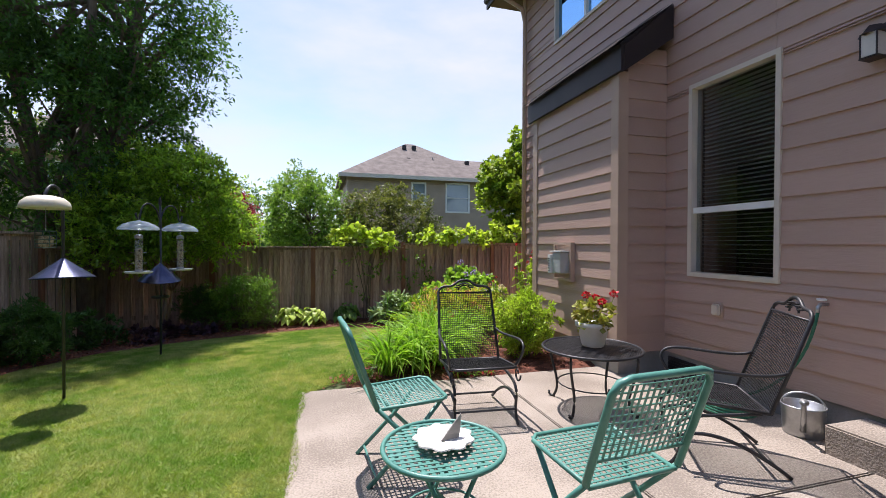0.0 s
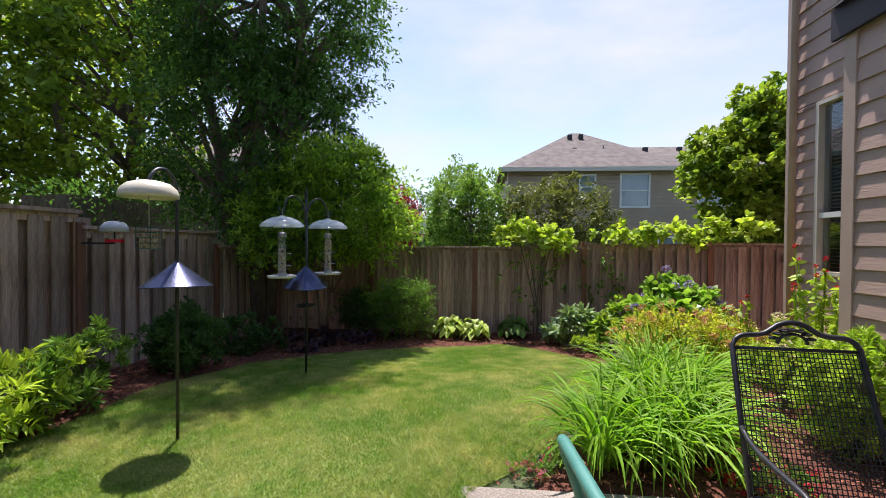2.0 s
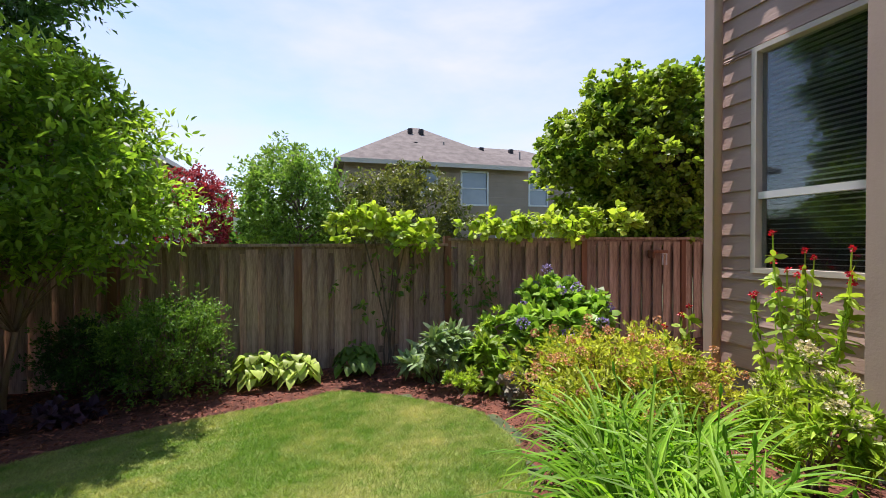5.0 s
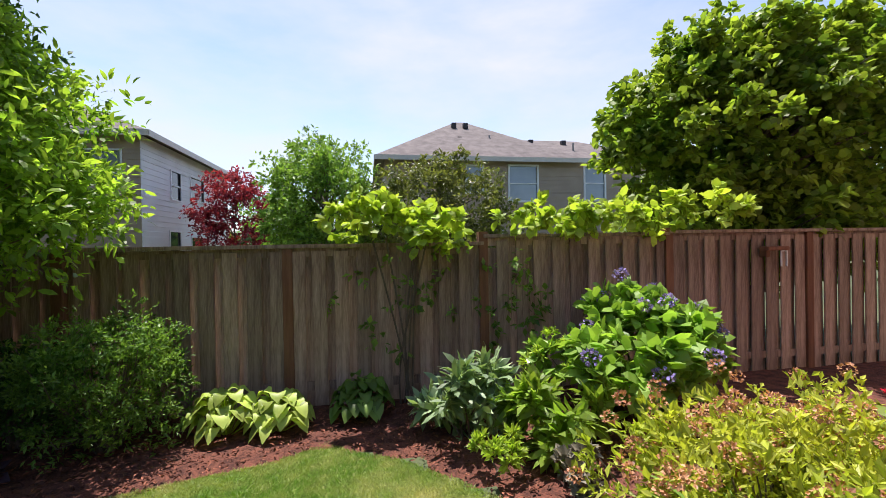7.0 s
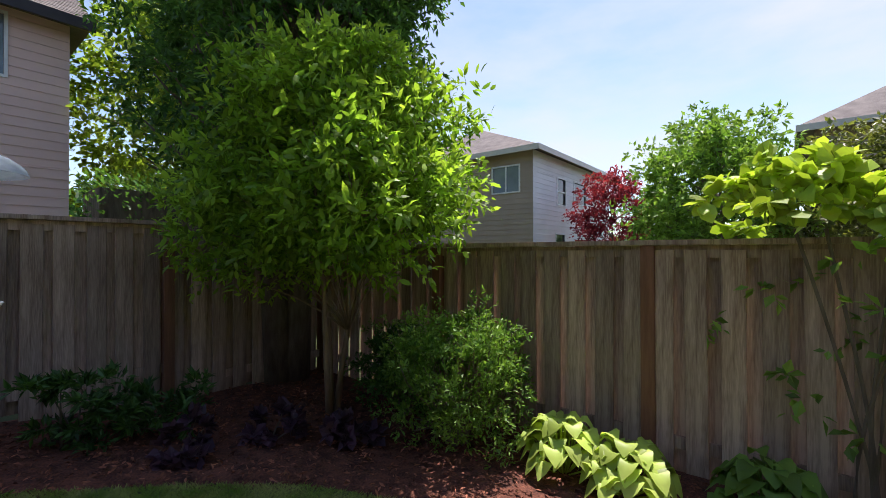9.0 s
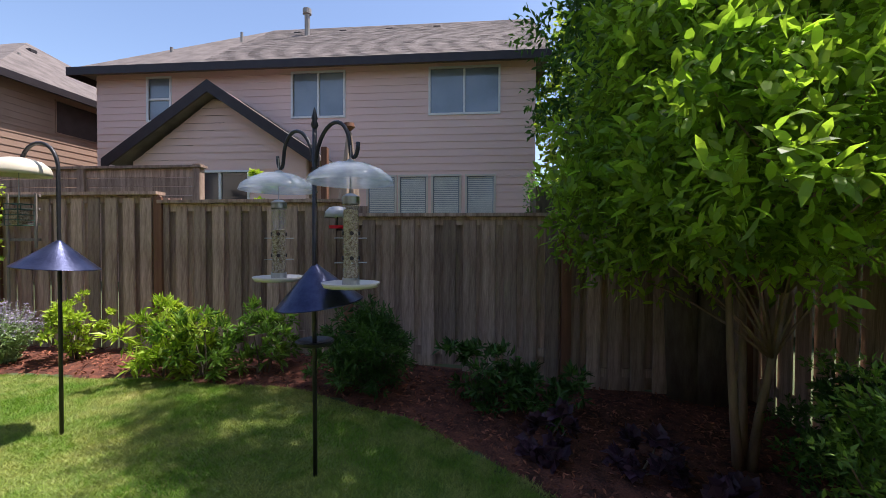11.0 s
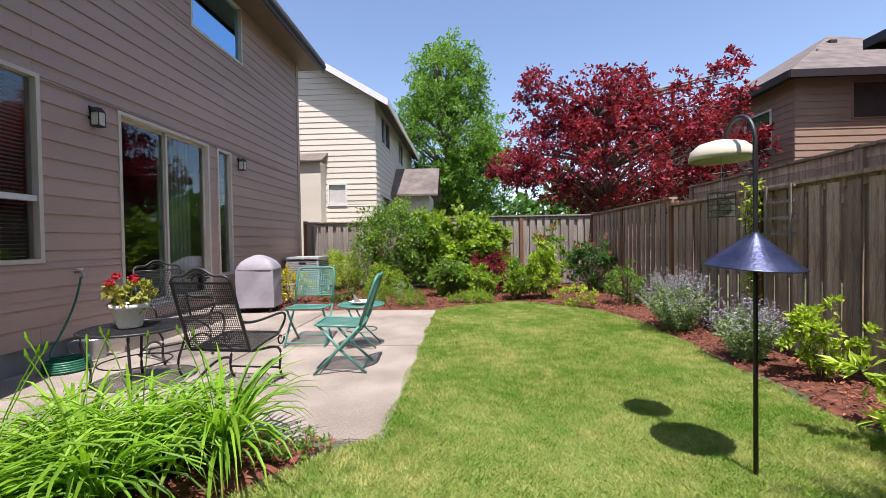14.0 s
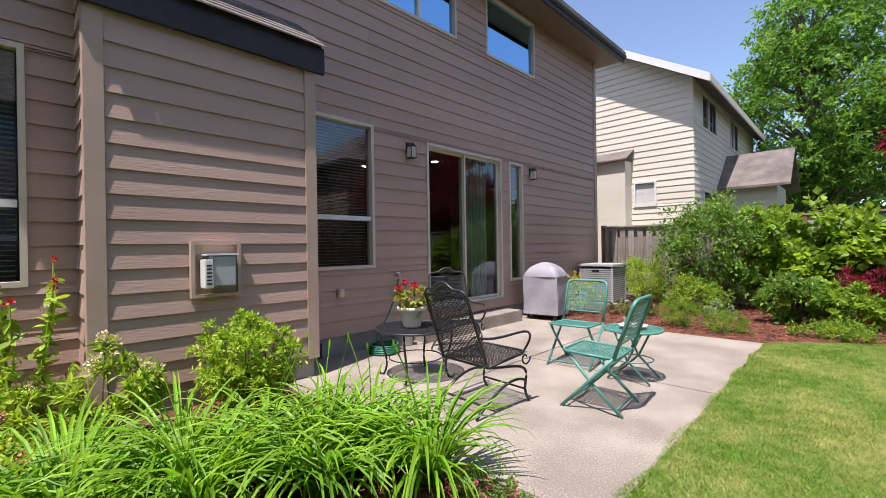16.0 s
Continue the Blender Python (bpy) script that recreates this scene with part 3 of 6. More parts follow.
bay = thing("bay_wall", "projecting bay clad in tan lap siding", "house", kind="structure")
BXX = 3.05
WB = lambda a, d, z: (BXX - d, a, z)
WS = lambda a, d, z: (a, BAY[0] - d, z)
WN = lambda a, d, z: (a, BAY[1] + d, z)
clad(WB, BAY[0] + 0.1, BAY[1] - 0.1, 0.24, 3.32, [], 0.1, M_TRIM, M_SIDING, bay, 0.2, True)
clad(WS, BXX + 0.1, HX - 0.001, 0.24, 3.62, [], 0.1, M_TRIM, M_SIDING, bay, 0.2, True)
clad(WN, BXX + 0.1, HX - 0.001, 0.24, 3.62, [], 0.1, M_TRIM, M_SIDING, bay, 0.2, True)
for ya, yb in ((BAY[0] - 0.03, BAY[0] + 0.1), (BAY[1] - 0.1, BAY[1] + 0.03)):
    part("corner_trim", boxes((BXX - 0.03, BXX + 0.1, ya, yb, 0.2, 3.32), bevel=0.004), M_TRIM, bay)
part("foundation", boxes((BXX + 0.02, HX, BAY[0] + 0.01, BAY[1] - 0.01, -0.5, 0.23)), M_CONC, bay)


def slab_roof(W, a0, a1, d_low, z_low, d_high, z_high, thick=0.05):
    """Sloped slab between a low and a high edge; W maps (along, out, up)."""
    bm = bmesh.new()
    P = [(a0, d_low, z_low), (a1, d_low, z_low), (a1, d_high, z_high), (a0, d_high, z_high)]
    lo = [bm.verts.new(W(*p)) for p in P]
    hi = [bm.verts.new(W(p[0], p[1], p[2] + thick)) for p in P]
    bm.faces.new(lo[::-1])
    bm.faces.new(hi)
    for i in range(4):
        bm.faces.new((lo[i], lo[(i + 1) % 4], hi[(i + 1) % 4], hi[i]))
    return fix(bm)


def shingles(W, a0, a1, d_low, z_low, d_high, z_high, course=0.14, tab=0.3, seed=1):
    """Courses of shingle tabs lying on a slope, one joined mesh."""
    rng = np.random.default_rng(seed)
    V, F = [], []
    L = math.hypot(d_high - d_low, z_high - z_low)
    for i in range(int(L / course)):
        t0, t1 = i * course / L, min(1, (i + 1.15) * course / L)
        a = a0 - rng.uniform(0, tab)
        while a < a1:
            b = min(a + tab * rng.uniform(0.6, 1.3), a1)
            aa = max(a, a0)
            e = rng.uniform(0.012, 0.02)
            k = len(V)
            for aq, t, up in ((aa, t0, e), (b - 0.006, t0, e), (b - 0.006, t1, 0.003), (aa, t1, 0.003)):
                V.append(W(aq, d_low + (d_high - d_low) * t, z_low + (z_high - z_low) * t + up))
            for aq in (aa, b - 0.006):
                V.append(W(aq, d_low + (d_high - d_low) * t0, z_low + (z_high - z_low) * t0))
            F.extend([(k, k + 1, k + 2, k + 3), (k + 4, k + 5, k + 1, k)])
            a = b
    me = bpy.data.meshes.new("shingles")
    me.from_pydata(V, [], F)
    return me


bayroof = thing("bay_roof", "dark shingled lean-to roof over the bay", "roof", kind="structure")
part("roof_deck", slab_roof(WX, BAY[0] - 0.09, BAY[1] + 0.09, 0.70, 3.53, 0.0, 4.07), M_FASCIA, bayroof)
part("shingles", shingles(WX, BAY[0] - 0.13, BAY[1] + 0.13, 0.77, 3.55, 0.0, 4.135), M_SHINGLE, bayroof)
part("fascia", boxes((BXX - 0.075, BXX - 0.035, BAY[0] - 0.12, BAY[1] + 0.12, 3.28, 3.56), bevel=0.004), M_FASCIA, bayroof)
part("soffit", boxes((BXX - 0.034, BXX + 0.02, BAY[0] - 0.075, BAY[1] + 0.075, 3.325, 3.345)), M_FASCIA, bayroof)
for ya in (BAY[0] - 0.12, BAY[1] + 0.08):
    bm = bmesh.new()
    v = [bm.verts.new((x, y, z)) for y in (ya, ya + 0.04) for x, z in ((BXX - 0.034, 3.28), (HX - 0.03, 3.71), (HX - 0.03, 4.08), (BXX - 0.034, 3.55))]
    for f in ((0, 1, 2, 3), (7, 6, 5, 4), (0, 4, 5, 1), (1, 5, 6, 2), (2, 6, 7, 3), (3, 7, 4, 0)):
        bm.faces.new([v[i] for i in f])
    part("rake_board", fix(bm), M_FASCIA, bayroof)

mainroof = thing("main_roof", "brown-grey shingled roof with dark gutters", "roof", kind="structure")
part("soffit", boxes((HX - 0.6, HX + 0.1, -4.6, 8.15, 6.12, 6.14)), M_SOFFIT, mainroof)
part("fascia", boxes((HX - 0.64, HX - 0.60, -4.6, 8.15, 6.05, 6.28)), M_FASCIA, mainroof)
part("roof_deck", slab_roof(WX, -4.65, 8.2, 0.66, 6.26, -5.0, 8.9, 0.08), M_SHINGLE, mainroof)
part("far_slope", slab_roof(WX, -4.65, 8.2, -10.2, 6.26, -5.0, 8.9, 0.08), M_SHINGLE, mainroof)
bm = bmesh.new()
tube(bm, [(HX - 0.64, -4.6, 6.2), (HX - 0.64, 8.15, 6.2)], 0.06, 10)
part("gutter", fix(bm), M_FASCIA, mainroof, smooth=True)
bm = bmesh.new()
tube(bm, [(HX - 0.62, 7.6, 6.18), (HX - 0.5, 7.6, 6.0), (HX - 0.14, 7.6, 5.85), (HX - 0.08, 7.6, 5.6), (HX - 0.08, 7.6, 0.0)], 0.038, 8)
part("downspout", fix(bm), M_TRIM, mainroof, smooth=True)

room = thing("room_interior", "dim room seen through the glass", "room", kind="structure")
part("floor", boxes((HX + 0.14, HX + 5, -4.0, 3.95, 0.36, 0.4)), mat("room_floor", (0.12, 0.07, 0.04), (0.2, 0.12, 0.07), 3, 0.4, 0.1, stretch=(0.3, 4, 1)), room)
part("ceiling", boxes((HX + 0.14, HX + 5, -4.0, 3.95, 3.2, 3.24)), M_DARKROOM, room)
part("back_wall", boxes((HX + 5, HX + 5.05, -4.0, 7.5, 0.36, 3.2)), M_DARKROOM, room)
M_DOWN = glowmat("downlight_lens", (1.0, 0.85, 0.6), 9.0)
for lx, ly in ((5.2, 1.2), (5.2, 0.2), (6.6, 1.0), (6.6, 0.0)):
    d = thing("downlight", "small lit recessed ceiling light", "ceiling light", (lx, ly, 3.195), group="ceiling downlights")
    part("lens", lathe(bmesh.new(), [(0.001, -0.008), (0.06, -0.008), (0.075, 0.0)], 20), M_DOWN, d)
pend = thing("pendant_lamp", "glowing amber pendant lamp behind the window", "lamp", (5.4, 3.3, 2.0))
part("shade", lathe(bmesh.new(), [(0.03, 0.12), (0.10, 0.1), (0.17, 0.0), (0.165, -0.01), (0.09, 0.085)], 24), glowmat("amber_shade", (1.0, 0.45, 0.12), 2.2), pend)
bm = bmesh.new()
tube(bm, [(0, 0, 0.1), (0, 0, 1.2)], 0.008, 6)
part("stem", bm, M_FASCIA, pend)


def window(name, label, W, a0, a1, z0, z1, kind="hung", frame_mat=None, blinds=0.0, glass=None):
    ob = tagged(new(name), label, "window", kind="structure")
    fm = frame_mat or M_FRAME
    part("window_frame", frame_rect(W, a0 - 0.015, a1 + 0.015, z0 - 0.015, z1 + 0.015, 0.045, -0.09, 0.034), fm, ob)
    if kind == "hung":
        zm = z0 + (z1 - z0) * 0.34
        part("sash_rail", boxes((a0 + 0.04, a1 - 0.04, -0.075, 0.016, zm - 0.03, zm + 0.03), W=W), M_WHITE, ob)
        panes = [(a0 + 0.04, a1 - 0.04, z0 + 0.04, zm - 0.03), (a0 + 0.04, a1 - 0.04, zm + 0.03, z1 - 0.04)]
    elif kind == "slider":
        am = (a0 + a1) / 2
        part("sash_rail", boxes((am - 0.025, am + 0.025, -0.075, 0.016, z0 + 0.04, z1 - 0.04), W=W), M_WHITE, ob)
        panes = [(a0 + 0.04, am - 0.025, z0 + 0.04, z1 - 0.04), (am + 0.025, a1 - 0.04, z0 + 0.04, z1 - 0.04)]
    else:
        panes = [(a0 + 0.04, a1 - 0.04, z0 + 0.04, z1 - 0.04)]
    for p in panes:
        g = part("pane", boxes((p[0], p[1], -0.036, -0.03, p[2], p[3]), W=W), glass or M_GLASS, ob)
        g.visible_shadow = False
    if blinds:
        bl = thing("window_blind", "half-open dark horizontal slat blind", "blind")
        z = z1 - 0.06
        slat = 0
        while z > z1 - 0.06 - blinds:
            bm = bmesh.new()
            v = [bm.verts.new(W(a, d, zz)) for a, d, zz in ((a0 + 0.05, -0.135, z - 0.004), (a1 - 0.05, -0.135, z - 0.004), (a1 - 0.05, -0.09, z + 0.004), (a0 + 0.05, -0.09, z + 0.004))]
            bm.faces.new(v)
            bmesh.ops.solidify(bm, geom=list(bm.faces), thickness=0.002)
            part("slat", bm, M_BLIND, bl)
            z -= 0.042
    return ob


window("window_1", "tall single-hung window with tan frame", WX, *HOLES[0], blinds=1.9)
window("window_2", "tall single-hung window beside the bay", WX, *HOLES[3], blinds=1.9)
window("window_3", "narrow fixed sidelight beside the sliding door", WX, *HOLES[2], kind="fixed", blinds=2.2)
window("window_4", "upper slider window with blue reflection", WX, *HOLES[4], kind="fixed", glass=M_SKYGLASS)
window("window_5", "upper slider window", WX, *HOLES[5], kind="slider", glass=M_SKYGLASS)
window("window_6", "upper slider window near the corner", WX, *HOLES[6], kind="slider", glass=M_SKYGLASS)
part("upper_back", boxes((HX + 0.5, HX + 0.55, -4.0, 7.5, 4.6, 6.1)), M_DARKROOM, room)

door = tagged(new("door_1"), "white-framed sliding glass patio door", "door", kind="structure")
part("door_frame", frame_rect(WX, -0.05, 1.93, 0.40, 3.04, 0.045, -0.10, 0.034), M_FRAME, door)
for a0, a1, d in ((-0.0, 0.97, -0.035), (0.93, 1.88, -0.075)):
    leaf = part("door_panel", frame_rect(WX, a0, a1, 0.45, 2.99, 0.04, d - 0.03, d), M_FRAME, door)
    g = part("pane", boxes((a0 + 0.035, a1 - 0.035, d - 0.018, d - 0.012, 0.485, 2.955), W=WX), M_GLASS, door)
    g.visible_shadow = False
part("door_handle", boxes((1.80, 1.83, -0.07, -0.03, 1.35, 1.60), W=WX, bevel=0.006), M_FASCIA, door)
part("sill", boxes((-0.06, 1.94, -0.12, 0.06, 0.36, 0.41), W=WX), M_CONC, door)
curt = thing("curtain", "pale green floor-length curtain behind the door", "curtain", (HX + 0.28, 0.05, 0.42))
bm = bmesh.new()
pr = []
for i in range(41):
    pr.append((0.035 * math.sin(i * 1.25), 0.02 * i, 0))
lo = [bm.verts.new(p) for p in pr]
hi = [bm.verts.new((p[0], p[1], 2.6)) for p in pr]
for i in range(40):
    bm.faces.new((lo[i], lo[i + 1], hi[i + 1], hi[i]))
part("fabric", bm, mat("green_linen", (0.16, 0.2, 0.12), (0.24, 0.28, 0.17), 4, 0.8, 0.2), curt, smooth=True)
step = tagged(part("door_step", boxes((HX - 0.42, HX - 0.01, -0.1, 2.36, -0.1, 0.2), bevel=0.012), M_PATIO), "rough concrete door step against the wall", "step", kind="structure")


# ---- fences ----
def fence(name, label, x0, y0, x1, y1, steps, bottom, wood=None, seed=0, post_every=2.4, pitch=0.222, side=1):
    """Board-on-board fence from (x0, y0) to (x1, y1). steps: (distance, top z); bottom: function of distance."""
    wood = wood or M_WOOD
    rng = random.Random(seed)
    L = math.hypot(x1 - x0, y1 - y0)
    ang = math.degrees(math.atan2(y1 - y0, x1 - x0))
    ob = thing(name, label, "fence", (x0, y0, 0), ang, kind="structure")
    top_at = lambda s: [z for d, z in steps if d <= s + 1e-6][-1]
    s, k = 0.0, 0
    cache = {}
    while s < L:
        t, b = top_at(s) - 0.075, bottom(s)
        for off, d in ((0.0, 0.023), (pitch / 2, -0.031)):
            if s + off + 0.14 > L:
                continue
            w = 0.145
            key = (rng.randrange(4), round(t, 2), round(b, 1))
            if key not in cache:
                bm = boxes((0, w, -0.011, 0.011, 0, 1.0))
                bmesh.ops.bevel(bm, geom=[e for e in bm.edges if abs(e.verts[0].co.z - e.verts[1].co.z) > 0.5], offset=0.004, segments=1, affect='EDGES')
                for v in bm.verts:
                    if v.co.z > 0.5:
                        v.co.x += (key[0] - 1.5) * 0.004
                        v.co.y += (key[0] % 2) * 0.003
                    v.co.z = (b - 0.0) + v.co.z * (t - b)
                me = mesh_of(bm, "board")
                me.materials.append(wood)
                cache[key] = me
            o = new("board", cache[key])
            o.parent = ob
            o.matrix_basis = pose(s + off + rng.uniform(-0.006, 0.006), d * side + rng.uniform(-0.003, 0.003), 0, 0, rng.uniform(-0.3, 0.3), 0)
        s += pitch
    cuts = [d for d, _ in steps] + [L]
    for (d, z), e in zip(steps, cuts[1:]):
        part("cap_board", boxes((d, e, -0.075, 0.075, z - 0.04, z), bevel=0.004), wood, ob)
        part("rail", boxes((d, e, -0.018, 0.010, z - 0.13, z - 0.042)), wood, ob)
        part("rail", boxes((d, e, -0.018, 0.010, bottom((d + e) / 2) + 0.2, bottom((d + e) / 2) + 0.29)), wood, ob)
        n = max(1, round((e - d) / post_every))
        for i in range(n + 1 if e == L else n):
            p = d + (e - d) * i / n
            part("post", boxes((p - 0.05, p + 0.05, -0.062, 0.056, bottom(p) - 0.3, z - 0.042 if i else z + 0.03), bevel=0.004), M_POST, ob)
    return ob


fence("fence_side", "weathered grey-brown cedar fence stepping down the side", -4.45, -4.92, -4.45, 10.52,
      [(0, 1.98), (4.6, 1.86), (8.9, 1.76), (11.17, 1.60), (13.54, 1.37)], lambda s: ground_z(-4.92 + s) - 0.02, seed=1, side=-1)
fence("fence_far", "weathered cedar fence behind the hydrangea", -4.45, 10.52, 8.2, 10.52,
      [(0, 1.37), (6.28, 1.45), (8.6, 1.47)], lambda s: -0.37, seed=2, side=-1)
fence("fence_back", "sun-bleached cedar fence beyond the patio", HX + 0.1, -4.92, -4.45, -4.92, [(0, 1.88), (2.2, 1.97)], lambda s: 0.05, M_WOODPALE, 3, side=-1)


# ---- neighbouring houses ----
def simple_window(ob, W, a0, a1, z0, z1, pane_mat, split="none", trim=None, tw=0.06):
    w = part("window", frame_rect(W, a0 - tw, a1 + tw, z0 - tw, z1 + tw, tw, -0.06, 0.05), trim or M_WHITE, ob)
    part("pane", boxes((a0, a1, -0.06, -0.02, z0, z1), W=W), pane_mat, w)
    if split == "v":
        part("mullion", boxes(((a0 + a1) / 2 - 0.03, (a0 + a1) / 2 + 0.03, -0.03, 0.03, z0, z1), W=W), trim or M_WHITE, w)
    if split == "h":
        part("mullion", boxes((a0, a1, -0.03, 0.03, (z0 + z1) / 2 - 0.03, (z0 + z1) / 2 + 0.03), W=W), trim or M_WHITE, w)


def hip_roof(x0, x1, y0, y1, z, peak, ridge_axis="y", inset=None, over=0.5):
    x0, x1, y0, y1 = x0 - over, x1 + over, y0 - over, y1 + over
    inset = inset if inset is not None else (min(x1 - x0, y1 - y0) / 2)
    bm = bmesh.new()
    c = [bm.verts.new(p) for p in ((x0, y0, z), (x1, y0, z), (x1, y1, z), (x0, y1, z))]
    if ridge_axis == "y":
        xm = (x0 + x1) / 2
        r = [bm.verts.new((xm, y0 + inset, peak)), bm.verts.new((xm, y1 - inset, peak))]
        F = ((c[0], c[1], r[0]), (c[1], c[2], r[1], r[0]), (c[2], c[3], r[1]), (c[3], c[0], r[0], r[1]))
    else:
        ym = (y0 + y1) / 2
        r = [bm.verts.new((x0 + inset, ym, peak)), bm.verts.new((x1 - inset, ym, peak))]
        F = ((c[0], c[1], r[1], r[0]), (c[1], c[2], r[1]), (c[2], c[3], r[0], r[1]), (c[3], c[0], r[0]))
    for f in F:
        bm.faces.new(f)
    bm.faces.new(c[::-1])
    bmesh.ops.translate(bm, vec=(0, 0, 0), verts=bm.verts)
    return fix(bm)


def eave_band(x0, x1, y0, y1, z, over=0.5, h=0.2):
    x0, x1, y0, y1 = x0 - over, x1 + over, y0 - over, y1 + over
    return boxes((x0 - 0.03, x0, y0, y1, z - h, z + 0.03), (x1, x1 + 0.03, y0, y1, z - h, z + 0.03),
                 (x0, x1, y0 - 0.03, y0, z - h, z + 0.03), (x0, x1, y1, y1 + 0.03, z - h, z + 0.03))


def roof_bits(ob, spots):
    for x, y, z, kind in spots:
        if kind == "vent":
            part("roof_vent", boxes((x - 0.14, x + 0.14, y - 0.14, y + 0.14, z - 0.45, z - 0.12), bevel=0.02), M_FASCIA, ob)
        else:
            bm = bmesh.new()
            tube(bm, [(x, y, z - 0.3), (x, y, z + (0.35 if kind == "pipe" else 0.7))], 0.05 if kind == "pipe" else 0.1, 8)
            if kind == "flue":
                tube(bm, [(x, y, z + 0.72), (x, y, z + 0.9)], 0.16, 10)
            part("roof_pipe", fix(bm), M_CONC, ob)


pink = thing("pink_house", "two-storey neighbour house with pale pink siding", "house", (0.07, 0.17, 0.08))
PX = -12.3
WP = lambda a, d, z: (PX + d, a, z)
PH = [(-2.84, -2.13, 4.94, 6.22), (1.84, 3.4, 4.94, 6.22), (6.01, 7.97, 4.94, 6.22), (4.16, 4.95, 1.5, 3.1), (5.11, 5.88, 1.5, 3.1), (6.09, 6.86, 1.5, 3.1), (7.08, 7.85, 1.5, 3.1)]
clad(WP, -4.6, 9.03, -0.3, 6.4, PH, 0.15, M_PINK, M_PINK, pink, 0.21, core_name="wall")
part("wall", boxes((PX - 8.5, PX - 0.15, 8.88, 9.03, -0.3, 6.4), (PX - 8.5, PX - 0.15, -4.6, -4.45, -0.3, 6.4)), M_PINK, pink)
bm = bmesh.new()
v = [bm.verts.new(q) for q in ((PX - 9, -5.1, 6.42), (PX + 0.5, -5.1, 6.42), (PX + 0.5, 9.4, 6.42), (PX - 9, 9.4, 6.42), (PX - 4.25, -0.9, 9.7), (PX - 4.25, 9.4, 9.7))]
for f in ((0, 1, 4), (1, 2, 5, 4), (2, 3, 5), (3, 0, 4, 5), (3, 2, 1, 0)):
    bm.faces.new([v[i] for i in f])
part("roof", fix(bm), M_SHINGLE, pink)
part("shingles", shingles(WP, -0.9, 9.4, 0.5, 6.43, -4.25, 9.71, 0.16, 0.4, 7), M_SHINGLE, pink)
part("eave", boxes((PX + 0.5, PX + 0.54, -5.1, 9.4, 6.22, 6.46), (PX - 9, PX + 0.5, -5.14, -5.1, 6.22, 6.46)), M_FASCIA, pink)
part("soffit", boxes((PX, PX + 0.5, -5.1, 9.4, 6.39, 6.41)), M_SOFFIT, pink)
for i, hbox in enumerate(PH):
    simple_window(pink, WP, *hbox, M_PANEGREY if i != 1 else M_PANEGREY, "h" if i == 0 else ("v" if i in (1, 2) else "none"), M_FRAME if i > 2 else M_WHITE)
for i in range(3, 7):
    a0, a1, z0, z1 = PH[i]
    for j in range(28):
        part("blind_slat", boxes((a0 + 0.03, a1 - 0.03, 0.0, 0.012, z0 + 0.057 * j, z0 + 0.057 * j + 0.04), W=lambda a, d, z: (PX - 0.02 + d, a, z)), M_BLIND, pink)
roof_bits(pink, [(PX - 3.6, 0.4, 9.35, "vent"), (PX - 3.6, 2.2, 9.35, "vent"), (PX - 3.6, 4.0, 9.35, "vent"), (PX - 3.6, 5.8, 9.35, "vent"), (PX - 3.6, 7.6, 9.2, "vent"),
                 (PX - 3.0, 1.0, 8.9, "flue"), (PX - 2.4, -1.2, 8.4, "pipe"), (PX - 1.2, -3.0, 7.4, "pipe"), (PX - 2.6, -1.8, 8.5, "vent")])
# gabled back wing
WG = lambda a, d, z: (PX + 1.4 + d, a - 0.15, z - 0.14)
clad(WG, -2.0, 3.0, -0.3, 3.55, [(-0.25, 1.35, 0.4, 3.2)], 0.12, M_PINK, M_PINK, pink, 0.21, core_name="wing_wall")
for row in range(9):
    z0, z1 = 3.55 + row * 0.2, min(5.2, 3.75 + row * 0.2)
    hw0, hw1 = max(0.02, 2.45 * (5.3 - z0) / 1.75), max(0.01, 2.45 * (5.3 - z1) / 1.75)
    bm = bmesh.new()
    v = [bm.verts.new(WG(*p)) for p in ((0.5 - hw0, 0.02, z0), (0.5 + hw0, 0.02, z0), (0.5 + hw1, 0.0, z1), (0.5 - hw1, 0.0, z1))]
    bm.faces.new(v)
    part("gable_board", fix(bm), M_PINK, pink)
for sgn in (-1, 1):
    bm = bmesh.new()
    P = [(0.5, 0.42, 5.42), (0.5 + sgn * 3.0, 0.42, 3.42), (0.5 + sgn * 3.0, -1.6, 3.42), (0.5, -1.6, 5.42)]
    lo = [bm.verts.new(WG(*p)) for p in P]
    hi = [bm.verts.new(WG(p[0], p[1], p[2] + 0.1)) for p in P]
    bm.faces.new(lo)
    bm.faces.new(hi[::-1])
    for i in range(4):
        bm.faces.new((lo[i], lo[(i + 1) % 4], hi[(i + 1) % 4], hi[i]))
    part("wing_roof", fix(bm), M_SHINGLE, pink)
    bm = bmesh.new()
    v = [bm.verts.new(WG(a, d, z)) for d in (0.43, 0.48) for a, z in ((0.5, 5.24), (0.5 + sgn * 3.03, 3.22), (0.5 + sgn * 3.03, 3.54), (0.5, 5.56))]
    for f in ((0, 1, 2, 3), (7, 6, 5, 4), (0, 4, 5, 1), (1, 5, 6, 2), (2, 6, 7, 3), (3, 7, 4, 0)):
        bm.faces.new([v[i] for i in f])
    part("barge_board", fix(bm), M_FASCIA, pink)
simple_window(pink, WG, -0.25, 1.35, 0.4, 3.2, M_PANEDARK, "v")

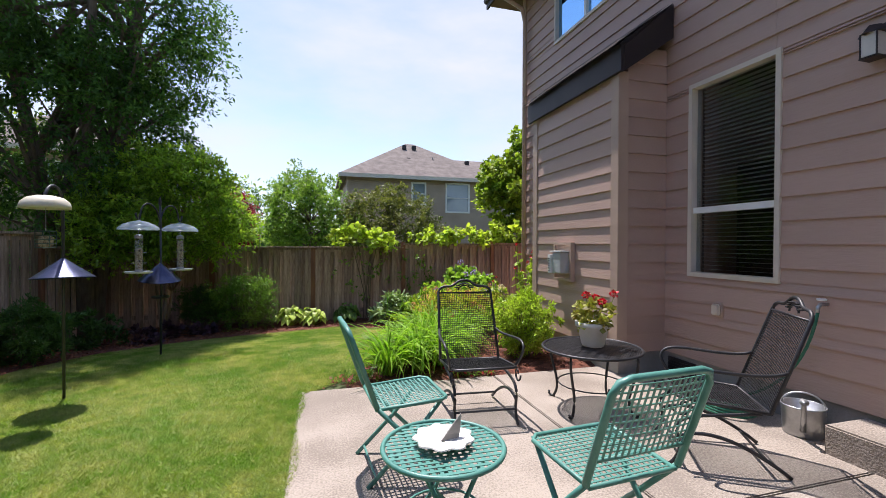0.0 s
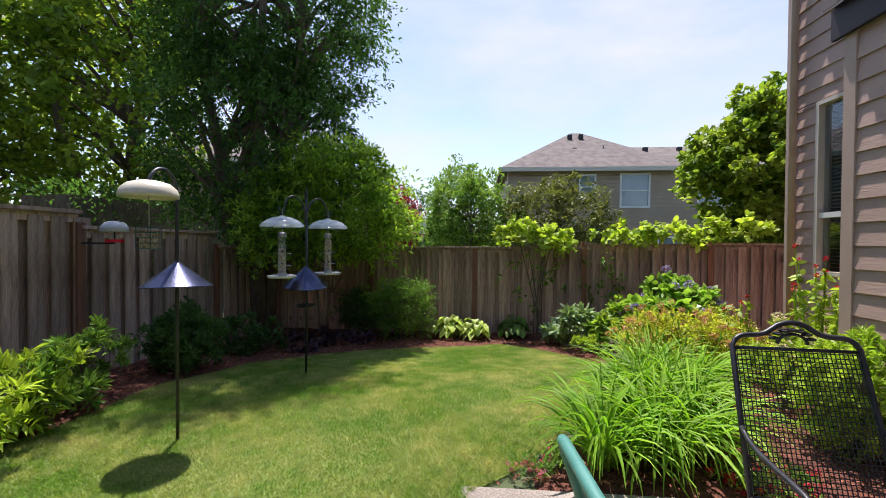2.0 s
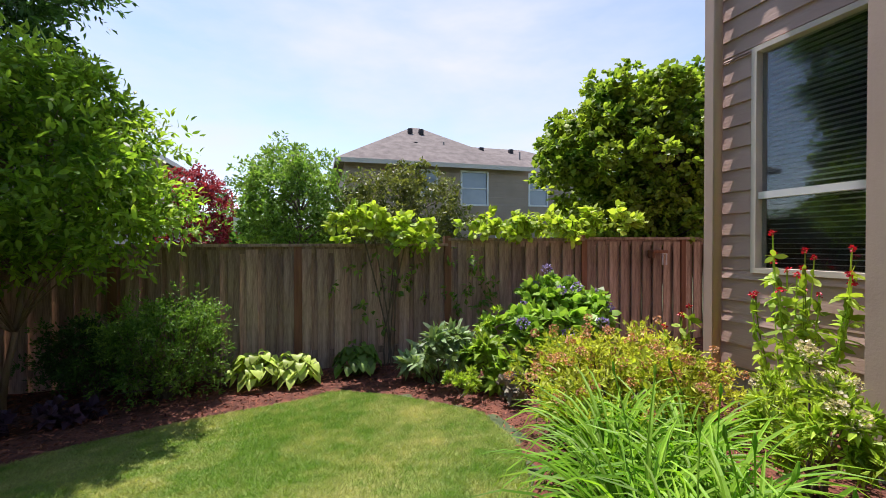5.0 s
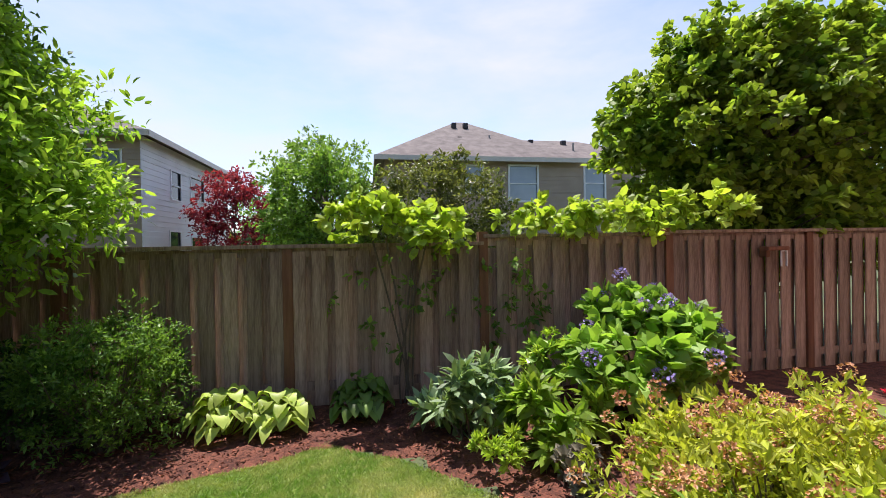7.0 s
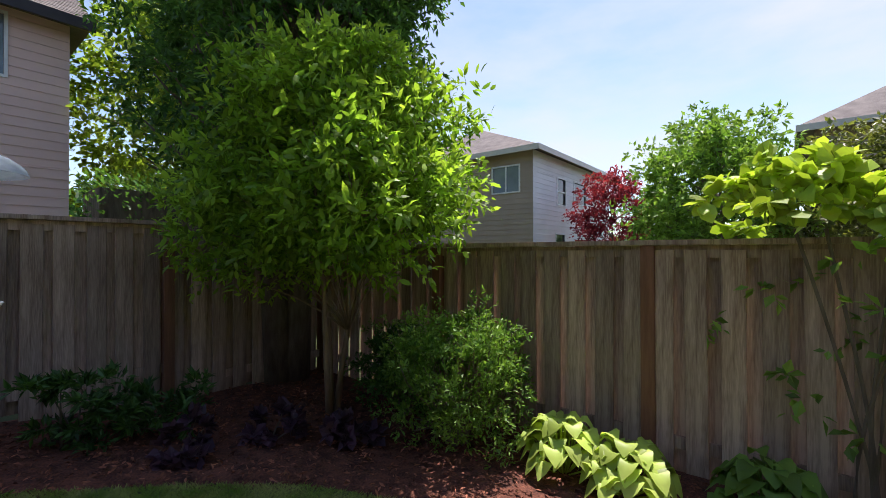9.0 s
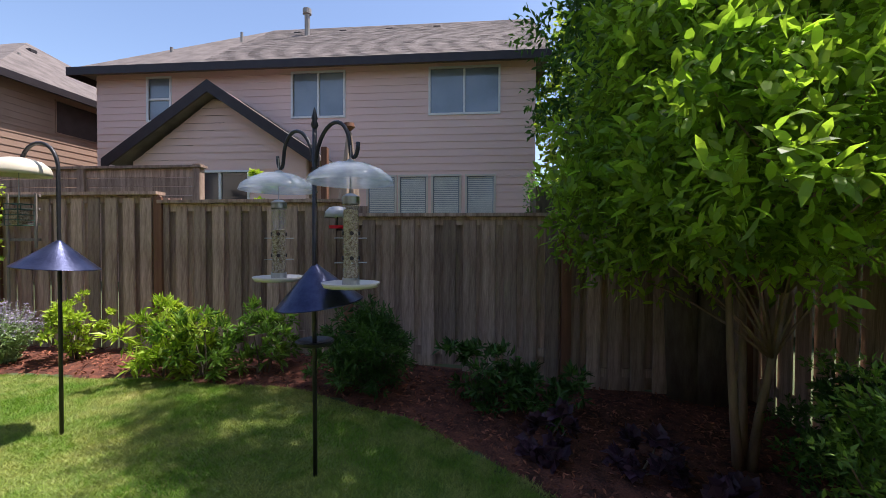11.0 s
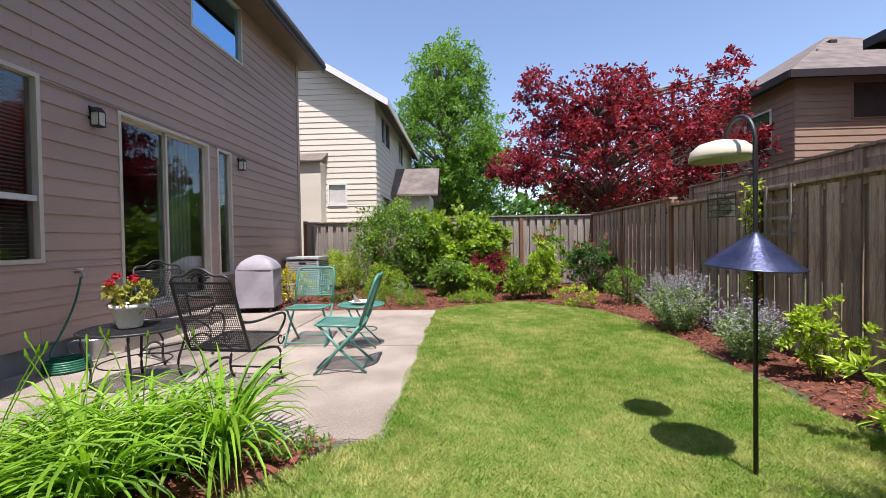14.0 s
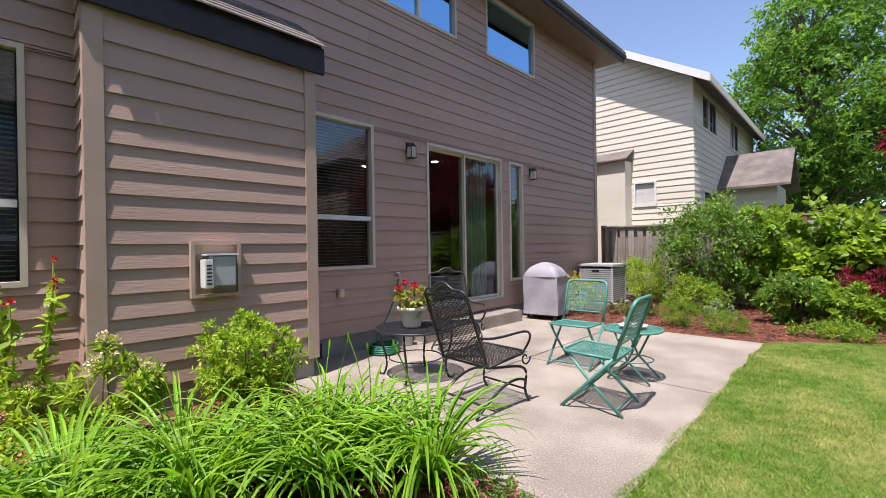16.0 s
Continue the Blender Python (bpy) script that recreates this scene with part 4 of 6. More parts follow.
brown = thing("brown_house", "two-storey neighbour house with brown siding", "house", (-0.2, 0, 0))
WBr = lambda a, d, z: (-10.8 + d, a, z)
WBn = lambda a, d, z: (a, -6.4 + d, z)
clad(WBn, -20, -10.8, -0.3, 6.1, [(-14.3, -12.5, 4.85, 5.9)], 0.15, M_BROWN, M_BROWN, brown, 0.21, core_name="wall")
clad(WBr, -16, -6.4, -0.3, 6.1, [(-8.6, -7.4, 4.2, 5.4)], 0.15, M_BROWN, M_BROWN, brown, 0.21, core_name="wall")
simple_window(brown, WBn, -14.3, -12.5, 4.85, 5.9, M_SCREEN, trim=M_BROWN, tw=0.03)
simple_window(brown, WBr, -8.6, -7.4, 4.2, 5.4, M_PANEDARK)
part("roof", hip_roof(-20, -10.8, -16, -6.4, 6.15, 9.3, "y", 4.9), M_SHINGLE, brown)
part("eave", eave_band(-20, -10.8, -16, -6.4, 6.15), M_FASCIA, brown)
roof_bits(brown, [(-14.5, -9.6, 8.7, "vent"), (-13.8, -10.6, 8.2, "vent"), (-13, -8.3, 7.4, "pipe")])

cream = thing("cream_house", "two-storey neighbour house with cream siding", "house", (-0.18, 0, 0))
WC = lambda a, d, z: (a, -8.5 + d, z)
WCs = lambda a, d, z: (2.6 - d, a, z)
clad(WC, 2.6, 12, -0.3, 6.6, [(3.76, 4.37, 2.71, 3.44)], 0.15, M_CREAM, M_CREAM, cream, 0.21, core_name="wall")
bm = bmesh.new()
for row in range(15):
    z0, z1 = 6.6 + row * 0.21, 6.81 + row * 0.21
    bm = bmesh.new()
    v = [bm.verts.new(WC(*p)) for p in ((2.6 + (z0 - 6.6) / 0.6, 0.02, z0), (12 - (z0 - 6.6) / 0.6, 0.02, z0), (12 - (z1 - 6.6) / 0.6, 0, z1), (2.6 + (z1 - 6.6) / 0.6, 0, z1))]
    bm.faces.new(v)
    part("gable_board", fix(bm), M_CREAM, cream)
    if z1 > 9.2:
        break
clad(WCs, -19.5, -8.5, -0.3, 6.6, [(-11.4, -9.5, 5.25, 6.35), (-15.4, -14.0, 5.25, 6.35), (-13.4, -9.6, 1.6, 3.1)], 0.15, M_CREAM, M_CREAM, cream, 0.21, core_name="wall")
simple_window(cream, WC, 3.76, 4.37, 2.71, 3.44, M_BLIND)
for hbox in ((-11.4, -9.5, 5.25, 6.35), (-15.4, -14.0, 5.25, 6.35), (-13.4, -9.6, 1.6, 3.1)):
    simple_window(cream, WCs, *hbox, M_PANEDARK, "v")
part("chimney_chase", boxes((4.5, 5.8, -8.5, -7.9, -0.3, 4.2)), M_CREAM, cream)
part("chase_roof", slab_roof(lambda a, d, z: (a, -8.5 + d, z), 4.4, 5.9, 0.75, 4.2, 0.0, 4.6), M_SHINGLE, cream)
for W2 in (WCs,):
    part("roof", slab_roof(W2, -19.9, -8.0, 0.55, 6.3, -4.7, 9.45, 0.1), M_SHINGLE, cream)
    part("roof", slab_roof(W2, -19.9, -8.0, -9.95, 6.3, -4.7, 9.45, 0.1), M_SHINGLE, cream)
part("eave", boxes((2.02, 2.07, -19.9, -8.0, 6.2, 6.42)), M_CREAM, cream)
bm = bmesh.new()
v = [bm.verts.new((x, y, z)) for y in (-7.99, -7.95) for x, z in ((2.05, 6.18), (7.3, 9.33), (7.3, 9.58), (2.05, 6.43))]
for f in ((0, 1, 2, 3), (7, 6, 5, 4), (0, 4, 5, 1), (1, 5, 6, 2), (2, 6, 7, 3), (3, 7, 4, 0)):
    bm.faces.new([v[i] for i in f])
part("barge_board", fix(bm), M_WHITE, cream)
part("porch_wall", boxes((0.9, 2.6, -14.5, -11.9, -0.3, 3.4)), M_CREAM, cream)
for sgn in (-1, 1):
    part("porch_roof", slab_roof(lambda a, d, z, s=sgn: (a, -13.2 + s * d, z), 0.5, 2.6, 1.7, 3.3, 0.0, 4.7, 0.08), M_SHINGLE, cream)

taupe = thing("taupe_house", "two-storey taupe house with hipped roof beyond the fence", "house", (0, 0.1, -0.32))
WT = lambda a, d, z: (a, 26.5 - d, z)
TH = [(5.43, 6.19, 4.3, 5.56), (7.66, 9.1, 3.87, 5.6), (11.77, 12.85, 3.92, 5.63), (9.7, 10.9, 0.8, 2.1), (5.9, 7.2, 0.9, 2.3)]
clad(WT, 1.4, 16.5, -0.6, 5.9, TH, 0.15, M_TAUPE, M_TAUPE, taupe, 0.22, core_name="wall")
part("wall", boxes((1.4, 1.55, 26.65, 37, -0.6, 5.9)), M_TAUPE, taupe)
for hbox in TH:
    simple_window(taupe, WT, *hbox, M_PANEGREY, "h", tw=0.1)
part("roof", hip_roof(1.4, 11.0, 26.5, 36.5, 5.95, 9.2, "x", 5.0), M_SHINGLE, taupe)
part("roof", hip_roof(5.5, 17.5, 26.9, 36.0, 5.97, 8.2, "x", 4.2), M_SHINGLE, taupe)
part("eave", eave_band(1.4, 17, 26.5, 36.5, 5.95), M_FRAME, taupe)
roof_bits(taupe, [(5.6, 30.4, 8.95, "vent"), (6.3, 30.4, 8.95, "vent"), (5.6, 28.9, 7.75, "vent"), (7.3, 28.8, 7.4, "pipe"), (10.3, 30.3, 8.05, "vent"), (12.4, 30.3, 8.05, "vent"), (12.2, 28.6, 7.05, "pipe")])

pale = thing("pale_house", "two-storey pale grey house past the far trees", "house")
WL = lambda a, d, z: (-7.65 + d, a, z)
WLf = lambda a, d, z: (a, 23.2 - d, z)
LH = [(25.6, 26.5, 3.5, 4.7), (27.6, 29.2, 3.7, 4.75), (25.4, 26.4, 0.8, 2.1), (27.6, 29, 0.8, 1.9)]
clad(WL, 23.2, 33, -0.6, 5.6, LH, 0.15, M_LAVENDER, M_LAVENDER, pale, 0.22, core_name="wall")
# front wall borrows darker taupe siding: its shade is put into the colour
clad(WLf, -18, -7.65, -0.6, 5.6, [(-9.6, -8.3, 3.9, 5.0), (-12.6, -11.2, 3.9, 5.0)], 0.15, M_TAUPE, M_TAUPE, pale, 0.22, core_name="wall")
for hbox in LH:
    simple_window(pale, WL, *hbox, M_PANEDARK, "h")
for hbox in ((-9.6, -8.3, 3.9, 5.0), (-12.6, -11.2, 3.9, 5.0)):
    simple_window(pale, WLf, *hbox, M_PANEGREY, "v")
part("roof", hip_roof(-18, -7.65, 23.2, 33, 5.65, 8.2, "y", 4.5), M_SHINGLE, pale)
part("eave", eave_band(-18, -7.65, 23.2, 33, 5.65), M_FRAME, pale)


# ---- trees ----
tree("dark_tree", "tall dark green leafy tree in the fence corner", (-4.55, 10.0, -0.3), 9.8,
     [((0, 0, 3.8), (1.85, 1.5, 2.1), 300, 98, 0.25), ((0.25, 0.15, 6.3), (2.15, 1.6, 2.2), 335, 95, 0.27), ((0.0, 0.1, 9.2), (2.1, 1.6, 2.1), 200, 84, 0.28)],
     L_DARK, 0.1, 0.17, 11, stems=4, aspect=0.42)
tree("shade_tree", "tall sunlit green maple behind the side fence", (-10.3, 12.7, -0.3), 10.5,
     [((0, 0, 5.4), (2.7, 2.4, 3.4), 210, 56, 0.4), ((0.1, 0, 8.6), (2.5, 2.3, 2.4), 120, 56, 0.4)], L_MAPLE, 0.18, 0.22, 24, stems=2, aspect=0.75)
tree("shade_tree", "broad green tree behind the side fence", (-14.0, 12.4, -0.3), 9.5,
     [((0, 0, 5.6), (3.2, 3.0, 3.8), 230, 63, 0.45)], L_MAPLE, 0.19, 0.22, 12, aspect=0.75)
tree("magnolia_tree", "multi-stemmed young tree with bright lime-green leaves", (-2.99, 9.6, -0.32), 3.9,
     [((0.05, 0.0, 2.4), (1.45, 1.2, 0.95), 420, 42, 0.17), ((0.2, -0.05, 3.05), (1.0, 0.9, 0.5), 130, 42, 0.17),
      ((0.85, -0.3, 2.0), (0.85, 0.75, 0.5), 110, 42, 0.16), ((-0.45, -0.5, 1.85), (0.85, 0.7, 0.45), 110, 42, 0.16)],
     L_MAGNOLIA, 0.09, 0.034, 14, stems=3, aspect=0.37, bark=M_TANBARK, fine=True, limb_every=9, droop=0.05)
tree("green_maple_tree", "bushy green maple with yellow-green tips beyond the fence", (7.1, 12.3, -0.3), 5.6,
     [((0, 0, 3.4), (2.35, 1.7, 1.65), 400, 70, 0.19), ((-0.1, -0.3, 1.9), (2.4, 1.4, 0.85), 200, 56, 0.18), ((-0.5, 0, 4.7), (1.1, 1.1, 0.7), 80, 56, 0.16), ((0.9, 0, 4.8), (1.5, 1.3, 0.8), 100, 56, 0.17), ((2.5, -0.2, 3.5), (2.0, 1.7, 1.9), 240, 63, 0.2), ((-2.0, 0, 3.5), (0.55, 0.7, 0.7), 36, 49, 0.16)], L_MAPLE, 0.125, 0.11, 15, aspect=0.8, fine=True)
tree("red_maple_tree", "spreading dark red maple behind the fence corner", (-5.9, -7.2, 0), 7.6,
     [((0, 0, 3.9), (3.5, 2.8, 1.7), 400, 50, 0.26), ((0.7, 0.4, 5.5), (1.4, 1.6, 1.1), 110, 46, 0.22), ((-1.6, 0, 5.2), (1.3, 1.5, 1.2), 90, 46, 0.22), ((2.6, 0, 5.7), (0.5, 0.7, 1.3), 46, 44, 0.18), ((-3.4, 0.2, 5.9), (0.5, 0.7, 1.2), 40, 44, 0.18), ((3.3, 0, 3.6), (0.9, 0.9, 0.7), 46, 44, 0.2), ((-0.4, 0, 6.2), (0.5, 0.6, 0.8), 26, 44, 0.18), ((-4.0, 0, 4.0), (0.8, 0.8, 0.9), 46, 44, 0.2)],
     L_RED, 0.13, 0.16, 16, stems=2, aspect=0.6)
tree("ash_tree", "tall full green tree behind the cream house", (0.2, -21, 0), 15.5,
     [((0, 0, 7.4), (3.5, 3.3, 4.4), 330, 84, 0.48), ((0, 0, 11.6), (2.4, 2.2, 2.6), 170, 77, 0.44), ((-1.8, 0.5, 5.5), (2.2, 2.0, 2.5), 120, 77, 0.44)], L_ASH, 0.21, 0.28, 17)
tree("street_tree", "green tree between the far houses", (-0.5, 17.5, -0.3), 4.5, [((0, 0, 2.5), (1.6, 1.4, 1.85), 200, 70, 0.22)], L_MID, 0.13, 0.09, 18)
tree("street_tree", "rounded green tree between the far houses", (-1.0, 19.5, -0.3), 4.9, [((0, 0, 2.8), (1.3, 1.3, 2.0), 170, 70, 0.24)], L_MID, 0.13, 0.09, 19)
tree("olive_tree", "olive-green rounded tree in front of the taupe house", (2.5, 17.0, -0.3), 4.1, [((0, 0, 2.3), (2.0, 1.4, 1.65), 260, 70, 0.22)], L_OLIVE, 0.12, 0.09, 20)
tree("small_red_tree", "small dark red tree by the pale house", (-5.0, 25.0, -0.3), 4.8, [((0, 0, 2.9), (1.5, 1.4, 1.9), 150, 65, 0.26)], L_RED, 0.15, 0.09, 21)
tree("fir_tree", "dark green distant conifer", (-9.5, 60, 0), 9.5, [((0, 0, 4.5), (2.0, 2.0, 4.8), 90, 50, 0.5)], L_CONIF, 0.3, 0.2, 22)
tree("fir_tree", "dark green distant conifer", (-13.5, 64, 0), 9, [((0, 0, 4.5), (2.0, 2.0, 4.6), 90, 50, 0.5)], L_CONIF, 0.3, 0.2, 23)

rng_h = np.random.default_rng(33)
hedge = thing("hedge", "clipped dark green hedge behind the side fence", "hedge", (-7.4, 11.5, -0.2))
HP = rng_h.uniform((-0.6, -3.0, 0.2), (0.6, 4.5, 2.65), (16000, 3))
part("foliage", leaf_mesh("foliage", HP, 0.09, rng_h, (HP - np.array([0, 0.75, 1.4])) * np.array([1.5, 0.2, 0.6]), 0.5, 0.0), L_DARK, hedge)
part("twig_core", boxes((-0.45, 0.45, -2.9, 4.4, 0, 2.4)), M_BARK, hedge)

# ---- planting ----
rng_d = np.random.default_rng(40)
DAY = [(0.62, 4.87), (1.0, 4.97), (1.3, 5.08), (0.95, 5.38), (1.33, 5.5), (1.25, 5.92), (1.62, 5.9), (1.5, 6.4), (1.9, 6.35), (1.75, 6.8)]
for i, (dx, dy) in enumerate(DAY):
    d = thing("daylily", "arching bright green daylily clump in the mulch", "daylily", (dx, dy, ground_z(dy)), group="daylily clumps in the bed")
    part("leaves", blades("leaves", 150, rng_d, 0.4, 0.78, 0.026, 1.0, 1.0), L_DAYLILY, d)
    if i < 7:
        bm = bmesh.new()
        for j in range(2):
            a = rng_d.uniform(0, math.tau)
            tube(bm, bez((0, 0, 0), (0.03, 0.03, 0.3), (0.1 * math.cos(a), 0.1 * math.sin(a), 0.6), (0.2 * math.cos(a), 0.2 * math.sin(a), 0.78), 5), 0.003, 5)
            tube(bm, [(0.2 * math.cos(a), 0.2 * math.sin(a), 0.77), (0.21 * math.cos(a), 0.21 * math.sin(a), 0.8), (0.215 * math.cos(a), 0.215 * math.sin(a), 0.83)], [0.003, 0.008, 0.003], 6)
        part("flower_stalk", fix(bm), L_DAYLILY, d)

shrub("spirea", "golden spirea with rusty flower heads", 2.1, 7.25, 0.68, 0.76, L_SPIREA, 0.05, 9000, 50, flower=F_RUST, flowers=70, flower_size=0.04, flower_top=0.7)
shrub("spirea", "golden spirea with rusty flower heads", 2.75, 7.45, 0.6, 0.7, L_SPIREA, 0.05, 7000, 51, flower=F_RUST, flowers=55, flower_size=0.04, flower_top=0.7)
shrub("hydrangea", "large hydrangea with lavender mophead blooms", 3.1, 9.5, 0.92, 1.2, L_HYDR, 0.15, 2600, 52, aspect=0.66, flower=F_BLUE, flowers=26, flower_size=0.08, flower_label="lavender mophead bloom", droop=0.25, flower_top=0.85, fine=True, clump=0.12, push=0.02)
shrub("hellebore", "hellebore with grey-green fingered leaves", 1.34, 9.42, 0.48, 0.66, L_GREY, 0.17, 900, 53, aspect=0.3, droop=0.2, fine=True)
shrub("hellebore", "hellebore with grey-green fingered leaves", 1.95, 8.9, 0.46, 0.52, L_BRIGHT, 0.17, 800, 54, aspect=0.3, droop=0.2, fine=True)
shrub("lime_perennial", "small lime-green perennial in mulch", 1.42, 8.68, 0.2, 0.34, L_LIME, 0.06, 500, 55)
shrub("heuchera", "grey-pink mottled heuchera in mulch", 1.8, 8.3, 0.22, 0.28, mat("mottled_leaf", (0.16, 0.14, 0.09), (0.3, 0.26, 0.17), 5, 0.6, 0, island=0.3), 0.06, 420, 56, aspect=0.8)
shrub("heuchera", "dark purple heuchera in shade", -2.75, 8.85, 0.26, 0.28, L_PURPLE, 0.09, 300, 57, aspect=0.85)
shrub("heuchera", "dark purple heuchera in shade", -2.25, 9.3, 0.26, 0.26, L_PURPLE, 0.09, 300, 58, aspect=0.85)
shrub("heuchera", "dark purple heuchera in shade", -2.9, 8.2, 0.24, 0.25, L_PURPLE, 0.09, 260, 59, aspect=0.85)
shrub("rhododendron", "rounded dark green rhododendron", -1.62, 9.86, 0.68, 1.12, L_MID, 0.045, 15000, 60, aspect=0.42)
shrub("rhododendron", "rounded dark green rhododendron", -2.4, 10.05, 0.52, 0.9, L_DARK, 0.045, 8000, 61, aspect=0.42)


def hosta(x, y, r, h, leaf, n, seed, label):
    rng = np.random.default_rng(seed)
    ob = thing("hosta", label, "hosta", (x, y, ground_z(y)))
    V, F = [], []
    for i in range(n):
        a = i * 2.4 + rng.uniform(-0.3, 0.3)
        rr = r * math.sqrt((i + 0.5) / n)
        lift = h * (1 - 0.75 * (rr / r) ** 2)
        yaw = a + rng.uniform(-0.8, 0.8)
        L, w = 0.14 * rng.uniform(0.75, 1.2), 0.07 * rng.uniform(0.85, 1.15)
        k = len(V)
        base = Vector((math.cos(a) * rr * 0.75, math.sin(a) * rr * 0.75, lift * rng.uniform(0.75, 1.0)))
        c, s = math.cos(yaw), math.sin(yaw)
        for t, ww, dz in ((0, 0.15, 0), (0.25, 0.9, 0.02), (0.5, 1.0, 0.02), (0.75, 0.7, -0.005), (1.0, 0.04, -0.03)):
            p = base + Vector((c, s, 0)) * L * t + Vector((0, 0, dz * (1 + rr / r)))
            sd = Vector((-s, c, 0)) * w * ww
            V.extend([tuple(p + sd + Vector((0, 0, 0.02 * ww))), tuple(p), tuple(p - sd + Vector((0, 0, 0.02 * ww)))])
        for j in range(4):
            q = k + 3 * j
            F.extend([(q, q + 1, q + 4, q + 3), (q + 1, q + 2, q + 5, q + 4)])
    me = bpy.data.meshes.new("leaves")
    me.from_pydata(V, [], F)
    part("leaves", me, leaf, ob, smooth=True)
    bm = bmesh.new()
    for i in range(0, n, 2):
        a = i * 2.4
        rr = r * math.sqrt((i + 0.5) / n) * 0.75
        tube(bm, [(0.02 * math.cos(a), 0.02 * math.sin(a), -0.02), (rr * math.cos(a), rr * math.sin(a), h * (1 - 0.75 * (rr / r / 0.75) ** 2) * 0.9)], 0.006, 4)
    part("stalk_cluster", fix(bm), leaf, ob)
    return ob


hosta(-0.72, 9.95, 0.3, 0.42, L_HOSTA, 64, 70, "lime-yellow hosta with broad leaves")
hosta(-0.27, 9.95, 0.3, 0.36, L_HOSTA, 64, 71, "lime-yellow hosta with broad leaves")
hosta(0.48, 10.12, 0.3, 0.4, L_MID, 60, 72, "blue-green hosta with broad leaves")

# climbing vine on the far fence
vine = thing("climbing_vine", "climbing vine with lime clumps over the fence top", "vine", (0.95, 10.36, -0.33))
rngv = np.random.default_rng(80)
bm = bmesh.new()
for i in range(6):
    x1 = rngv.uniform(-0.5, 0.5)
    tube(bm, bez((rngv.uniform(-0.08, 0.08), 0, 0), (rngv.uniform(-0.15, 0.15), 0.0, 0.6), (x1 * 0.5, 0.03, 1.1), (x1, 0.03, 1.75), 8), 0.011, 6)
part("vine_wood", fix(bm), M_BARK, vine)
VP, VO = [], []
for c, rad, k in (((-0.35, 0.0, 1.9), (0.42, 0.18, 0.3), 16), ((0.35, 0.0, 1.85), (0.42, 0.18, 0.22), 14), ((1.6, 0.05, 1.98), (0.6, 0.2, 0.16), 16), ((2.7, 0.05, 2.0), (0.7, 0.2, 0.18), 18), ((3.6, 0.05, 2.1), (0.5, 0.2, 0.2), 12)):
    P, O, _ = clump_points(rngv, c, rad, k, 26, 0.08)
    VP.append(P)
    VO.append(O)
part("lime_foliage", leaf_mesh("lime_foliage", np.concatenate(VP), 0.12, rngv, np.concatenate(VO), 0.75, 0.3, fine=True), L_LIME, vine, "sunlit lime leaf clumps")
P, O, _ = clump_points(rngv, (0.35, 0.0, 1.1), (1.3, 0.1, 0.7), 36, 12, 0.09)
part("shade_foliage", leaf_mesh("shade_foliage", P, 0.09, rngv, O, 0.6, 0.3), L_MID, vine, "sparse green leaves")

# along the side fence
shrub("boxwood", "dense dark green rounded conifer shrub", -3.55, 6.68, 0.44, 0.72, L_CONIF, 0.075, 7000, 90, aspect=0.22, spread=0.5)
shrub("azalea", "mid-green leafy shrub in bark mulch", -3.75, 5.6, 0.34, 0.66, L_MID, 0.085, 1300, 91, aspect=0.3)
shrub("euonymus", "yellow-green leafy shrub by the fence", -3.6, 4.75, 0.5, 0.66, L_LIME, 0.1, 1700, 92, aspect=0.3)
shrub("euonymus", "upright lime-green shrub by the fence", -3.95, 3.38, 0.27, 0.78, L_LIME, 0.055, 1900, 93, aspect=0.5)
def catmint(x, y, r, h, n, seed):
    """Fine grey-green stems that fan out, each ending in a thin lavender spike."""
    rng = np.random.default_rng(seed)
    ob = thing("catmint", "grey-green catmint with lavender flower spikes", "catmint", (x, y, ground_z(y)), group="catmint along the fence")
    bm = bmesh.new()
    LP, LN, FP, FN = [], [], [], []
    for i in range(n):
        a, lean = rng.uniform(0, math.tau), rng.uniform(0, 1) ** 0.6
        tip = Vector((math.cos(a) * r * lean, math.sin(a) * r * lean, h * rng.uniform(0.75, 1.1) * (1 - 0.35 * lean ** 2)))
        foot = Vector((math.cos(a) * r * 0.25 * lean, math.sin(a) * r * 0.25 * lean, -0.02))
        pts = bez(foot, foot.lerp(tip, 0.4) + Vector((0, 0, 0.06)), foot.lerp(tip, 0.75) + Vector((0, 0, 0.05)), tip, 9)
        tube(bm, pts, 0.0022, 3, cap=False)
        for k, p in enumerate(pts[1:]):
            for q in range(5 if k < 6 else 7):
                D = rng.normal(size=3) * np.array([1, 1, 0.5])
                (LP if k < 6 else FP).append(np.array(p) + rng.normal(size=3) * 0.008)
                (LN if k < 6 else FN).append(D)
    part("stalk_cluster", bm, L_GREY, ob)
    part("foliage", leaf_mesh("foliage", np.array(LP), 0.045, rng, np.array(LN), 0.45, 0.0), L_GREY, ob)
    part("flower_spray", leaf_mesh("flower_spray", np.array(FP), 0.02, rng, np.array(FN), 0.6, 0.0), F_LAVENDER, ob, "thin lavender flower spikes")


catmint(-3.72, 2.75, 0.42, 0.62, 120, 94)
catmint(-3.75, 1.25, 0.58, 0.82, 190, 95)
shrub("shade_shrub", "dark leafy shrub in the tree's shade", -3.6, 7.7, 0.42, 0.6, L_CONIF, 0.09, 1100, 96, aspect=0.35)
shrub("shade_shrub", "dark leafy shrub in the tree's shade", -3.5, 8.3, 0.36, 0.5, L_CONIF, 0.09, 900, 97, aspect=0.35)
shrub("round_shrub", "tight rounded green shrub by the fence", -3.95, -1.1, 0.45, 0.74, L_MID, 0.045, 3200, 98)
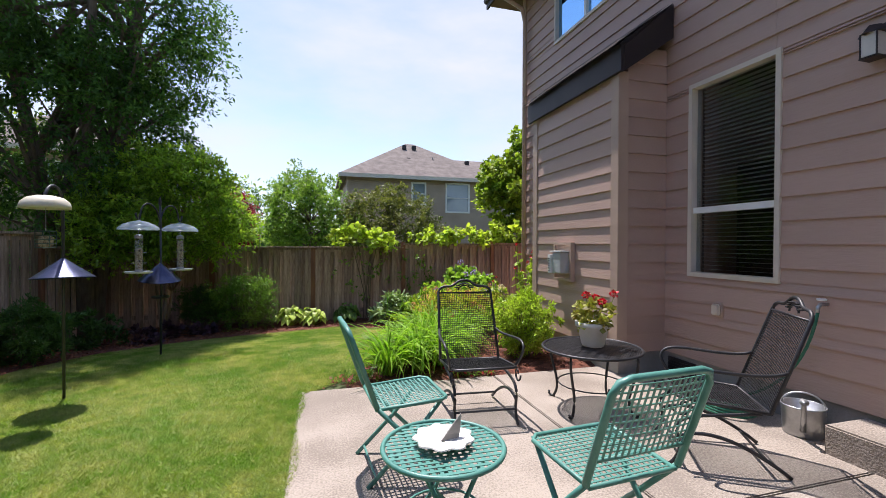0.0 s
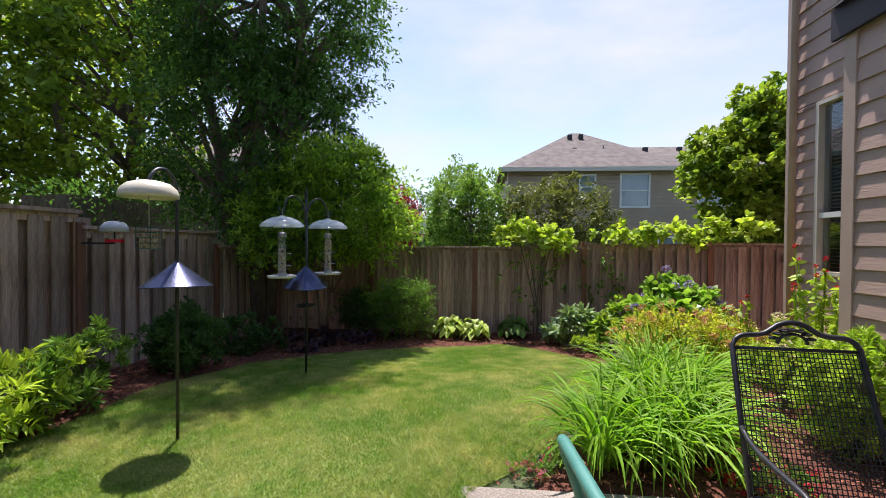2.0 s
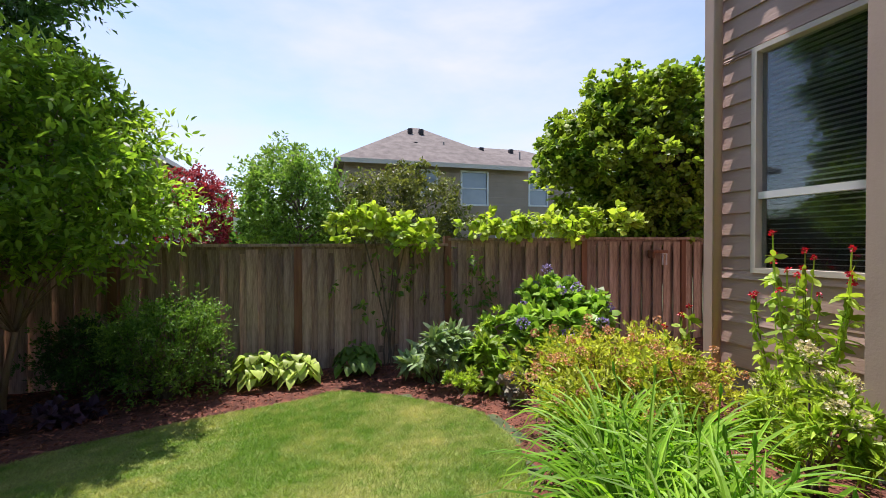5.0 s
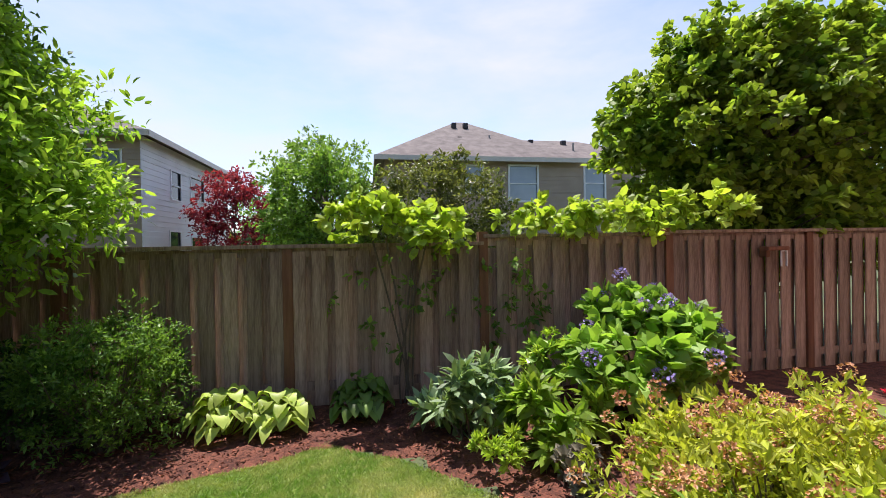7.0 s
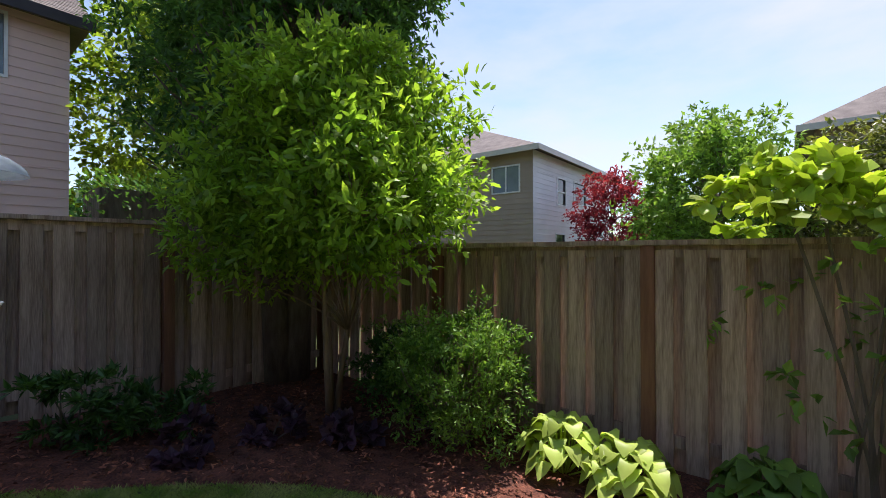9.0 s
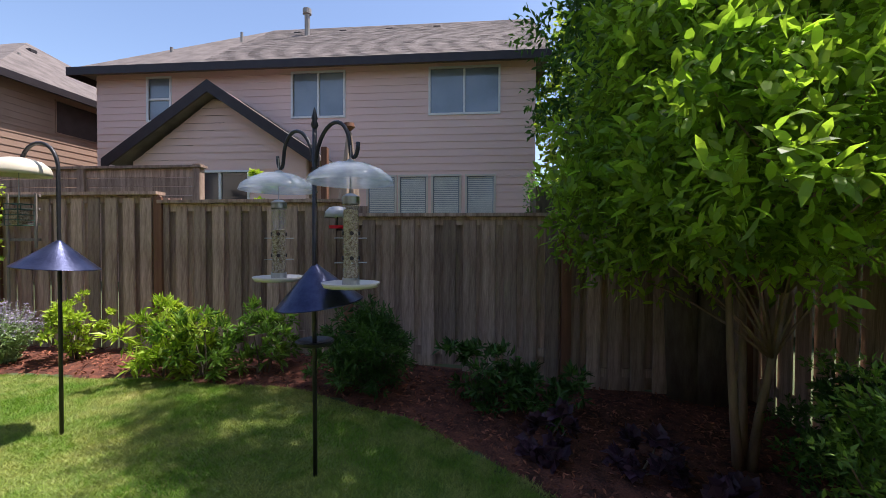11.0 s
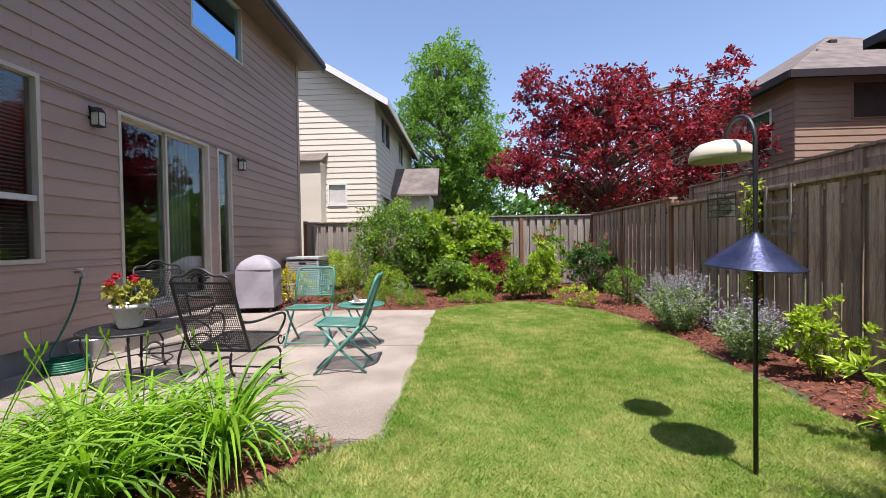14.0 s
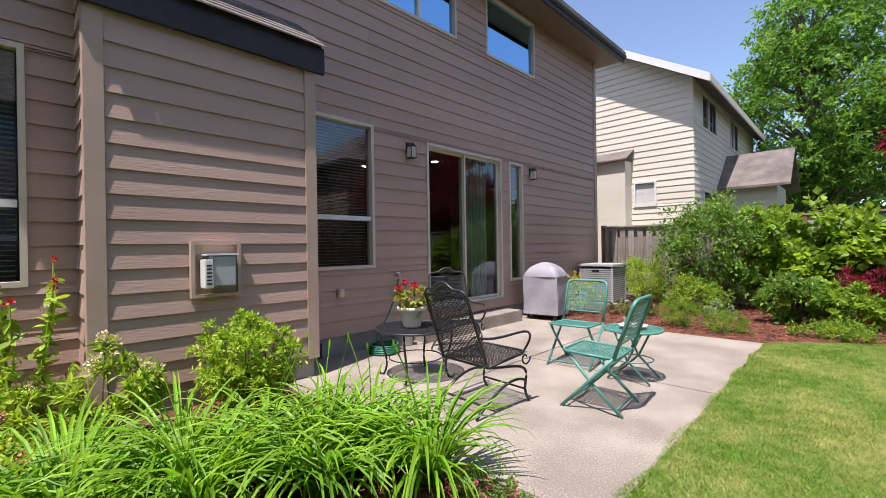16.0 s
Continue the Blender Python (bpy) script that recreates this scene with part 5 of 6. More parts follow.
shrub("rose", "rose bush with pink blooms", -3.9, -3.2, 0.7, 1.25, L_DARK, 0.07, 4200, 99, aspect=0.6, flower=F_PINK, flowers=12, flower_size=0.05, flower_label="pink rose bloom")
shrub("rose", "tall rose with red blooms against the fence", -3.0, -3.9, 0.55, 1.65, L_MID, 0.07, 2600, 100, aspect=0.6, flower=F_RED, flowers=9, flower_size=0.05, flower_label="red rose bloom")
shrub("tall_phlox", "upright bright green perennial in the bed", -2.5, -1.95, 0.42, 1.15, L_LIME, 0.1, 2800, 101, aspect=0.25)
shrub("tall_phlox", "upright mid-green perennial in the bed", -1.95, -1.9, 0.42, 0.9, L_BRIGHT, 0.09, 2800, 102, aspect=0.3)
shrub("laceleaf_maple", "low red laceleaf maple in mulch", -1.5, -3.2, 0.58, 1.05, L_RED, 0.08, 3800, 103, aspect=0.25, droop=0.5)
shrub("yellow_perennial", "low perennial with pale yellow flowers", -3.0, -1.0, 0.42, 0.36, L_LIME, 0.05, 1100, 104, flower=F_YELLOW, flowers=12, flower_size=0.022)
shrub("peony", "leafy green perennial beside the mulch", -0.45, -2.5, 0.58, 0.76, L_MID, 0.1, 3200, 105, aspect=0.45, flower=F_CREAM, flowers=5, flower_size=0.04)
shrub("peony", "leafy green perennial beside the mulch", -1.15, -2.35, 0.5, 0.66, L_BRIGHT, 0.09, 2600, 106, aspect=0.45)
shrub("groundcover", "flat bright green groundcover mat", -1.0, -1.55, 0.55, 0.2, L_BRIGHT, 0.045, 2400, 107, squash=0.7)
shrub("dwarf_conifer", "low feathery green conifer mound", 0.9, -1.25, 0.4, 0.42, L_BRIGHT, 0.05, 3000, 108, aspect=0.15, spread=0.5)
shrub("dwarf_conifer", "low feathery green conifer mound", 0.25, -1.15, 0.38, 0.3, L_BRIGHT, 0.05, 2400, 109, aspect=0.15, spread=0.5)
shrub("golden_shrub", "golden yellow-leaved shrub beside the patio", 2.85, -1.55, 0.48, 0.78, mat("golden_leaf", (0.4, 0.36, 0.03), (0.6, 0.52, 0.07), 3, 0.5, 0, trans=0.3, island=0.3), 0.06, 2000, 110)
shrub("weeping_juniper", "mounded yellow-green juniper beside the fence", 2.45, -4.2, 0.75, 1.15, L_LIME, 0.08, 6000, 111, aspect=0.16, droop=0.7)
shrub("silver_perennial", "silvery grey low perennial in mulch", 0.6, -2.3, 0.3, 0.36, L_GREY, 0.05, 1000, 112)
shrub("tickseed", "green perennial with small yellow flowers", 1.1, -3.0, 0.6, 0.66, L_BRIGHT, 0.055, 4200, 113, flower=F_YELLOW, flowers=22, flower_size=0.02)
shrub("lilac", "tall leafy green lilac shrub", 1.0, -3.95, 1.15, 2.35, L_MID, 0.085, 11000, 114, squash=0.6, clump=0.15)
shrub("grape_vine", "broad-leaved bright vine mounded over the fence", -0.85, -4.3, 1.25, 2.0, L_BRIGHT, 0.14, 5500, 115, aspect=0.85, squash=0.5, clump=0.15)
shrub("grass_mound", "low grassy groundcover by the air conditioner", 1.9, -1.9, 0.5, 0.24, L_OLIVE, 0.06, 1600, 116, squash=0.9)

# bed by the bay
shrub("lime_shrub", "rounded lime-green leafy shrub by the bay", 2.42, 5.2, 0.42, 0.82, L_LIME, 0.05, 9000, 120, aspect=0.42, clump=0.12)
shrub("pieris", "variegated pieris with pink and cream tips", 2.55, 6.1, 0.34, 0.74, L_LIME, 0.08, 1500, 121, aspect=0.3, flower=F_CREAM, flowers=22, flower_size=0.045)
shrub("pieris", "variegated pieris with pink and cream tips", 3.0, 6.55, 0.34, 0.6, L_LIME, 0.07, 1100, 122, aspect=0.3, flower=F_CREAM, flowers=10, flower_size=0.035)
shrub("ice_plant", "low mat of tiny red flowers at the patio edge", 0.28, 4.76, 0.3, 0.09, L_MID, 0.03, 900, 123, flower=F_PINK, flowers=40, flower_size=0.017, squash=0.5, flower_top=1.0)
shrub("ice_plant", "low mat of tiny red flowers at the patio edge", 1.5, 4.72, 0.36, 0.09, L_MID, 0.03, 900, 124, flower=F_RED, flowers=40, flower_size=0.017, squash=0.4, flower_top=1.0)


def coneflower(x, y, h, seed, stems=8):
    rng = np.random.default_rng(seed)
    ob = thing("rose_campion", "tall leafy stems with small crimson flowers", "flower", (x, y, ground_z(y)), group="tall crimson flowers by the wall")
    bm = bmesh.new()
    P, N = [], []
    for i in range(stems):
        a = rng.uniform(0, math.tau)
        tip = Vector((math.cos(a) * 0.2, math.sin(a) * 0.2, h * rng.uniform(0.75, 1.05)))
        pts = bez((0.04 * math.cos(a), 0.04 * math.sin(a), 0), (0.08 * math.cos(a), 0.08 * math.sin(a), h * 0.4), tip - Vector((0, 0, h * 0.3)), tip, 8)
        tube(bm, pts, 0.005, 5)
        for p in pts[1:-1]:
            for k in range(5):
                P.append(tuple(p))
                N.append(tuple(rng.normal(size=3)))
        D = rng.normal(size=(24, 3))
        part("flower", leaf_mesh("flower", D * 0.005 + np.array(tip), 0.02, rng, D, 0.9, 0, 0.3), F_RED, ob)
    part("stalk_cluster", fix(bm), L_LIME, ob)
    part("leaves", leaf_mesh("leaves", np.array(P), 0.1, rng, np.array(N), 0.45, 0.2, fine=True), L_LIME, ob)


coneflower(3.12, 6.5, 1.42, 130)
coneflower(3.3, 6.78, 1.3, 131)
coneflower(2.78, 7.1, 0.95, 132, 3)

shrub("astilbe", "feathery yellow-green astilbe with a tall plume", 2.2, 9.5, 0.28, 0.95, L_LIME, 0.06, 700, 140, aspect=0.4)
shrub("shade_shrub", "leafy green shrub at the lawn edge", -3.55, 5.1, 0.36, 0.6, L_MID, 0.09, 1300, 141, aspect=0.32)

# far belt of trees that closes the view between the houses
rngt = np.random.default_rng(300)
ang = rngt.uniform(0, math.tau, 26000)
dist = rngt.uniform(48, 58, 26000)
TP = np.stack([np.cos(ang) * dist, np.sin(ang) * dist + 5, (rngt.uniform(0, 1, 26000) ** 0.8) * (7.0 + 1.3 * np.sin(ang * 23) + 0.9 * np.sin(ang * 61)) * np.where(np.sin(ang) > 0.5, 0.45, 1.0)], 1)
tagged(part("far_trees", leaf_mesh("far_trees", TP, 1.3, rngt, None, 0.7, 0.2), L_DARK), "distant belt of green trees", "trees", kind="stuff")

shrub("grape_vine", "broad-leaved bright vine spilling along the fence", 0.1, -4.45, 0.75, 2.05, L_BRIGHT, 0.13, 2600, 142, aspect=0.85, squash=0.5, clump=0.16)
shrub("lavender", "grey-green lavender beside the mulch path", -2.2, -3.0, 0.4, 0.9, L_GREY, 0.06, 1600, 143, flower=F_BLUE, flowers=14, flower_size=0.02, flower_top=0.6)


# ---- patio furniture ----
M_IRON = mat("black_wrought_iron", (0.012, 0.012, 0.014), (0.03, 0.03, 0.034), 12, 0.42, 0.12, spec=0.5, fine=90)
M_GREEN = mat("green_painted_steel", (0.055, 0.20, 0.165), (0.09, 0.26, 0.215), 9, 0.42, 0.1, spec=0.5, fine=90)
M_GALV = mat("galvanised_steel", (0.34, 0.35, 0.36), (0.5, 0.51, 0.52), 9, 0.38, 0.08, metal=0.85)
M_POT = mat("white_glazed_pot", (0.6, 0.58, 0.54), (0.72, 0.7, 0.66), 5, 0.4, 0.05)
M_HOSE = mat("green_rubber_hose", (0.01, 0.10, 0.06), (0.03, 0.17, 0.1), 9, 0.4, 0.05)
M_COVER = mat("grey_vinyl_cover", (0.27, 0.25, 0.285), (0.35, 0.33, 0.365), 3, 0.55, 0.3, fine=14)
M_AC = mat("pale_grey_enamel", (0.38, 0.39, 0.4), (0.46, 0.47, 0.48), 5, 0.45, 0.05)
M_AMBER = mat("frosted_lantern_glass", (0.5, 0.5, 0.47), (0.62, 0.6, 0.56), 5, 0.3, 0.02)
M_BAFFLE = mat("dark_blue_tin", (0.03, 0.035, 0.075), (0.075, 0.085, 0.15), 7, 0.3, 0.1, metal=0.75)
M_CLEAR = hazemat("milky_clear_plastic", (0.72, 0.8, 0.9), 0.4)
M_TUBE = hazemat("clear_tube_plastic", (0.75, 0.78, 0.8), 0.16)
M_SEED = mat("bird_seed", (0.16, 0.10, 0.05), (0.5, 0.42, 0.3), 60, 0.9, 0.4, fine=160, stain=0.8)
M_DOME = mat("cream_plastic_dome", (0.58, 0.53, 0.40), (0.7, 0.65, 0.52), 6, 0.4, 0.05)


def ribbons(bm, P, nu, nv, w, seg=8, inside=None):
    """Woven strips over a surface P(u, v), u and v from 0 to 1; inside(u, v) trims them."""
    for swap, n in ((0, nu), (1, nv)):
        for i in range(n + 1):
            c = i / n
            last = None
            for j in range(seg * 2 + 1):
                t = j / (seg * 2)
                e = w / 2
                a, b = max(c - e, 0), min(c + e, 1)
                pts = ((a, t), (b, t)) if not swap else ((t, a), (t, b))
                if inside and not (inside(*pts[0]) and inside(*pts[1])):
                    last = None
                    continue
                row = [bm.verts.new(Vector(P(*q)) + Vector((0, 0, 0.0012 * (1 if swap else -1)))) for q in pts]
                if last:
                    bm.faces.new((last[0], last[1], row[1], row[0]))
                last = row
    return bm


def solid(bm, t=0.003):
    bmesh.ops.recalc_face_normals(bm, faces=bm.faces)
    bmesh.ops.solidify(bm, geom=list(bm.faces), thickness=t)
    return bm


def folding_chair(at, rz, label):
    """Folding steel chair that faces its own +y."""
    ob = thing("folding_chair", label, "chair", at, rz, group="green folding chairs")
    w = 0.225
    seat = lambda u, v: (-w + 2 * w * u, -0.2 + 0.44 * v, 0.455 + 0.02 * v)
    back = lambda u, v: (-w + 2 * w * u, -0.235 - 0.115 * v - 0.012 * math.sin(u * math.pi), 0.58 + 0.33 * v)
    part("seat", solid(ribbons(bmesh.new(), seat, 15, 15, 0.022)), M_GREEN, ob)
    part("backrest", solid(ribbons(bmesh.new(), back, 15, 10, 0.022)), M_GREEN, ob)
    bm = bmesh.new()
    tube(bm, [(-w, -0.2, 0.455), (w, -0.2, 0.455), (w + 0.012, 0.2, 0.475), (w - 0.03, 0.245, 0.476), (-w + 0.03, 0.245, 0.476), (-w - 0.012, 0.2, 0.475)], 0.012, 8, closed=True)
    part("seat_frame", fix(bm), M_GREEN, ob, smooth=True)
    bm = bmesh.new()
    tube(bm, [(-w - 0.02, -0.2, 0.47), (-w - 0.02, -0.345, 0.88), (-w + 0.0, -0.36, 0.925), (-w + 0.05, -0.368, 0.94), (w - 0.05, -0.368, 0.94), (w, -0.36, 0.925), (w + 0.02, -0.345, 0.88), (w + 0.02, -0.2, 0.47)], 0.016, 8)
    tube(bm, [(-w, -0.236, 0.58), (w, -0.236, 0.58)], 0.009, 6)
    part("back_frame", fix(bm), M_GREEN, ob, smooth=True)
    for s in (-1, 1):
        bm = bmesh.new()
        tube(bm, [(s * (w + 0.02), -0.2, 0.47), (s * (w + 0.02), 0.02, 0.235), (s * (w + 0.02), 0.25, 0.0)], 0.014, 8)
        part("leg", fix(bm), M_GREEN, ob, smooth=True)
        bm = bmesh.new()
        tube(bm, [(s * (w - 0.005), 0.2, 0.465), (s * (w - 0.005), 0.0, 0.235), (s * (w - 0.005), -0.25, 0.0)], 0.014, 8)
        part("leg", fix(bm), M_GREEN, ob, smooth=True)
    bm = bmesh.new()
    tube(bm, [(-w - 0.02, 0.2, 0.05), (w + 0.02, 0.2, 0.05)], 0.008, 6)
    part("stretcher", fix(bm), M_GREEN, ob)
    bm = bmesh.new()
    tube(bm, [(-w, -0.2, 0.05), (w, -0.2, 0.05)], 0.008, 6)
    part("stretcher", fix(bm), M_GREEN, ob)
    return ob


folding_chair((0.42, 3.0, 0), -86, "green folding metal chair with lattice seat at the patio edge")
folding_chair((1.17, 1.95, 0), 4, "green folding metal chair with its back turned to the door")


def disc_table(name, label, at, r, h, material, legs, n, w, foot_out=0.0, leg_r=0.012, crossed=False):
    ob = thing(name, label, "table", at)
    P = lambda u, v: ((u * 2 - 1) * r, (v * 2 - 1) * r, h - 0.006)
    ins = lambda u, v: (u * 2 - 1) ** 2 + (v * 2 - 1) ** 2 < 0.985
    part("tabletop", solid(ribbons(bmesh.new(), P, n, n, w, 16, ins)), material, ob)
    bm = bmesh.new()
    tube(bm, arc(lambda a: (r * math.cos(a), r * math.sin(a), h - 0.008), 0, math.tau * 39 / 40, 39), 0.012, 8, closed=True)
    part("rim", fix(bm), material, ob, smooth=True)
    for i in range(legs):
        a = math.tau * (i + 0.35) / legs
        c, s = math.cos(a), math.sin(a)
        bm = bmesh.new()
        q = lambda rad, z: (c * rad, s * rad, z)
        if crossed:
            side = 0.55 if i % 2 else -0.55
            x0, x1 = (0.5, -0.75) if i < 2 else (-0.5, 0.75)
            tube(bm, [(x0 * r, side * r, h - 0.012), (0.0, (side + (0.05 if i < 2 else 0)) * r, h * 0.42), (x1 * r, side * r, 0.01)], leg_r, 8)
            part("leg", fix(bm), material, ob, smooth=True)
            continue
        tube(bm, bez(q(r * 0.93, h - 0.015), q(r * 1.02, h * 0.6), q(r * (0.62 - foot_out), h * 0.35), q(r * (0.86 + foot_out), 0.012), 12), leg_r, 7)
        tube(bm, bez(q(r * (0.86 + foot_out), 0.012), q(r * (0.95 + foot_out), 0.0), q(r * (1.02 + foot_out), 0.03), q(r * (0.97 + foot_out), 0.045), 6), leg_r * 0.9, 7)
        part("leg", fix(bm), material, ob, smooth=True)
    bm = bmesh.new()
    tube(bm, arc(lambda a: (r * 0.68 * math.cos(a), r * 0.68 * math.sin(a), h * 0.4), 0, math.tau * 23 / 24, 23), 0.006, 6, closed=True)
    part("stretcher_ring", fix(bm), material, ob, smooth=True)
    return ob


disc_table("side_table", "round black wrought-iron mesh table by the bay", (2.22, 3.52, 0), 0.42, 0.53, M_IRON, 4, 34, 0.013)
gt = disc_table("bistro_table", "small round green lattice table between folding chairs", (0.46, 2.12, 0), 0.275, 0.52, M_GREEN, 4, 16, 0.03, 0.0, 0.011, True)

orn = thing("table_ornament", "pale scalloped dish with a grey leaf fin", "ornament", (0.46, 2.12, 0.522))
bm = bmesh.new()
rings = []
for rr, zz in ((0.01, 0.006), (0.06, 0.008), (0.1, 0.014), (0.135, 0.03)):
    rings.append([bm.verts.new((rr * (1 + 0.07 * math.sin(9 * k * math.tau / 72)) * math.cos(k * math.tau / 72), rr * (1 + 0.07 * math.sin(9 * k * math.tau / 72)) * math.sin(k * math.tau / 72), zz)) for k in range(72)])
for A, B in zip(rings, rings[1:]):
    for k in range(72):
        bm.faces.new((A[k], A[(k + 1) % 72], B[(k + 1) % 72], B[k]))
part("dish", solid(bm, 0.006), M_POT, orn)
bm = bmesh.new()
v = [bm.verts.new(p) for p in ((-0.01, 0, 0.012), (0.075, 0.01, 0.012), (0.085, 0.012, 0.05), (0.09, 0.015, 0.125), (0.04, 0.006, 0.07))]
bm.faces.new(v)
part("fin", solid(bm, 0.006), M_CONC, orn)


def spring_chair(at, rz, label):
    """High-backed wrought-iron spring chair that faces its own +y."""
    ob = thing("spring_chair", label, "chair", at, rz, group="black wrought-iron spring chairs")
    w = 0.27
    seat = lambda u, v: ((-w + 2 * w * u), -0.24 + 0.5 * v, 0.40 + 0.05 * v + (0.03 * (v - 0.8) ** 2 if v > 0.8 else 0))
    back = lambda u, v: ((-w + 2 * w * u) * (1 - 0.06 * v), -0.25 - 0.2 * v, 0.42 + 0.56 * v)
    part("seat", solid(ribbons(bmesh.new(), seat, 30, 28, 0.007)), M_IRON, ob)
    part("backrest", solid(ribbons(bmesh.new(), back, 30, 30, 0.006)), M_IRON, ob)
    bm = bmesh.new()
    tube(bm, [(-w, -0.24, 0.40), (-w, 0.2, 0.445), (-w + 0.04, 0.26, 0.45), (w - 0.04, 0.26, 0.45), (w, 0.2, 0.445), (w, -0.24, 0.40)], 0.011, 8, closed=True)
    part("seat_frame", fix(bm), M_IRON, ob, smooth=True)
    bm = bmesh.new()
    left = [(-w, -0.24, 0.40), (-w * 0.97, -0.35, 0.7), (-w * 0.94, -0.45, 0.985)]
    crest = bez((-w * 0.94, -0.45, 0.985), (-w * 0.8, -0.47, 1.07), (-w * 0.55, -0.46, 1.0), (-w * 0.3, -0.475, 1.06), 8) + bez((-w * 0.3, -0.475, 1.06), (-0.04, -0.48, 1.10), (0.04, -0.48, 1.10), (w * 0.3, -0.475, 1.06), 6)[1:] + bez((w * 0.3, -0.475, 1.06), (w * 0.55, -0.46, 1.0), (w * 0.8, -0.47, 1.07), (w * 0.94, -0.45, 0.985), 8)[1:]
    tube(bm, left[:-1] + crest + [(w * 0.97, -0.35, 0.7), (w, -0.24, 0.40)], 0.012, 8)
    tube(bm, [(-w * 0.94, -0.447, 0.975), (w * 0.94, -0.447, 0.975)], 0.008, 6)
    part("back_frame", fix(bm), M_IRON, ob, smooth=True)
    bm = bmesh.new()
    for k in range(7):
        a = math.pi * (k + 0.5) / 7
        lathe(bm, [(0.001, 0.0), (0.02, 0.004), (0.022, 0.012), (0.001, 0.018)], 8, (0.075 * math.cos(a), -0.47, 1.0 + 0.05 * math.sin(a)))
    tube(bm, arc(lambda a: (0.06 * math.cos(a), -0.468, 0.995 + 0.045 * math.sin(a)), 0, math.pi, 10), 0.007, 6)
    part("leaf_crest", fix(bm), M_IRON, ob, "cast leaf ornament")
    for s in (-1, 1):
        bm = bmesh.new()
        x = s * (w + 0.02)
        pts = bez((s * w * 0.97, -0.34, 0.66), (x, -0.2, 0.60), (x + s * 0.03, 0.05, 0.66), (x + s * 0.03, 0.18, 0.645), 10)
        pts += bez((x + s * 0.03, 0.18, 0.645), (x + s * 0.03, 0.32, 0.62), (x, 0.24, 0.5), (s * w, 0.18, 0.445), 10)[1:]
        tube(bm, pts, 0.011, 8)
        part("arm", fix(bm), M_IRON, ob, smooth=True)
        bm = bmesh.new()
        sp = arc(lambda a: (s * w, 0.24 + (0.012 + 0.009 * a) * math.cos(a), 0.40 + (0.012 + 0.009 * a) * math.sin(a)), 0, 1.6 * math.tau / 1.6, 16)
        tube(bm, sp, 0.008, 6)
        part("scroll", fix(bm), M_IRON, ob, smooth=True)
        bm = bmesh.new()
        x = s * (w - 0.02)
        tube(bm, bez((x, -0.2, 0.39), (x, 0.15, 0.33), (x, 0.32, 0.36), (x, 0.26, 0.18), 10) + bez((x, 0.26, 0.18), (x, 0.24, 0.1), (x, 0.27, 0.05), (x, 0.31, 0.012), 6)[1:], 0.012, 8)
        part("leg", fix(bm), M_IRON, ob, smooth=True)
        bm = bmesh.new()
        tube(bm, bez((x, 0.25, 0.2), (x, 0.1, 0.27), (x, -0.12, 0.2), (x, -0.36, 0.012), 12), 0.012, 8)
        part("leg", fix(bm), M_IRON, ob, smooth=True)
    for y, z in ((0.255, 0.12), (-0.25, 0.085)):
        bm = bmesh.new()
        tube(bm, [(-w + 0.02, y, z), (w - 0.02, y, z)], 0.009, 6)
        part("stretcher", fix(bm), M_IRON, ob)
    return ob


spring_chair((1.19, 3.64, 0), 175, "black wrought-iron spring chair with mesh seat by the daylilies")
spring_chair((2.5, 2.56, 0), 58, "black wrought-iron spring chair with mesh seat beside the wall")

pot = thing("flower_pot", "white pot of red geraniums on the table", "flower pot", (2.25, 3.54, 0.532))
part("pot", lathe(bmesh.new(), [(0.001, 0.0), (0.088, 0.0), (0.098, 0.02), (0.135, 0.17), (0.152, 0.175), (0.156, 0.215), (0.14, 0.216), (0.13, 0.18), (0.001, 0.175)], 36), M_POT, pot, smooth=True)
rg = np.random.default_rng(200)
GP, GO, _ = clump_points(rg, (0, 0, 0.29), (0.17, 0.17, 0.09), 26, 14, 0.035)
part("foliage", leaf_mesh("foliage", GP, 0.055, rg, GO, 0.85, 0.0), mat("geranium_leaf", (0.22, 0.16, 0.03), (0.35, 0.4, 0.08), 14, 0.5, 0, trans=0.3, island=0.4), pot, "yellow-green and bronze leaves")
for fx, fy, fz in ((-0.06, 0.02, 0.45), (0.03, -0.08, 0.40), (0.17, -0.06, 0.46), (0.1, 0.1, 0.41)):
    D = rg.normal(size=(60, 3))
    D /= np.linalg.norm(D, axis=1)[:, None]
    fl = part("flower", leaf_mesh("flower", D * 0.022 * np.array([1, 1, 0.7]) + np.array([fx, fy, fz]), 0.025, rg, D, 0.9, 0, 0.3), F_RED, pot)
    bm = bmesh.new()
    tube(bm, bez((fx * 0.3, fy * 0.3, 0.2), (fx * 0.4, fy * 0.4, 0.3), (fx, fy, 0.36), (fx, fy, fz), 5), 0.003, 5)
    part("flower_stem", fix(bm), L_MID, pot)

can = thing("watering_can", "galvanised watering can standing by the step", "watering can", (3.45, 2.62, 0), 35)
part("body", lathe(bmesh.new(), [(0.001, 0.0), (0.12, 0.0), (0.125, 0.01), (0.135, 0.2), (0.14, 0.215), (0.14, 0.225), (0.132, 0.222), (0.12, 0.02), (0.001, 0.015)], 32), M_GALV, can, smooth=True)
bm = bmesh.new()
tube(bm, [(-0.12, 0, 0.06), (-0.18, 0, 0.16), (-0.24, 0, 0.29), (-0.26, 0, 0.31)], [0.022, 0.018, 0.014, 0.03], 10)
part("spout", fix(bm), M_GALV, can, smooth=True)
bm = bmesh.new()
tube(bm, bez((0.13, 0, 0.05), (0.26, 0, 0.08), (0.26, 0, 0.24), (0.135, 0, 0.21), 10), 0.008, 6)
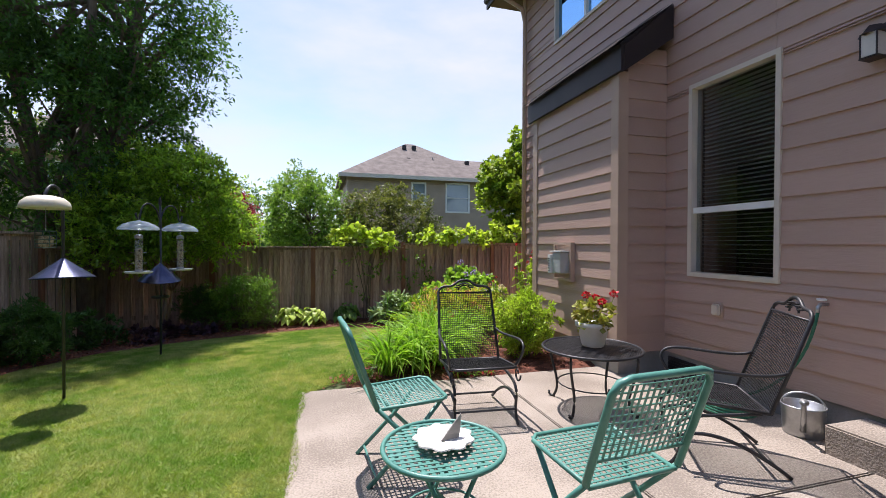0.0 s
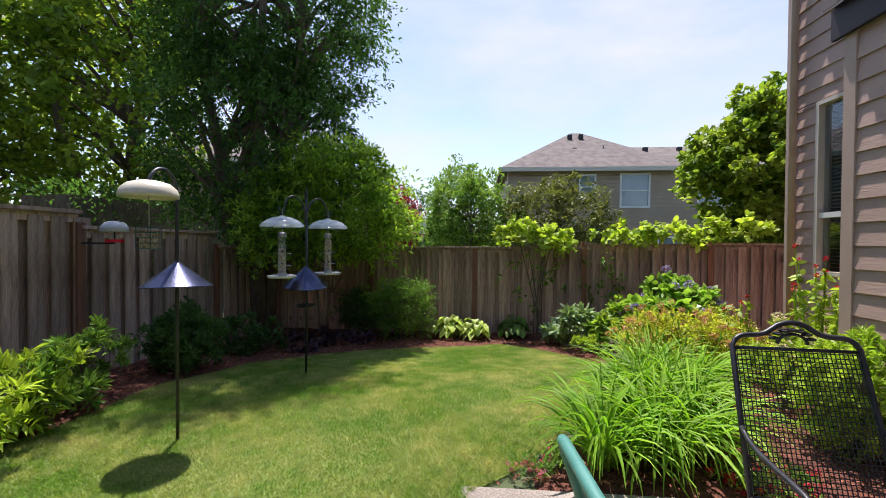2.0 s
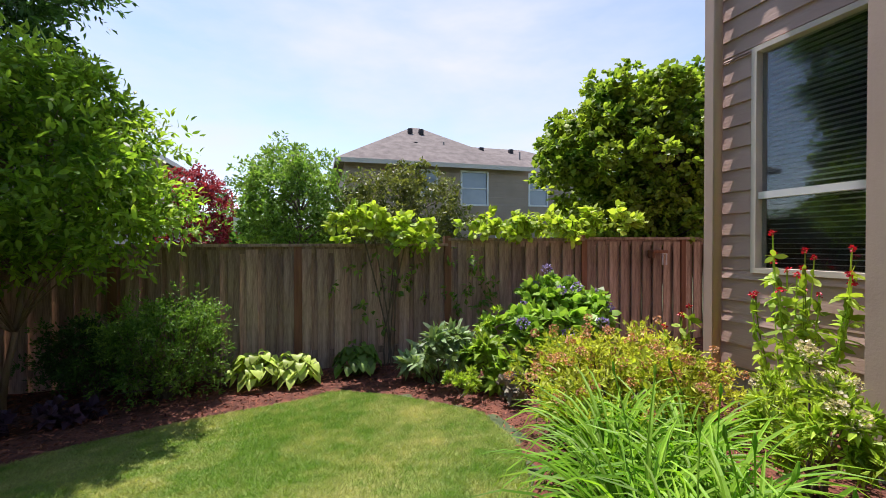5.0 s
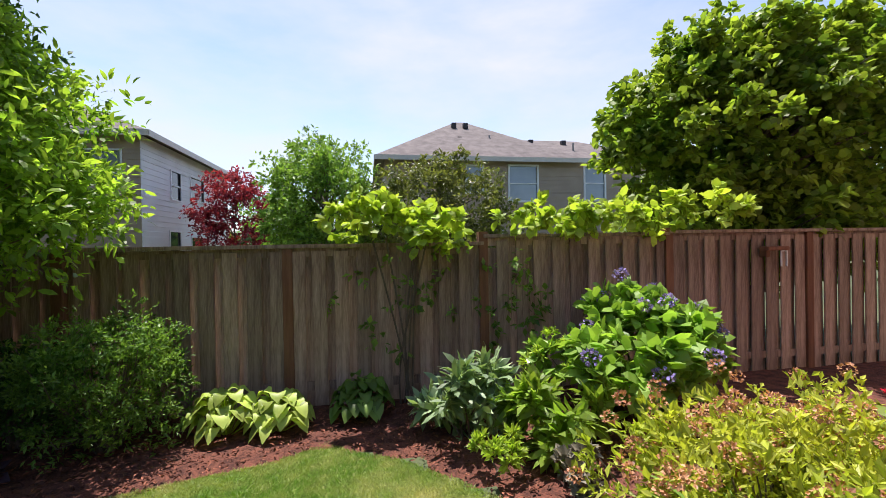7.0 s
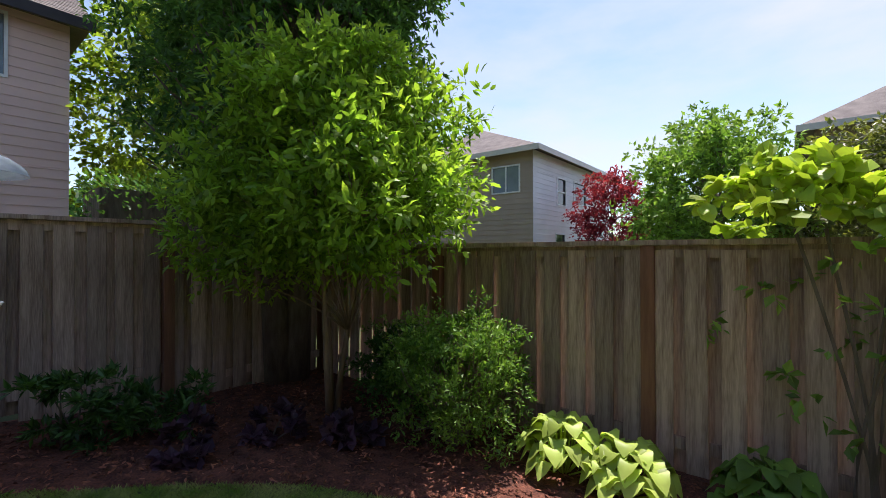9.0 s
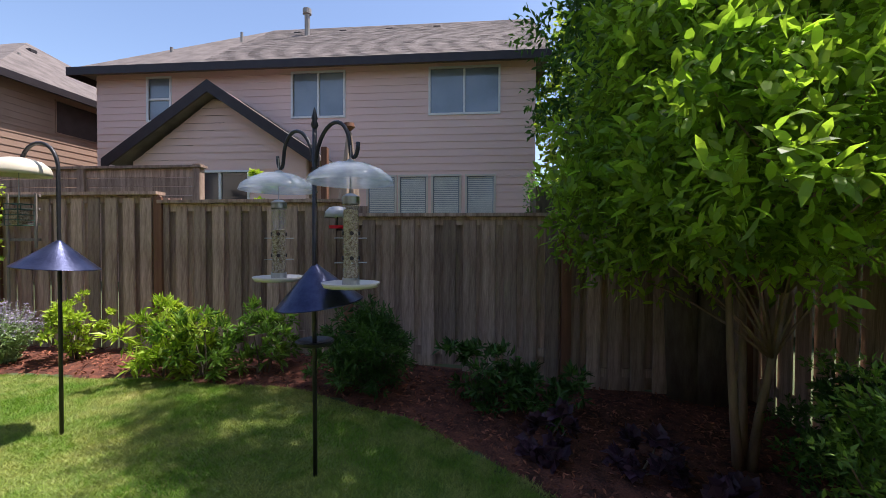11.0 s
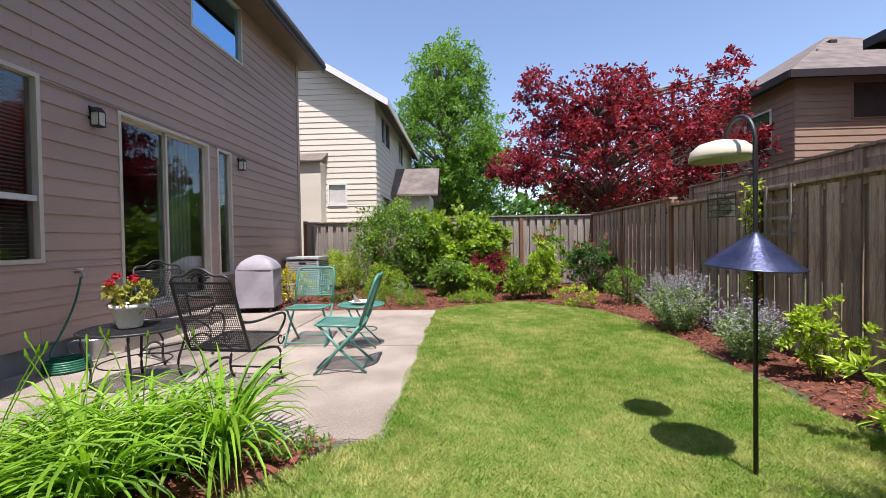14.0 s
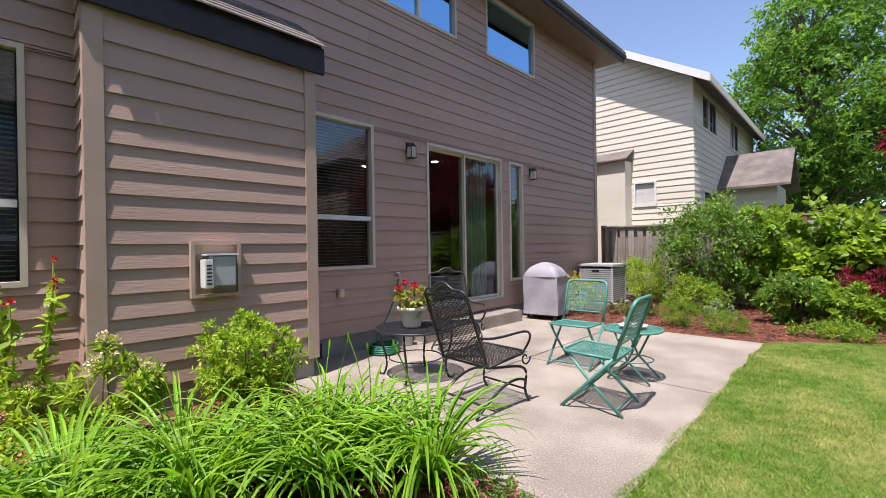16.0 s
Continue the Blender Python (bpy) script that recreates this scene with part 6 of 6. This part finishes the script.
part("handle", fix(bm), M_GALV, can, smooth=True)
bm = bmesh.new()
tube(bm, bez((0, -0.13, 0.215), (0.02, -0.12, 0.34), (0.02, 0.12, 0.34), (0, 0.13, 0.215), 10), 0.007, 6)
part("top_handle", fix(bm), M_GALV, can, smooth=True)

hose = thing("garden_hose", "coiled green garden hose under the tap", "hose", (3.3, 3.1, 0))
bm = bmesh.new()
coil = arc(lambda a: ((0.2 - 0.004 * a / 6.28) * math.cos(a), (0.2 - 0.004 * a / 6.28) * math.sin(a), 0.014 + 0.022 * a / math.tau), 0, math.tau * 5, 120)
coil += bez(coil[-1], (0.3, -0.1, 0.2), (0.3, -0.4, 0.4), (0.28, -0.49, 0.93), 14)[1:]
tube(bm, coil, 0.012, 7)
part("coil", fix(bm), M_HOSE, hose, smooth=True)
tap = thing("wall_tap", "outdoor tap with a white handle", "tap", (HX - 0.02, 2.6, 0.98))
bm = bmesh.new()
tube(bm, [(0, 0, 0), (-0.07, 0, 0.0), (-0.1, 0, -0.02), (-0.105, 0, -0.06)], 0.014, 8)
part("spout", fix(bm), M_GALV, tap, smooth=True)
part("handle", lathe(bmesh.new(), [(0.001, 0.0), (0.03, 0.0), (0.033, 0.008), (0.03, 0.016), (0.001, 0.018)], 14, (-0.06, 0, 0.03)), M_WHITE, tap)
outlet = thing("outlet_cover", "weatherproof outlet cover on the siding", "outlet", (HX - 0.03, 3.53, 0.8))
part("plate", boxes((-0.005, 0.02, -0.05, 0.05, -0.07, 0.07), bevel=0.005), M_TRIM, outlet)
part("lid", boxes((-0.045, -0.006, -0.04, 0.04, -0.05, 0.055), bevel=0.01), M_FRAME, outlet)
vent = thing("crawlspace_vent", "dark foundation vent opening", "vent", (HX, 3.98, 0.1))
part("frame", boxes((-0.015, 0.0, -0.18, 0.18, -0.09, 0.09)), M_FASCIA, vent)
for k in range(5):
    part("slat", boxes((-0.025, -0.016, -0.16, 0.16, -0.07 + k * 0.03, -0.06 + k * 0.03)), M_FASCIA, vent)


def wall_lantern(y, z):
    ob = thing("wall_lantern", "dark metal wall lantern with frosted panes", "lamp", (HX, y, z), group="lanterns beside the door")
    part("backplate", boxes((-0.03, 0.0, -0.06, 0.06, -0.05, 0.14), bevel=0.006), M_FASCIA, ob)
    part("glass", boxes((-0.16, -0.05, -0.055, 0.055, -0.13, 0.06)), M_AMBER, ob)
    bm = bmesh.new()
    lathe(bm, [(0.001, 0.13), (0.05, 0.115), (0.105, 0.06), (0.105, 0.05), (0.001, 0.055)], 4, (-0.105, 0, 0))
    part("cap", fix(bm), M_FASCIA, ob)
    for dx in (-0.165, -0.05):
        for dy in (-0.06, 0.05):
            part("bar", boxes((dx, dx + 0.01, dy, dy + 0.01, -0.14, 0.06)), M_FASCIA, ob)
    ob.scale = (0.85, 0.85, 0.85)
    part("base", boxes((-0.17, -0.035, -0.065, 0.065, -0.15, -0.135), bevel=0.004), M_FASCIA, ob)


wall_lantern(2.3, 2.85)
wall_lantern(-1.07, 2.88)

meter = thing("utility_box", "grey utility meter box in a tan frame", "utility box", (BXX - 0.02, 5.24, 1.21))
part("frame", frame_rect(lambda a, d, z: (-d, a, z), -0.21, 0.21, -0.25, 0.25, 0.03, 0, 0.06), M_TRIM, meter)
part("backplate", boxes((-0.02, 0.0, -0.18, 0.18, -0.22, 0.22)), M_TRIM, meter)
part("box", boxes((-0.16, -0.021, -0.13, 0.07, -0.15, 0.12), bevel=0.01), M_AC, meter)
part("cover", boxes((-0.19, -0.06, 0.071, 0.14, -0.16, 0.09), bevel=0.006), M_WHITE, meter)
for k in range(6):
    part("louvre", boxes((-0.192, -0.188, 0.085, 0.127, -0.13 + k * 0.032, -0.115 + k * 0.032)), M_FASCIA, meter)
part("hood", boxes((-0.17, -0.02, -0.15, 0.12, 0.125, 0.14)), M_WHITE, meter)

grill = thing("barbecue_grill", "barbecue under a fitted grey vinyl cover", "grill", (3.08, -0.62, 0), 8)
bm = boxes((-0.33, 0.33, -0.26, 0.26, 0.1, 0.82))
bmesh.ops.subdivide_edges(bm, edges=list(bm.edges), cuts=5, use_grid_fill=True)
rq = random.Random(4)
for v in bm.verts:
    f = 1 + 0.05 * (0.82 - v.co.z)
    v.co.x = v.co.x * f + 0.006 * math.sin(v.co.z * 9 + v.co.y * 6)
    v.co.y = v.co.y * f + 0.008 * math.sin(v.co.z * 8 + v.co.x * 9)
part("cover", fix(bm), M_COVER, grill, smooth=False)
bm = bmesh.new()
ringz = []
for z, k in ((0.8, 1.04), (0.86, 1.0), (0.95, 0.8), (1.02, 0.5), (1.06, 0.22), (1.07, 0.06)):
    ringz.append([bm.verts.new((0.33 * k * max(-1, min(1, 1.35 * math.cos(a))), 0.26 * k * max(-1, min(1, 1.35 * math.sin(a))), z)) for a in [math.tau * i / 28 for i in range(28)]])
for A, B in zip(ringz, ringz[1:]):
    for k in range(28):
        bm.faces.new((A[k], A[(k + 1) % 28], B[(k + 1) % 28], B[k]))
part("cover_top", fix(bm), M_COVER, grill, smooth=True)
for dx in (-0.26, 0.26):
    for dy in (-0.2, 0.2):
        bm = bmesh.new()
        tube(bm, [(dx - 0.015, dy, 0.045), (dx + 0.015, dy, 0.045)], 0.045, 12)
        part("wheel", fix(bm), M_FASCIA, grill)
part("base", boxes((-0.3, 0.3, -0.23, 0.23, 0.085, 0.12)), M_FASCIA, grill)

ac = thing("air_conditioner", "pale grey outdoor air-conditioning unit", "air conditioner", (3.15, -3.35, 0.02))
part("pad", boxes((-0.48, 0.48, -0.46, 0.46, -0.06, 0.04), bevel=0.01), M_CONC, ac)
part("core", boxes((-0.37, 0.37, -0.36, 0.36, 0.06, 0.82)), M_CONC, ac)
for dx in (-0.4, 0.36):
    for dy in (-0.39, 0.35):
        part("corner_post", boxes((dx, dx + 0.04, dy, dy + 0.04, 0.04, 0.86)), M_AC, ac)
for k in range(16):
    z = 0.08 + k * 0.047
    part("louvre", boxes((-0.36, 0.36, 0.365, 0.385, z, z + 0.026), (-0.395, -0.375, -0.35, 0.35, z, z + 0.026), (0.375, 0.395, -0.35, 0.35, z, z + 0.026)), M_AC, ac)
part("top", boxes((-0.42, 0.42, -0.41, 0.41, 0.86, 0.92), bevel=0.012), M_AC, ac)
part("badge", boxes((-0.09, 0.09, 0.388, 0.394, 0.74, 0.79), bevel=0.002), M_BAFFLE, ac, "small blue oval badge")


# ---- bird feeders ----
def cone_baffle(ob, r, z_rim, z_tip, tilt=0.0):
    bm = lathe(bmesh.new(), [(r, z_rim), (r * 0.98, z_rim + 0.004), (0.02, z_tip), (0.012, z_tip + 0.01)], 40)
    o = part("baffle", solid(bm, 0.003), M_BAFFLE, ob, "dark blue metal cone baffle", smooth=True)
    o.matrix_basis = pose(0, 0, z_tip, tilt, tilt * 0.6, 0) @ pose(0, 0, -z_tip)


def tube_feeder(x, y, z_ground, seed_level, label):
    ob = thing("tube_feeder", label, "bird feeder", (x, y, z_ground), group="hanging tube bird feeders")
    bm = lathe(bmesh.new(), [(0.23, 1.60), (0.215, 1.635), (0.165, 1.672), (0.1, 1.70), (0.03, 1.712), (0.015, 1.725)], 40)
    g = part("dome", solid(bm, 0.003), M_CLEAR, ob, "clear plastic weather dome", smooth=True)
    g.visible_shadow = True
    g = part("tube", lathe(bmesh.new(), [(0.042, 1.08), (0.042, 1.5)], 24), M_TUBE, ob, smooth=True)
    part("seed", lathe(bmesh.new(), [(0.001, 1.085), (0.038, 1.085), (0.038, seed_level), (0.001, seed_level + 0.01)], 20), M_SEED, ob)
    part("cap", lathe(bmesh.new(), [(0.046, 1.49), (0.046, 1.53), (0.02, 1.545), (0.001, 1.545)], 20), M_GALV, ob)
    part("collar", lathe(bmesh.new(), [(0.046, 1.06), (0.046, 1.10)], 20), M_GALV, ob)
    part("tray", lathe(bmesh.new(), [(0.001, 1.05), (0.14, 1.05), (0.155, 1.075), (0.15, 1.076), (0.135, 1.056), (0.001, 1.058)], 36), M_POT, ob, "white plastic seed tray", smooth=True)
    for z in (1.18, 1.31):
        for a in (0.4, 2.0, 3.6, 5.2):
            bm = bmesh.new()
            tube(bm, [(0.04 * math.cos(a), 0.04 * math.sin(a), z), (0.085 * math.cos(a), 0.085 * math.sin(a), z)], 0.003, 5)
            part("perch", bm, M_GALV, ob)
            bm = bmesh.new()
            tube(bm, [(0.038 * math.cos(a), 0.038 * math.sin(a), z + 0.025), (0.047 * math.cos(a), 0.047 * math.sin(a), z + 0.025)], 0.011, 8)
            part("port", bm, M_FASCIA, ob)
    bm = bmesh.new()
    tube(bm, [(0, 0, 1.54), (0, 0, 1.8)], 0.003, 5)
    part("wire", bm, M_GALV, ob)


dp = thing("double_feeder_pole", "black shepherd's-hook pole with two arms on the lawn", "feeder pole", (-2.15, 6.78, ground_z(6.78)))
bm = bmesh.new()
tube(bm, [(0, 0, -0.1), (0.01, 0, 1.0), (0, 0, 2.02)], 0.013, 10)
part("pole", fix(bm), M_IRON, dp, smooth=True)
bm = bmesh.new()
lathe(bm, [(0.013, 2.0), (0.022, 2.02), (0.014, 2.045), (0.018, 2.06), (0.003, 2.12)], 12)
part("finial", bm, M_IRON, dp, smooth=True)
for s in (-1, 1):
    bm = bmesh.new()
    q = lambda d, z: (s * d * 0.485, s * d * 0.874, z)
    tube(bm, bez(q(0.0, 1.72), q(0.0, 2.05), q(0.27, 2.1), q(0.29, 1.86), 14) + bez(q(0.29, 1.86), q(0.29, 1.78), q(0.35, 1.78), q(0.35, 1.88), 7)[1:], 0.011, 8)
    part("hook_arm", fix(bm), M_IRON, dp, smooth=True)
part("collar", lathe(bmesh.new(), [(0.02, 1.7), (0.02, 1.78)], 12), M_IRON, dp)
cone_baffle(dp, 0.25, 1.0, 1.22, 6)
part("lower_dish", lathe(bmesh.new(), [(0.012, 0.76), (0.1, 0.765), (0.11, 0.785), (0.1, 0.79), (0.012, 0.775)], 24), M_IRON, dp)
tube_feeder(-2.296, 6.492, 0.0, 1.36, "clear tube bird feeder with brown seed and dome")
tube_feeder(-1.99, 7.043, 0.0, 1.46, "clear tube bird feeder full of seed with dome")

spole = thing("single_feeder_pole", "black shepherd's-hook pole with cone baffle", "feeder pole", (-2.345, 4.955, 0))
bm = bmesh.new()
tube(bm, [(0, 0, -0.1), (0, 0, 0.9), (0, 0, 1.72)] + bez((0, 0, 1.72), (0, 0.02, 1.98), (0, -0.24, 2.0), (0, -0.27, 1.8), 12)[1:] + bez((0, -0.27, 1.8), (0, -0.28, 1.74), (0, -0.32, 1.76), (0, -0.32, 1.81), 5)[1:], 0.012, 10)
part("pole", fix(bm), M_IRON, spole, smooth=True)
cone_baffle(spole, 0.235, 1.11, 1.285, -4)
sf = thing("dome_feeder", "cream dome feeder with a wire suet cage below", "bird feeder", (-2.333, 4.68, 0.03))
part("dome", solid(lathe(bmesh.new(), [(0.17, 1.69), (0.17, 1.715), (0.158, 1.75), (0.12, 1.785), (0.06, 1.803), (0.001, 1.808)], 40), 0.004), M_DOME, sf, smooth=True)
bm = bmesh.new()
for a, b in ((-0.05, -0.05), (-0.05, 0.05), (0.05, -0.05), (0.05, 0.05)):
    tube(bm, [(a, b, 1.36), (a, b, 1.5)], 0.003, 5)
for z in (1.36, 1.395, 1.43, 1.465, 1.5):
    tube(bm, [(-0.05, -0.05, z), (0.05, -0.05, z), (0.05, 0.05, z), (-0.05, 0.05, z)], 0.003, 5, closed=True)
part("cage", fix(bm), mat("green_wire", (0.03, 0.07, 0.05), (0.06, 0.11, 0.08), 9, 0.5, 0.0), sf)
part("suet", boxes((-0.04, 0.04, -0.04, 0.04, 1.365, 1.46), bevel=0.012), M_SEED, sf)
bm = bmesh.new()
tube(bm, [(0, 0, 1.5), (0, 0, 1.8)], 0.003, 5)
part("wire", bm, M_GALV, sf)

ff = thing("fence_feeder", "small grey domed feeder with red base by the fence", "bird feeder", (-4.02, 6.255, 1.40))
part("dome", solid(lathe(bmesh.new(), [(0.13, 0.13), (0.12, 0.19), (0.08, 0.235), (0.001, 0.25)], 28), 0.004), M_AC, ff, smooth=True)
part("base", lathe(bmesh.new(), [(0.001, 0.02), (0.08, 0.02), (0.085, 0.05), (0.001, 0.055)], 24), F_RED, ff, "red plastic base")
part("bracket", boxes((-0.4, 0.0, -0.01, 0.01, 0.0, 0.02), (-0.005, 0.005, -0.005, 0.005, 0.0, 0.2)), M_IRON, ff)

trellis = thing("trellis", "small wooden trellis with a climbing vine on the fence", "trellis", (-4.36, 2.1, 0))
for k, z in enumerate((1.28, 1.46, 1.64, 1.8)):
    part("slat", boxes((-0.012, 0.012, -0.4, 0.42, z, z + 0.03), bevel=0.002), M_WOODPALE, trellis)
for y in (-0.38, 0.0, 0.37):
    part("upright", boxes((0.013, 0.03, y, y + 0.03, 0.0 if y == 0.0 else 1.2, 1.84), bevel=0.002), M_WOODPALE, trellis)
rng_t = np.random.default_rng(410)
clematis = thing("clematis", "thin clematis vine climbing the trellis", "vine", (-4.26, 1.95, 0))
bm = bmesh.new()
CP = []
for k in range(3):
    pts = bez((0, 0.03 * k, -0.02), (0.02, 0.1 * (k - 1), 0.6), (-0.02, 0.12 * (1 - k), 1.2), (-0.02, 0.16 * (k - 1), 1.85), 14)
    tube(bm, pts, 0.004, 5)
    CP.extend(np.array(p) + rng_t.normal(size=3) * np.array([0.02, 0.05, 0.05]) for p in pts[2:] for q in range(9))
part("vine_stem", fix(bm), M_BARK, clematis)
part("leaves", leaf_mesh("leaves", np.array(CP), 0.06, rng_t, None, 0.6, 0.2, fine=True), L_LIME, clematis)
shrub("golden_elder", "tall yellow-leaved shrub behind the side fence", -5.15, 4.85, 0.4, 2.3, L_LIME, 0.085, 700, 411, aspect=0.6, fine=True)

bracket = thing("fence_bracket", "weathered wooden hanging bracket on the fence", "bracket", (5.55, 10.42, 1.12))
part("arm", boxes((-0.16, 0.16, -0.1, 0.04, 0.08, 0.13), bevel=0.01), M_POST, bracket)
part("brace", boxes((-0.15, -0.09, -0.06, 0.04, 0.0, 0.08), bevel=0.006), M_POST, bracket)
part("loop", boxes((0.06, 0.075, -0.07, -0.05, -0.12, 0.08), (0.14, 0.155, -0.07, -0.05, -0.12, 0.08), (0.076, 0.139, -0.07, -0.05, 0.065, 0.08)), M_WHITE, bracket)

# ---- next door's garden ----
trel = thing("privacy_screen", "tall horizontal-board screen behind the fence", "screen", (-6.5, 0, 0))
for k in range(5):
    part("board", boxes((-0.02, 0.02, -3.6, 3.0, 1.75 + k * 0.15, 1.89 + k * 0.15), bevel=0.003), M_WOOD, trel)
for y in (-3.6, -1.5, 0.9, 3.0):
    part("post", boxes((-0.06, 0.07, y - 0.06, y + 0.07, 0.0, 2.56), bevel=0.005), M_WOOD, trel)
part("cap_board", boxes((-0.09, 0.09, -3.7, 3.1, 2.5, 2.54)), M_WOOD, trel)

umb = thing("patio_umbrella", "closed tan striped patio umbrella beyond the fence", "umbrella", (-6.5, 5.58, 0))
bm = bmesh.new()
tube(bm, [(0, 0, 0), (0, 0, 3.15)], 0.025, 10)
part("pole", fix(bm), M_POST, umb)
bm = bmesh.new()
prof = ((0.03, 3.05), (0.07, 2.7), (0.10, 2.3), (0.15, 1.95), (0.14, 1.85))
rr = []
for r, z in prof:
    rr.append([bm.verts.new((r * (1 + 0.22 * math.cos(8 * k * math.tau / 48)) * math.cos(k * math.tau / 48), r * (1 + 0.22 * math.cos(8 * k * math.tau / 48)) * math.sin(k * math.tau / 48), z)) for k in range(48)])
for A, B in zip(rr, rr[1:]):
    for k in range(48):
        bm.faces.new((A[k], A[(k + 1) % 48], B[(k + 1) % 48], B[k]))
part("canopy", fix(bm), mat("tan_canvas", (0.42, 0.30, 0.22), (0.52, 0.4, 0.3), 4, 0.8, 0.2), umb, smooth=True)
part("top_cap", lathe(bmesh.new(), [(0.001, 3.2), (0.08, 3.18), (0.09, 3.12), (0.03, 3.06)], 16), M_POST, umb)
um2 = thing("umbrella_post", "leaning dark wooden mast beside the umbrella", "mast", (-6.7, 5.1, 0))
part("mast", boxes((-0.05, 0.05, -0.05, 0.05, 0.0, 2.85), bevel=0.006), M_POST, um2)

sign = thing("street_sign", "small white sign on a post beyond the fence", "sign", (-3.15, 24.2, 0))
part("plate", boxes((-0.2, 0.2, -0.01, 0.01, 1.9, 2.5)), M_WHITE, sign)
part("post", boxes((-0.03, 0.03, 0.011, 0.05, -0.3, 2.4)), M_GALV, sign)
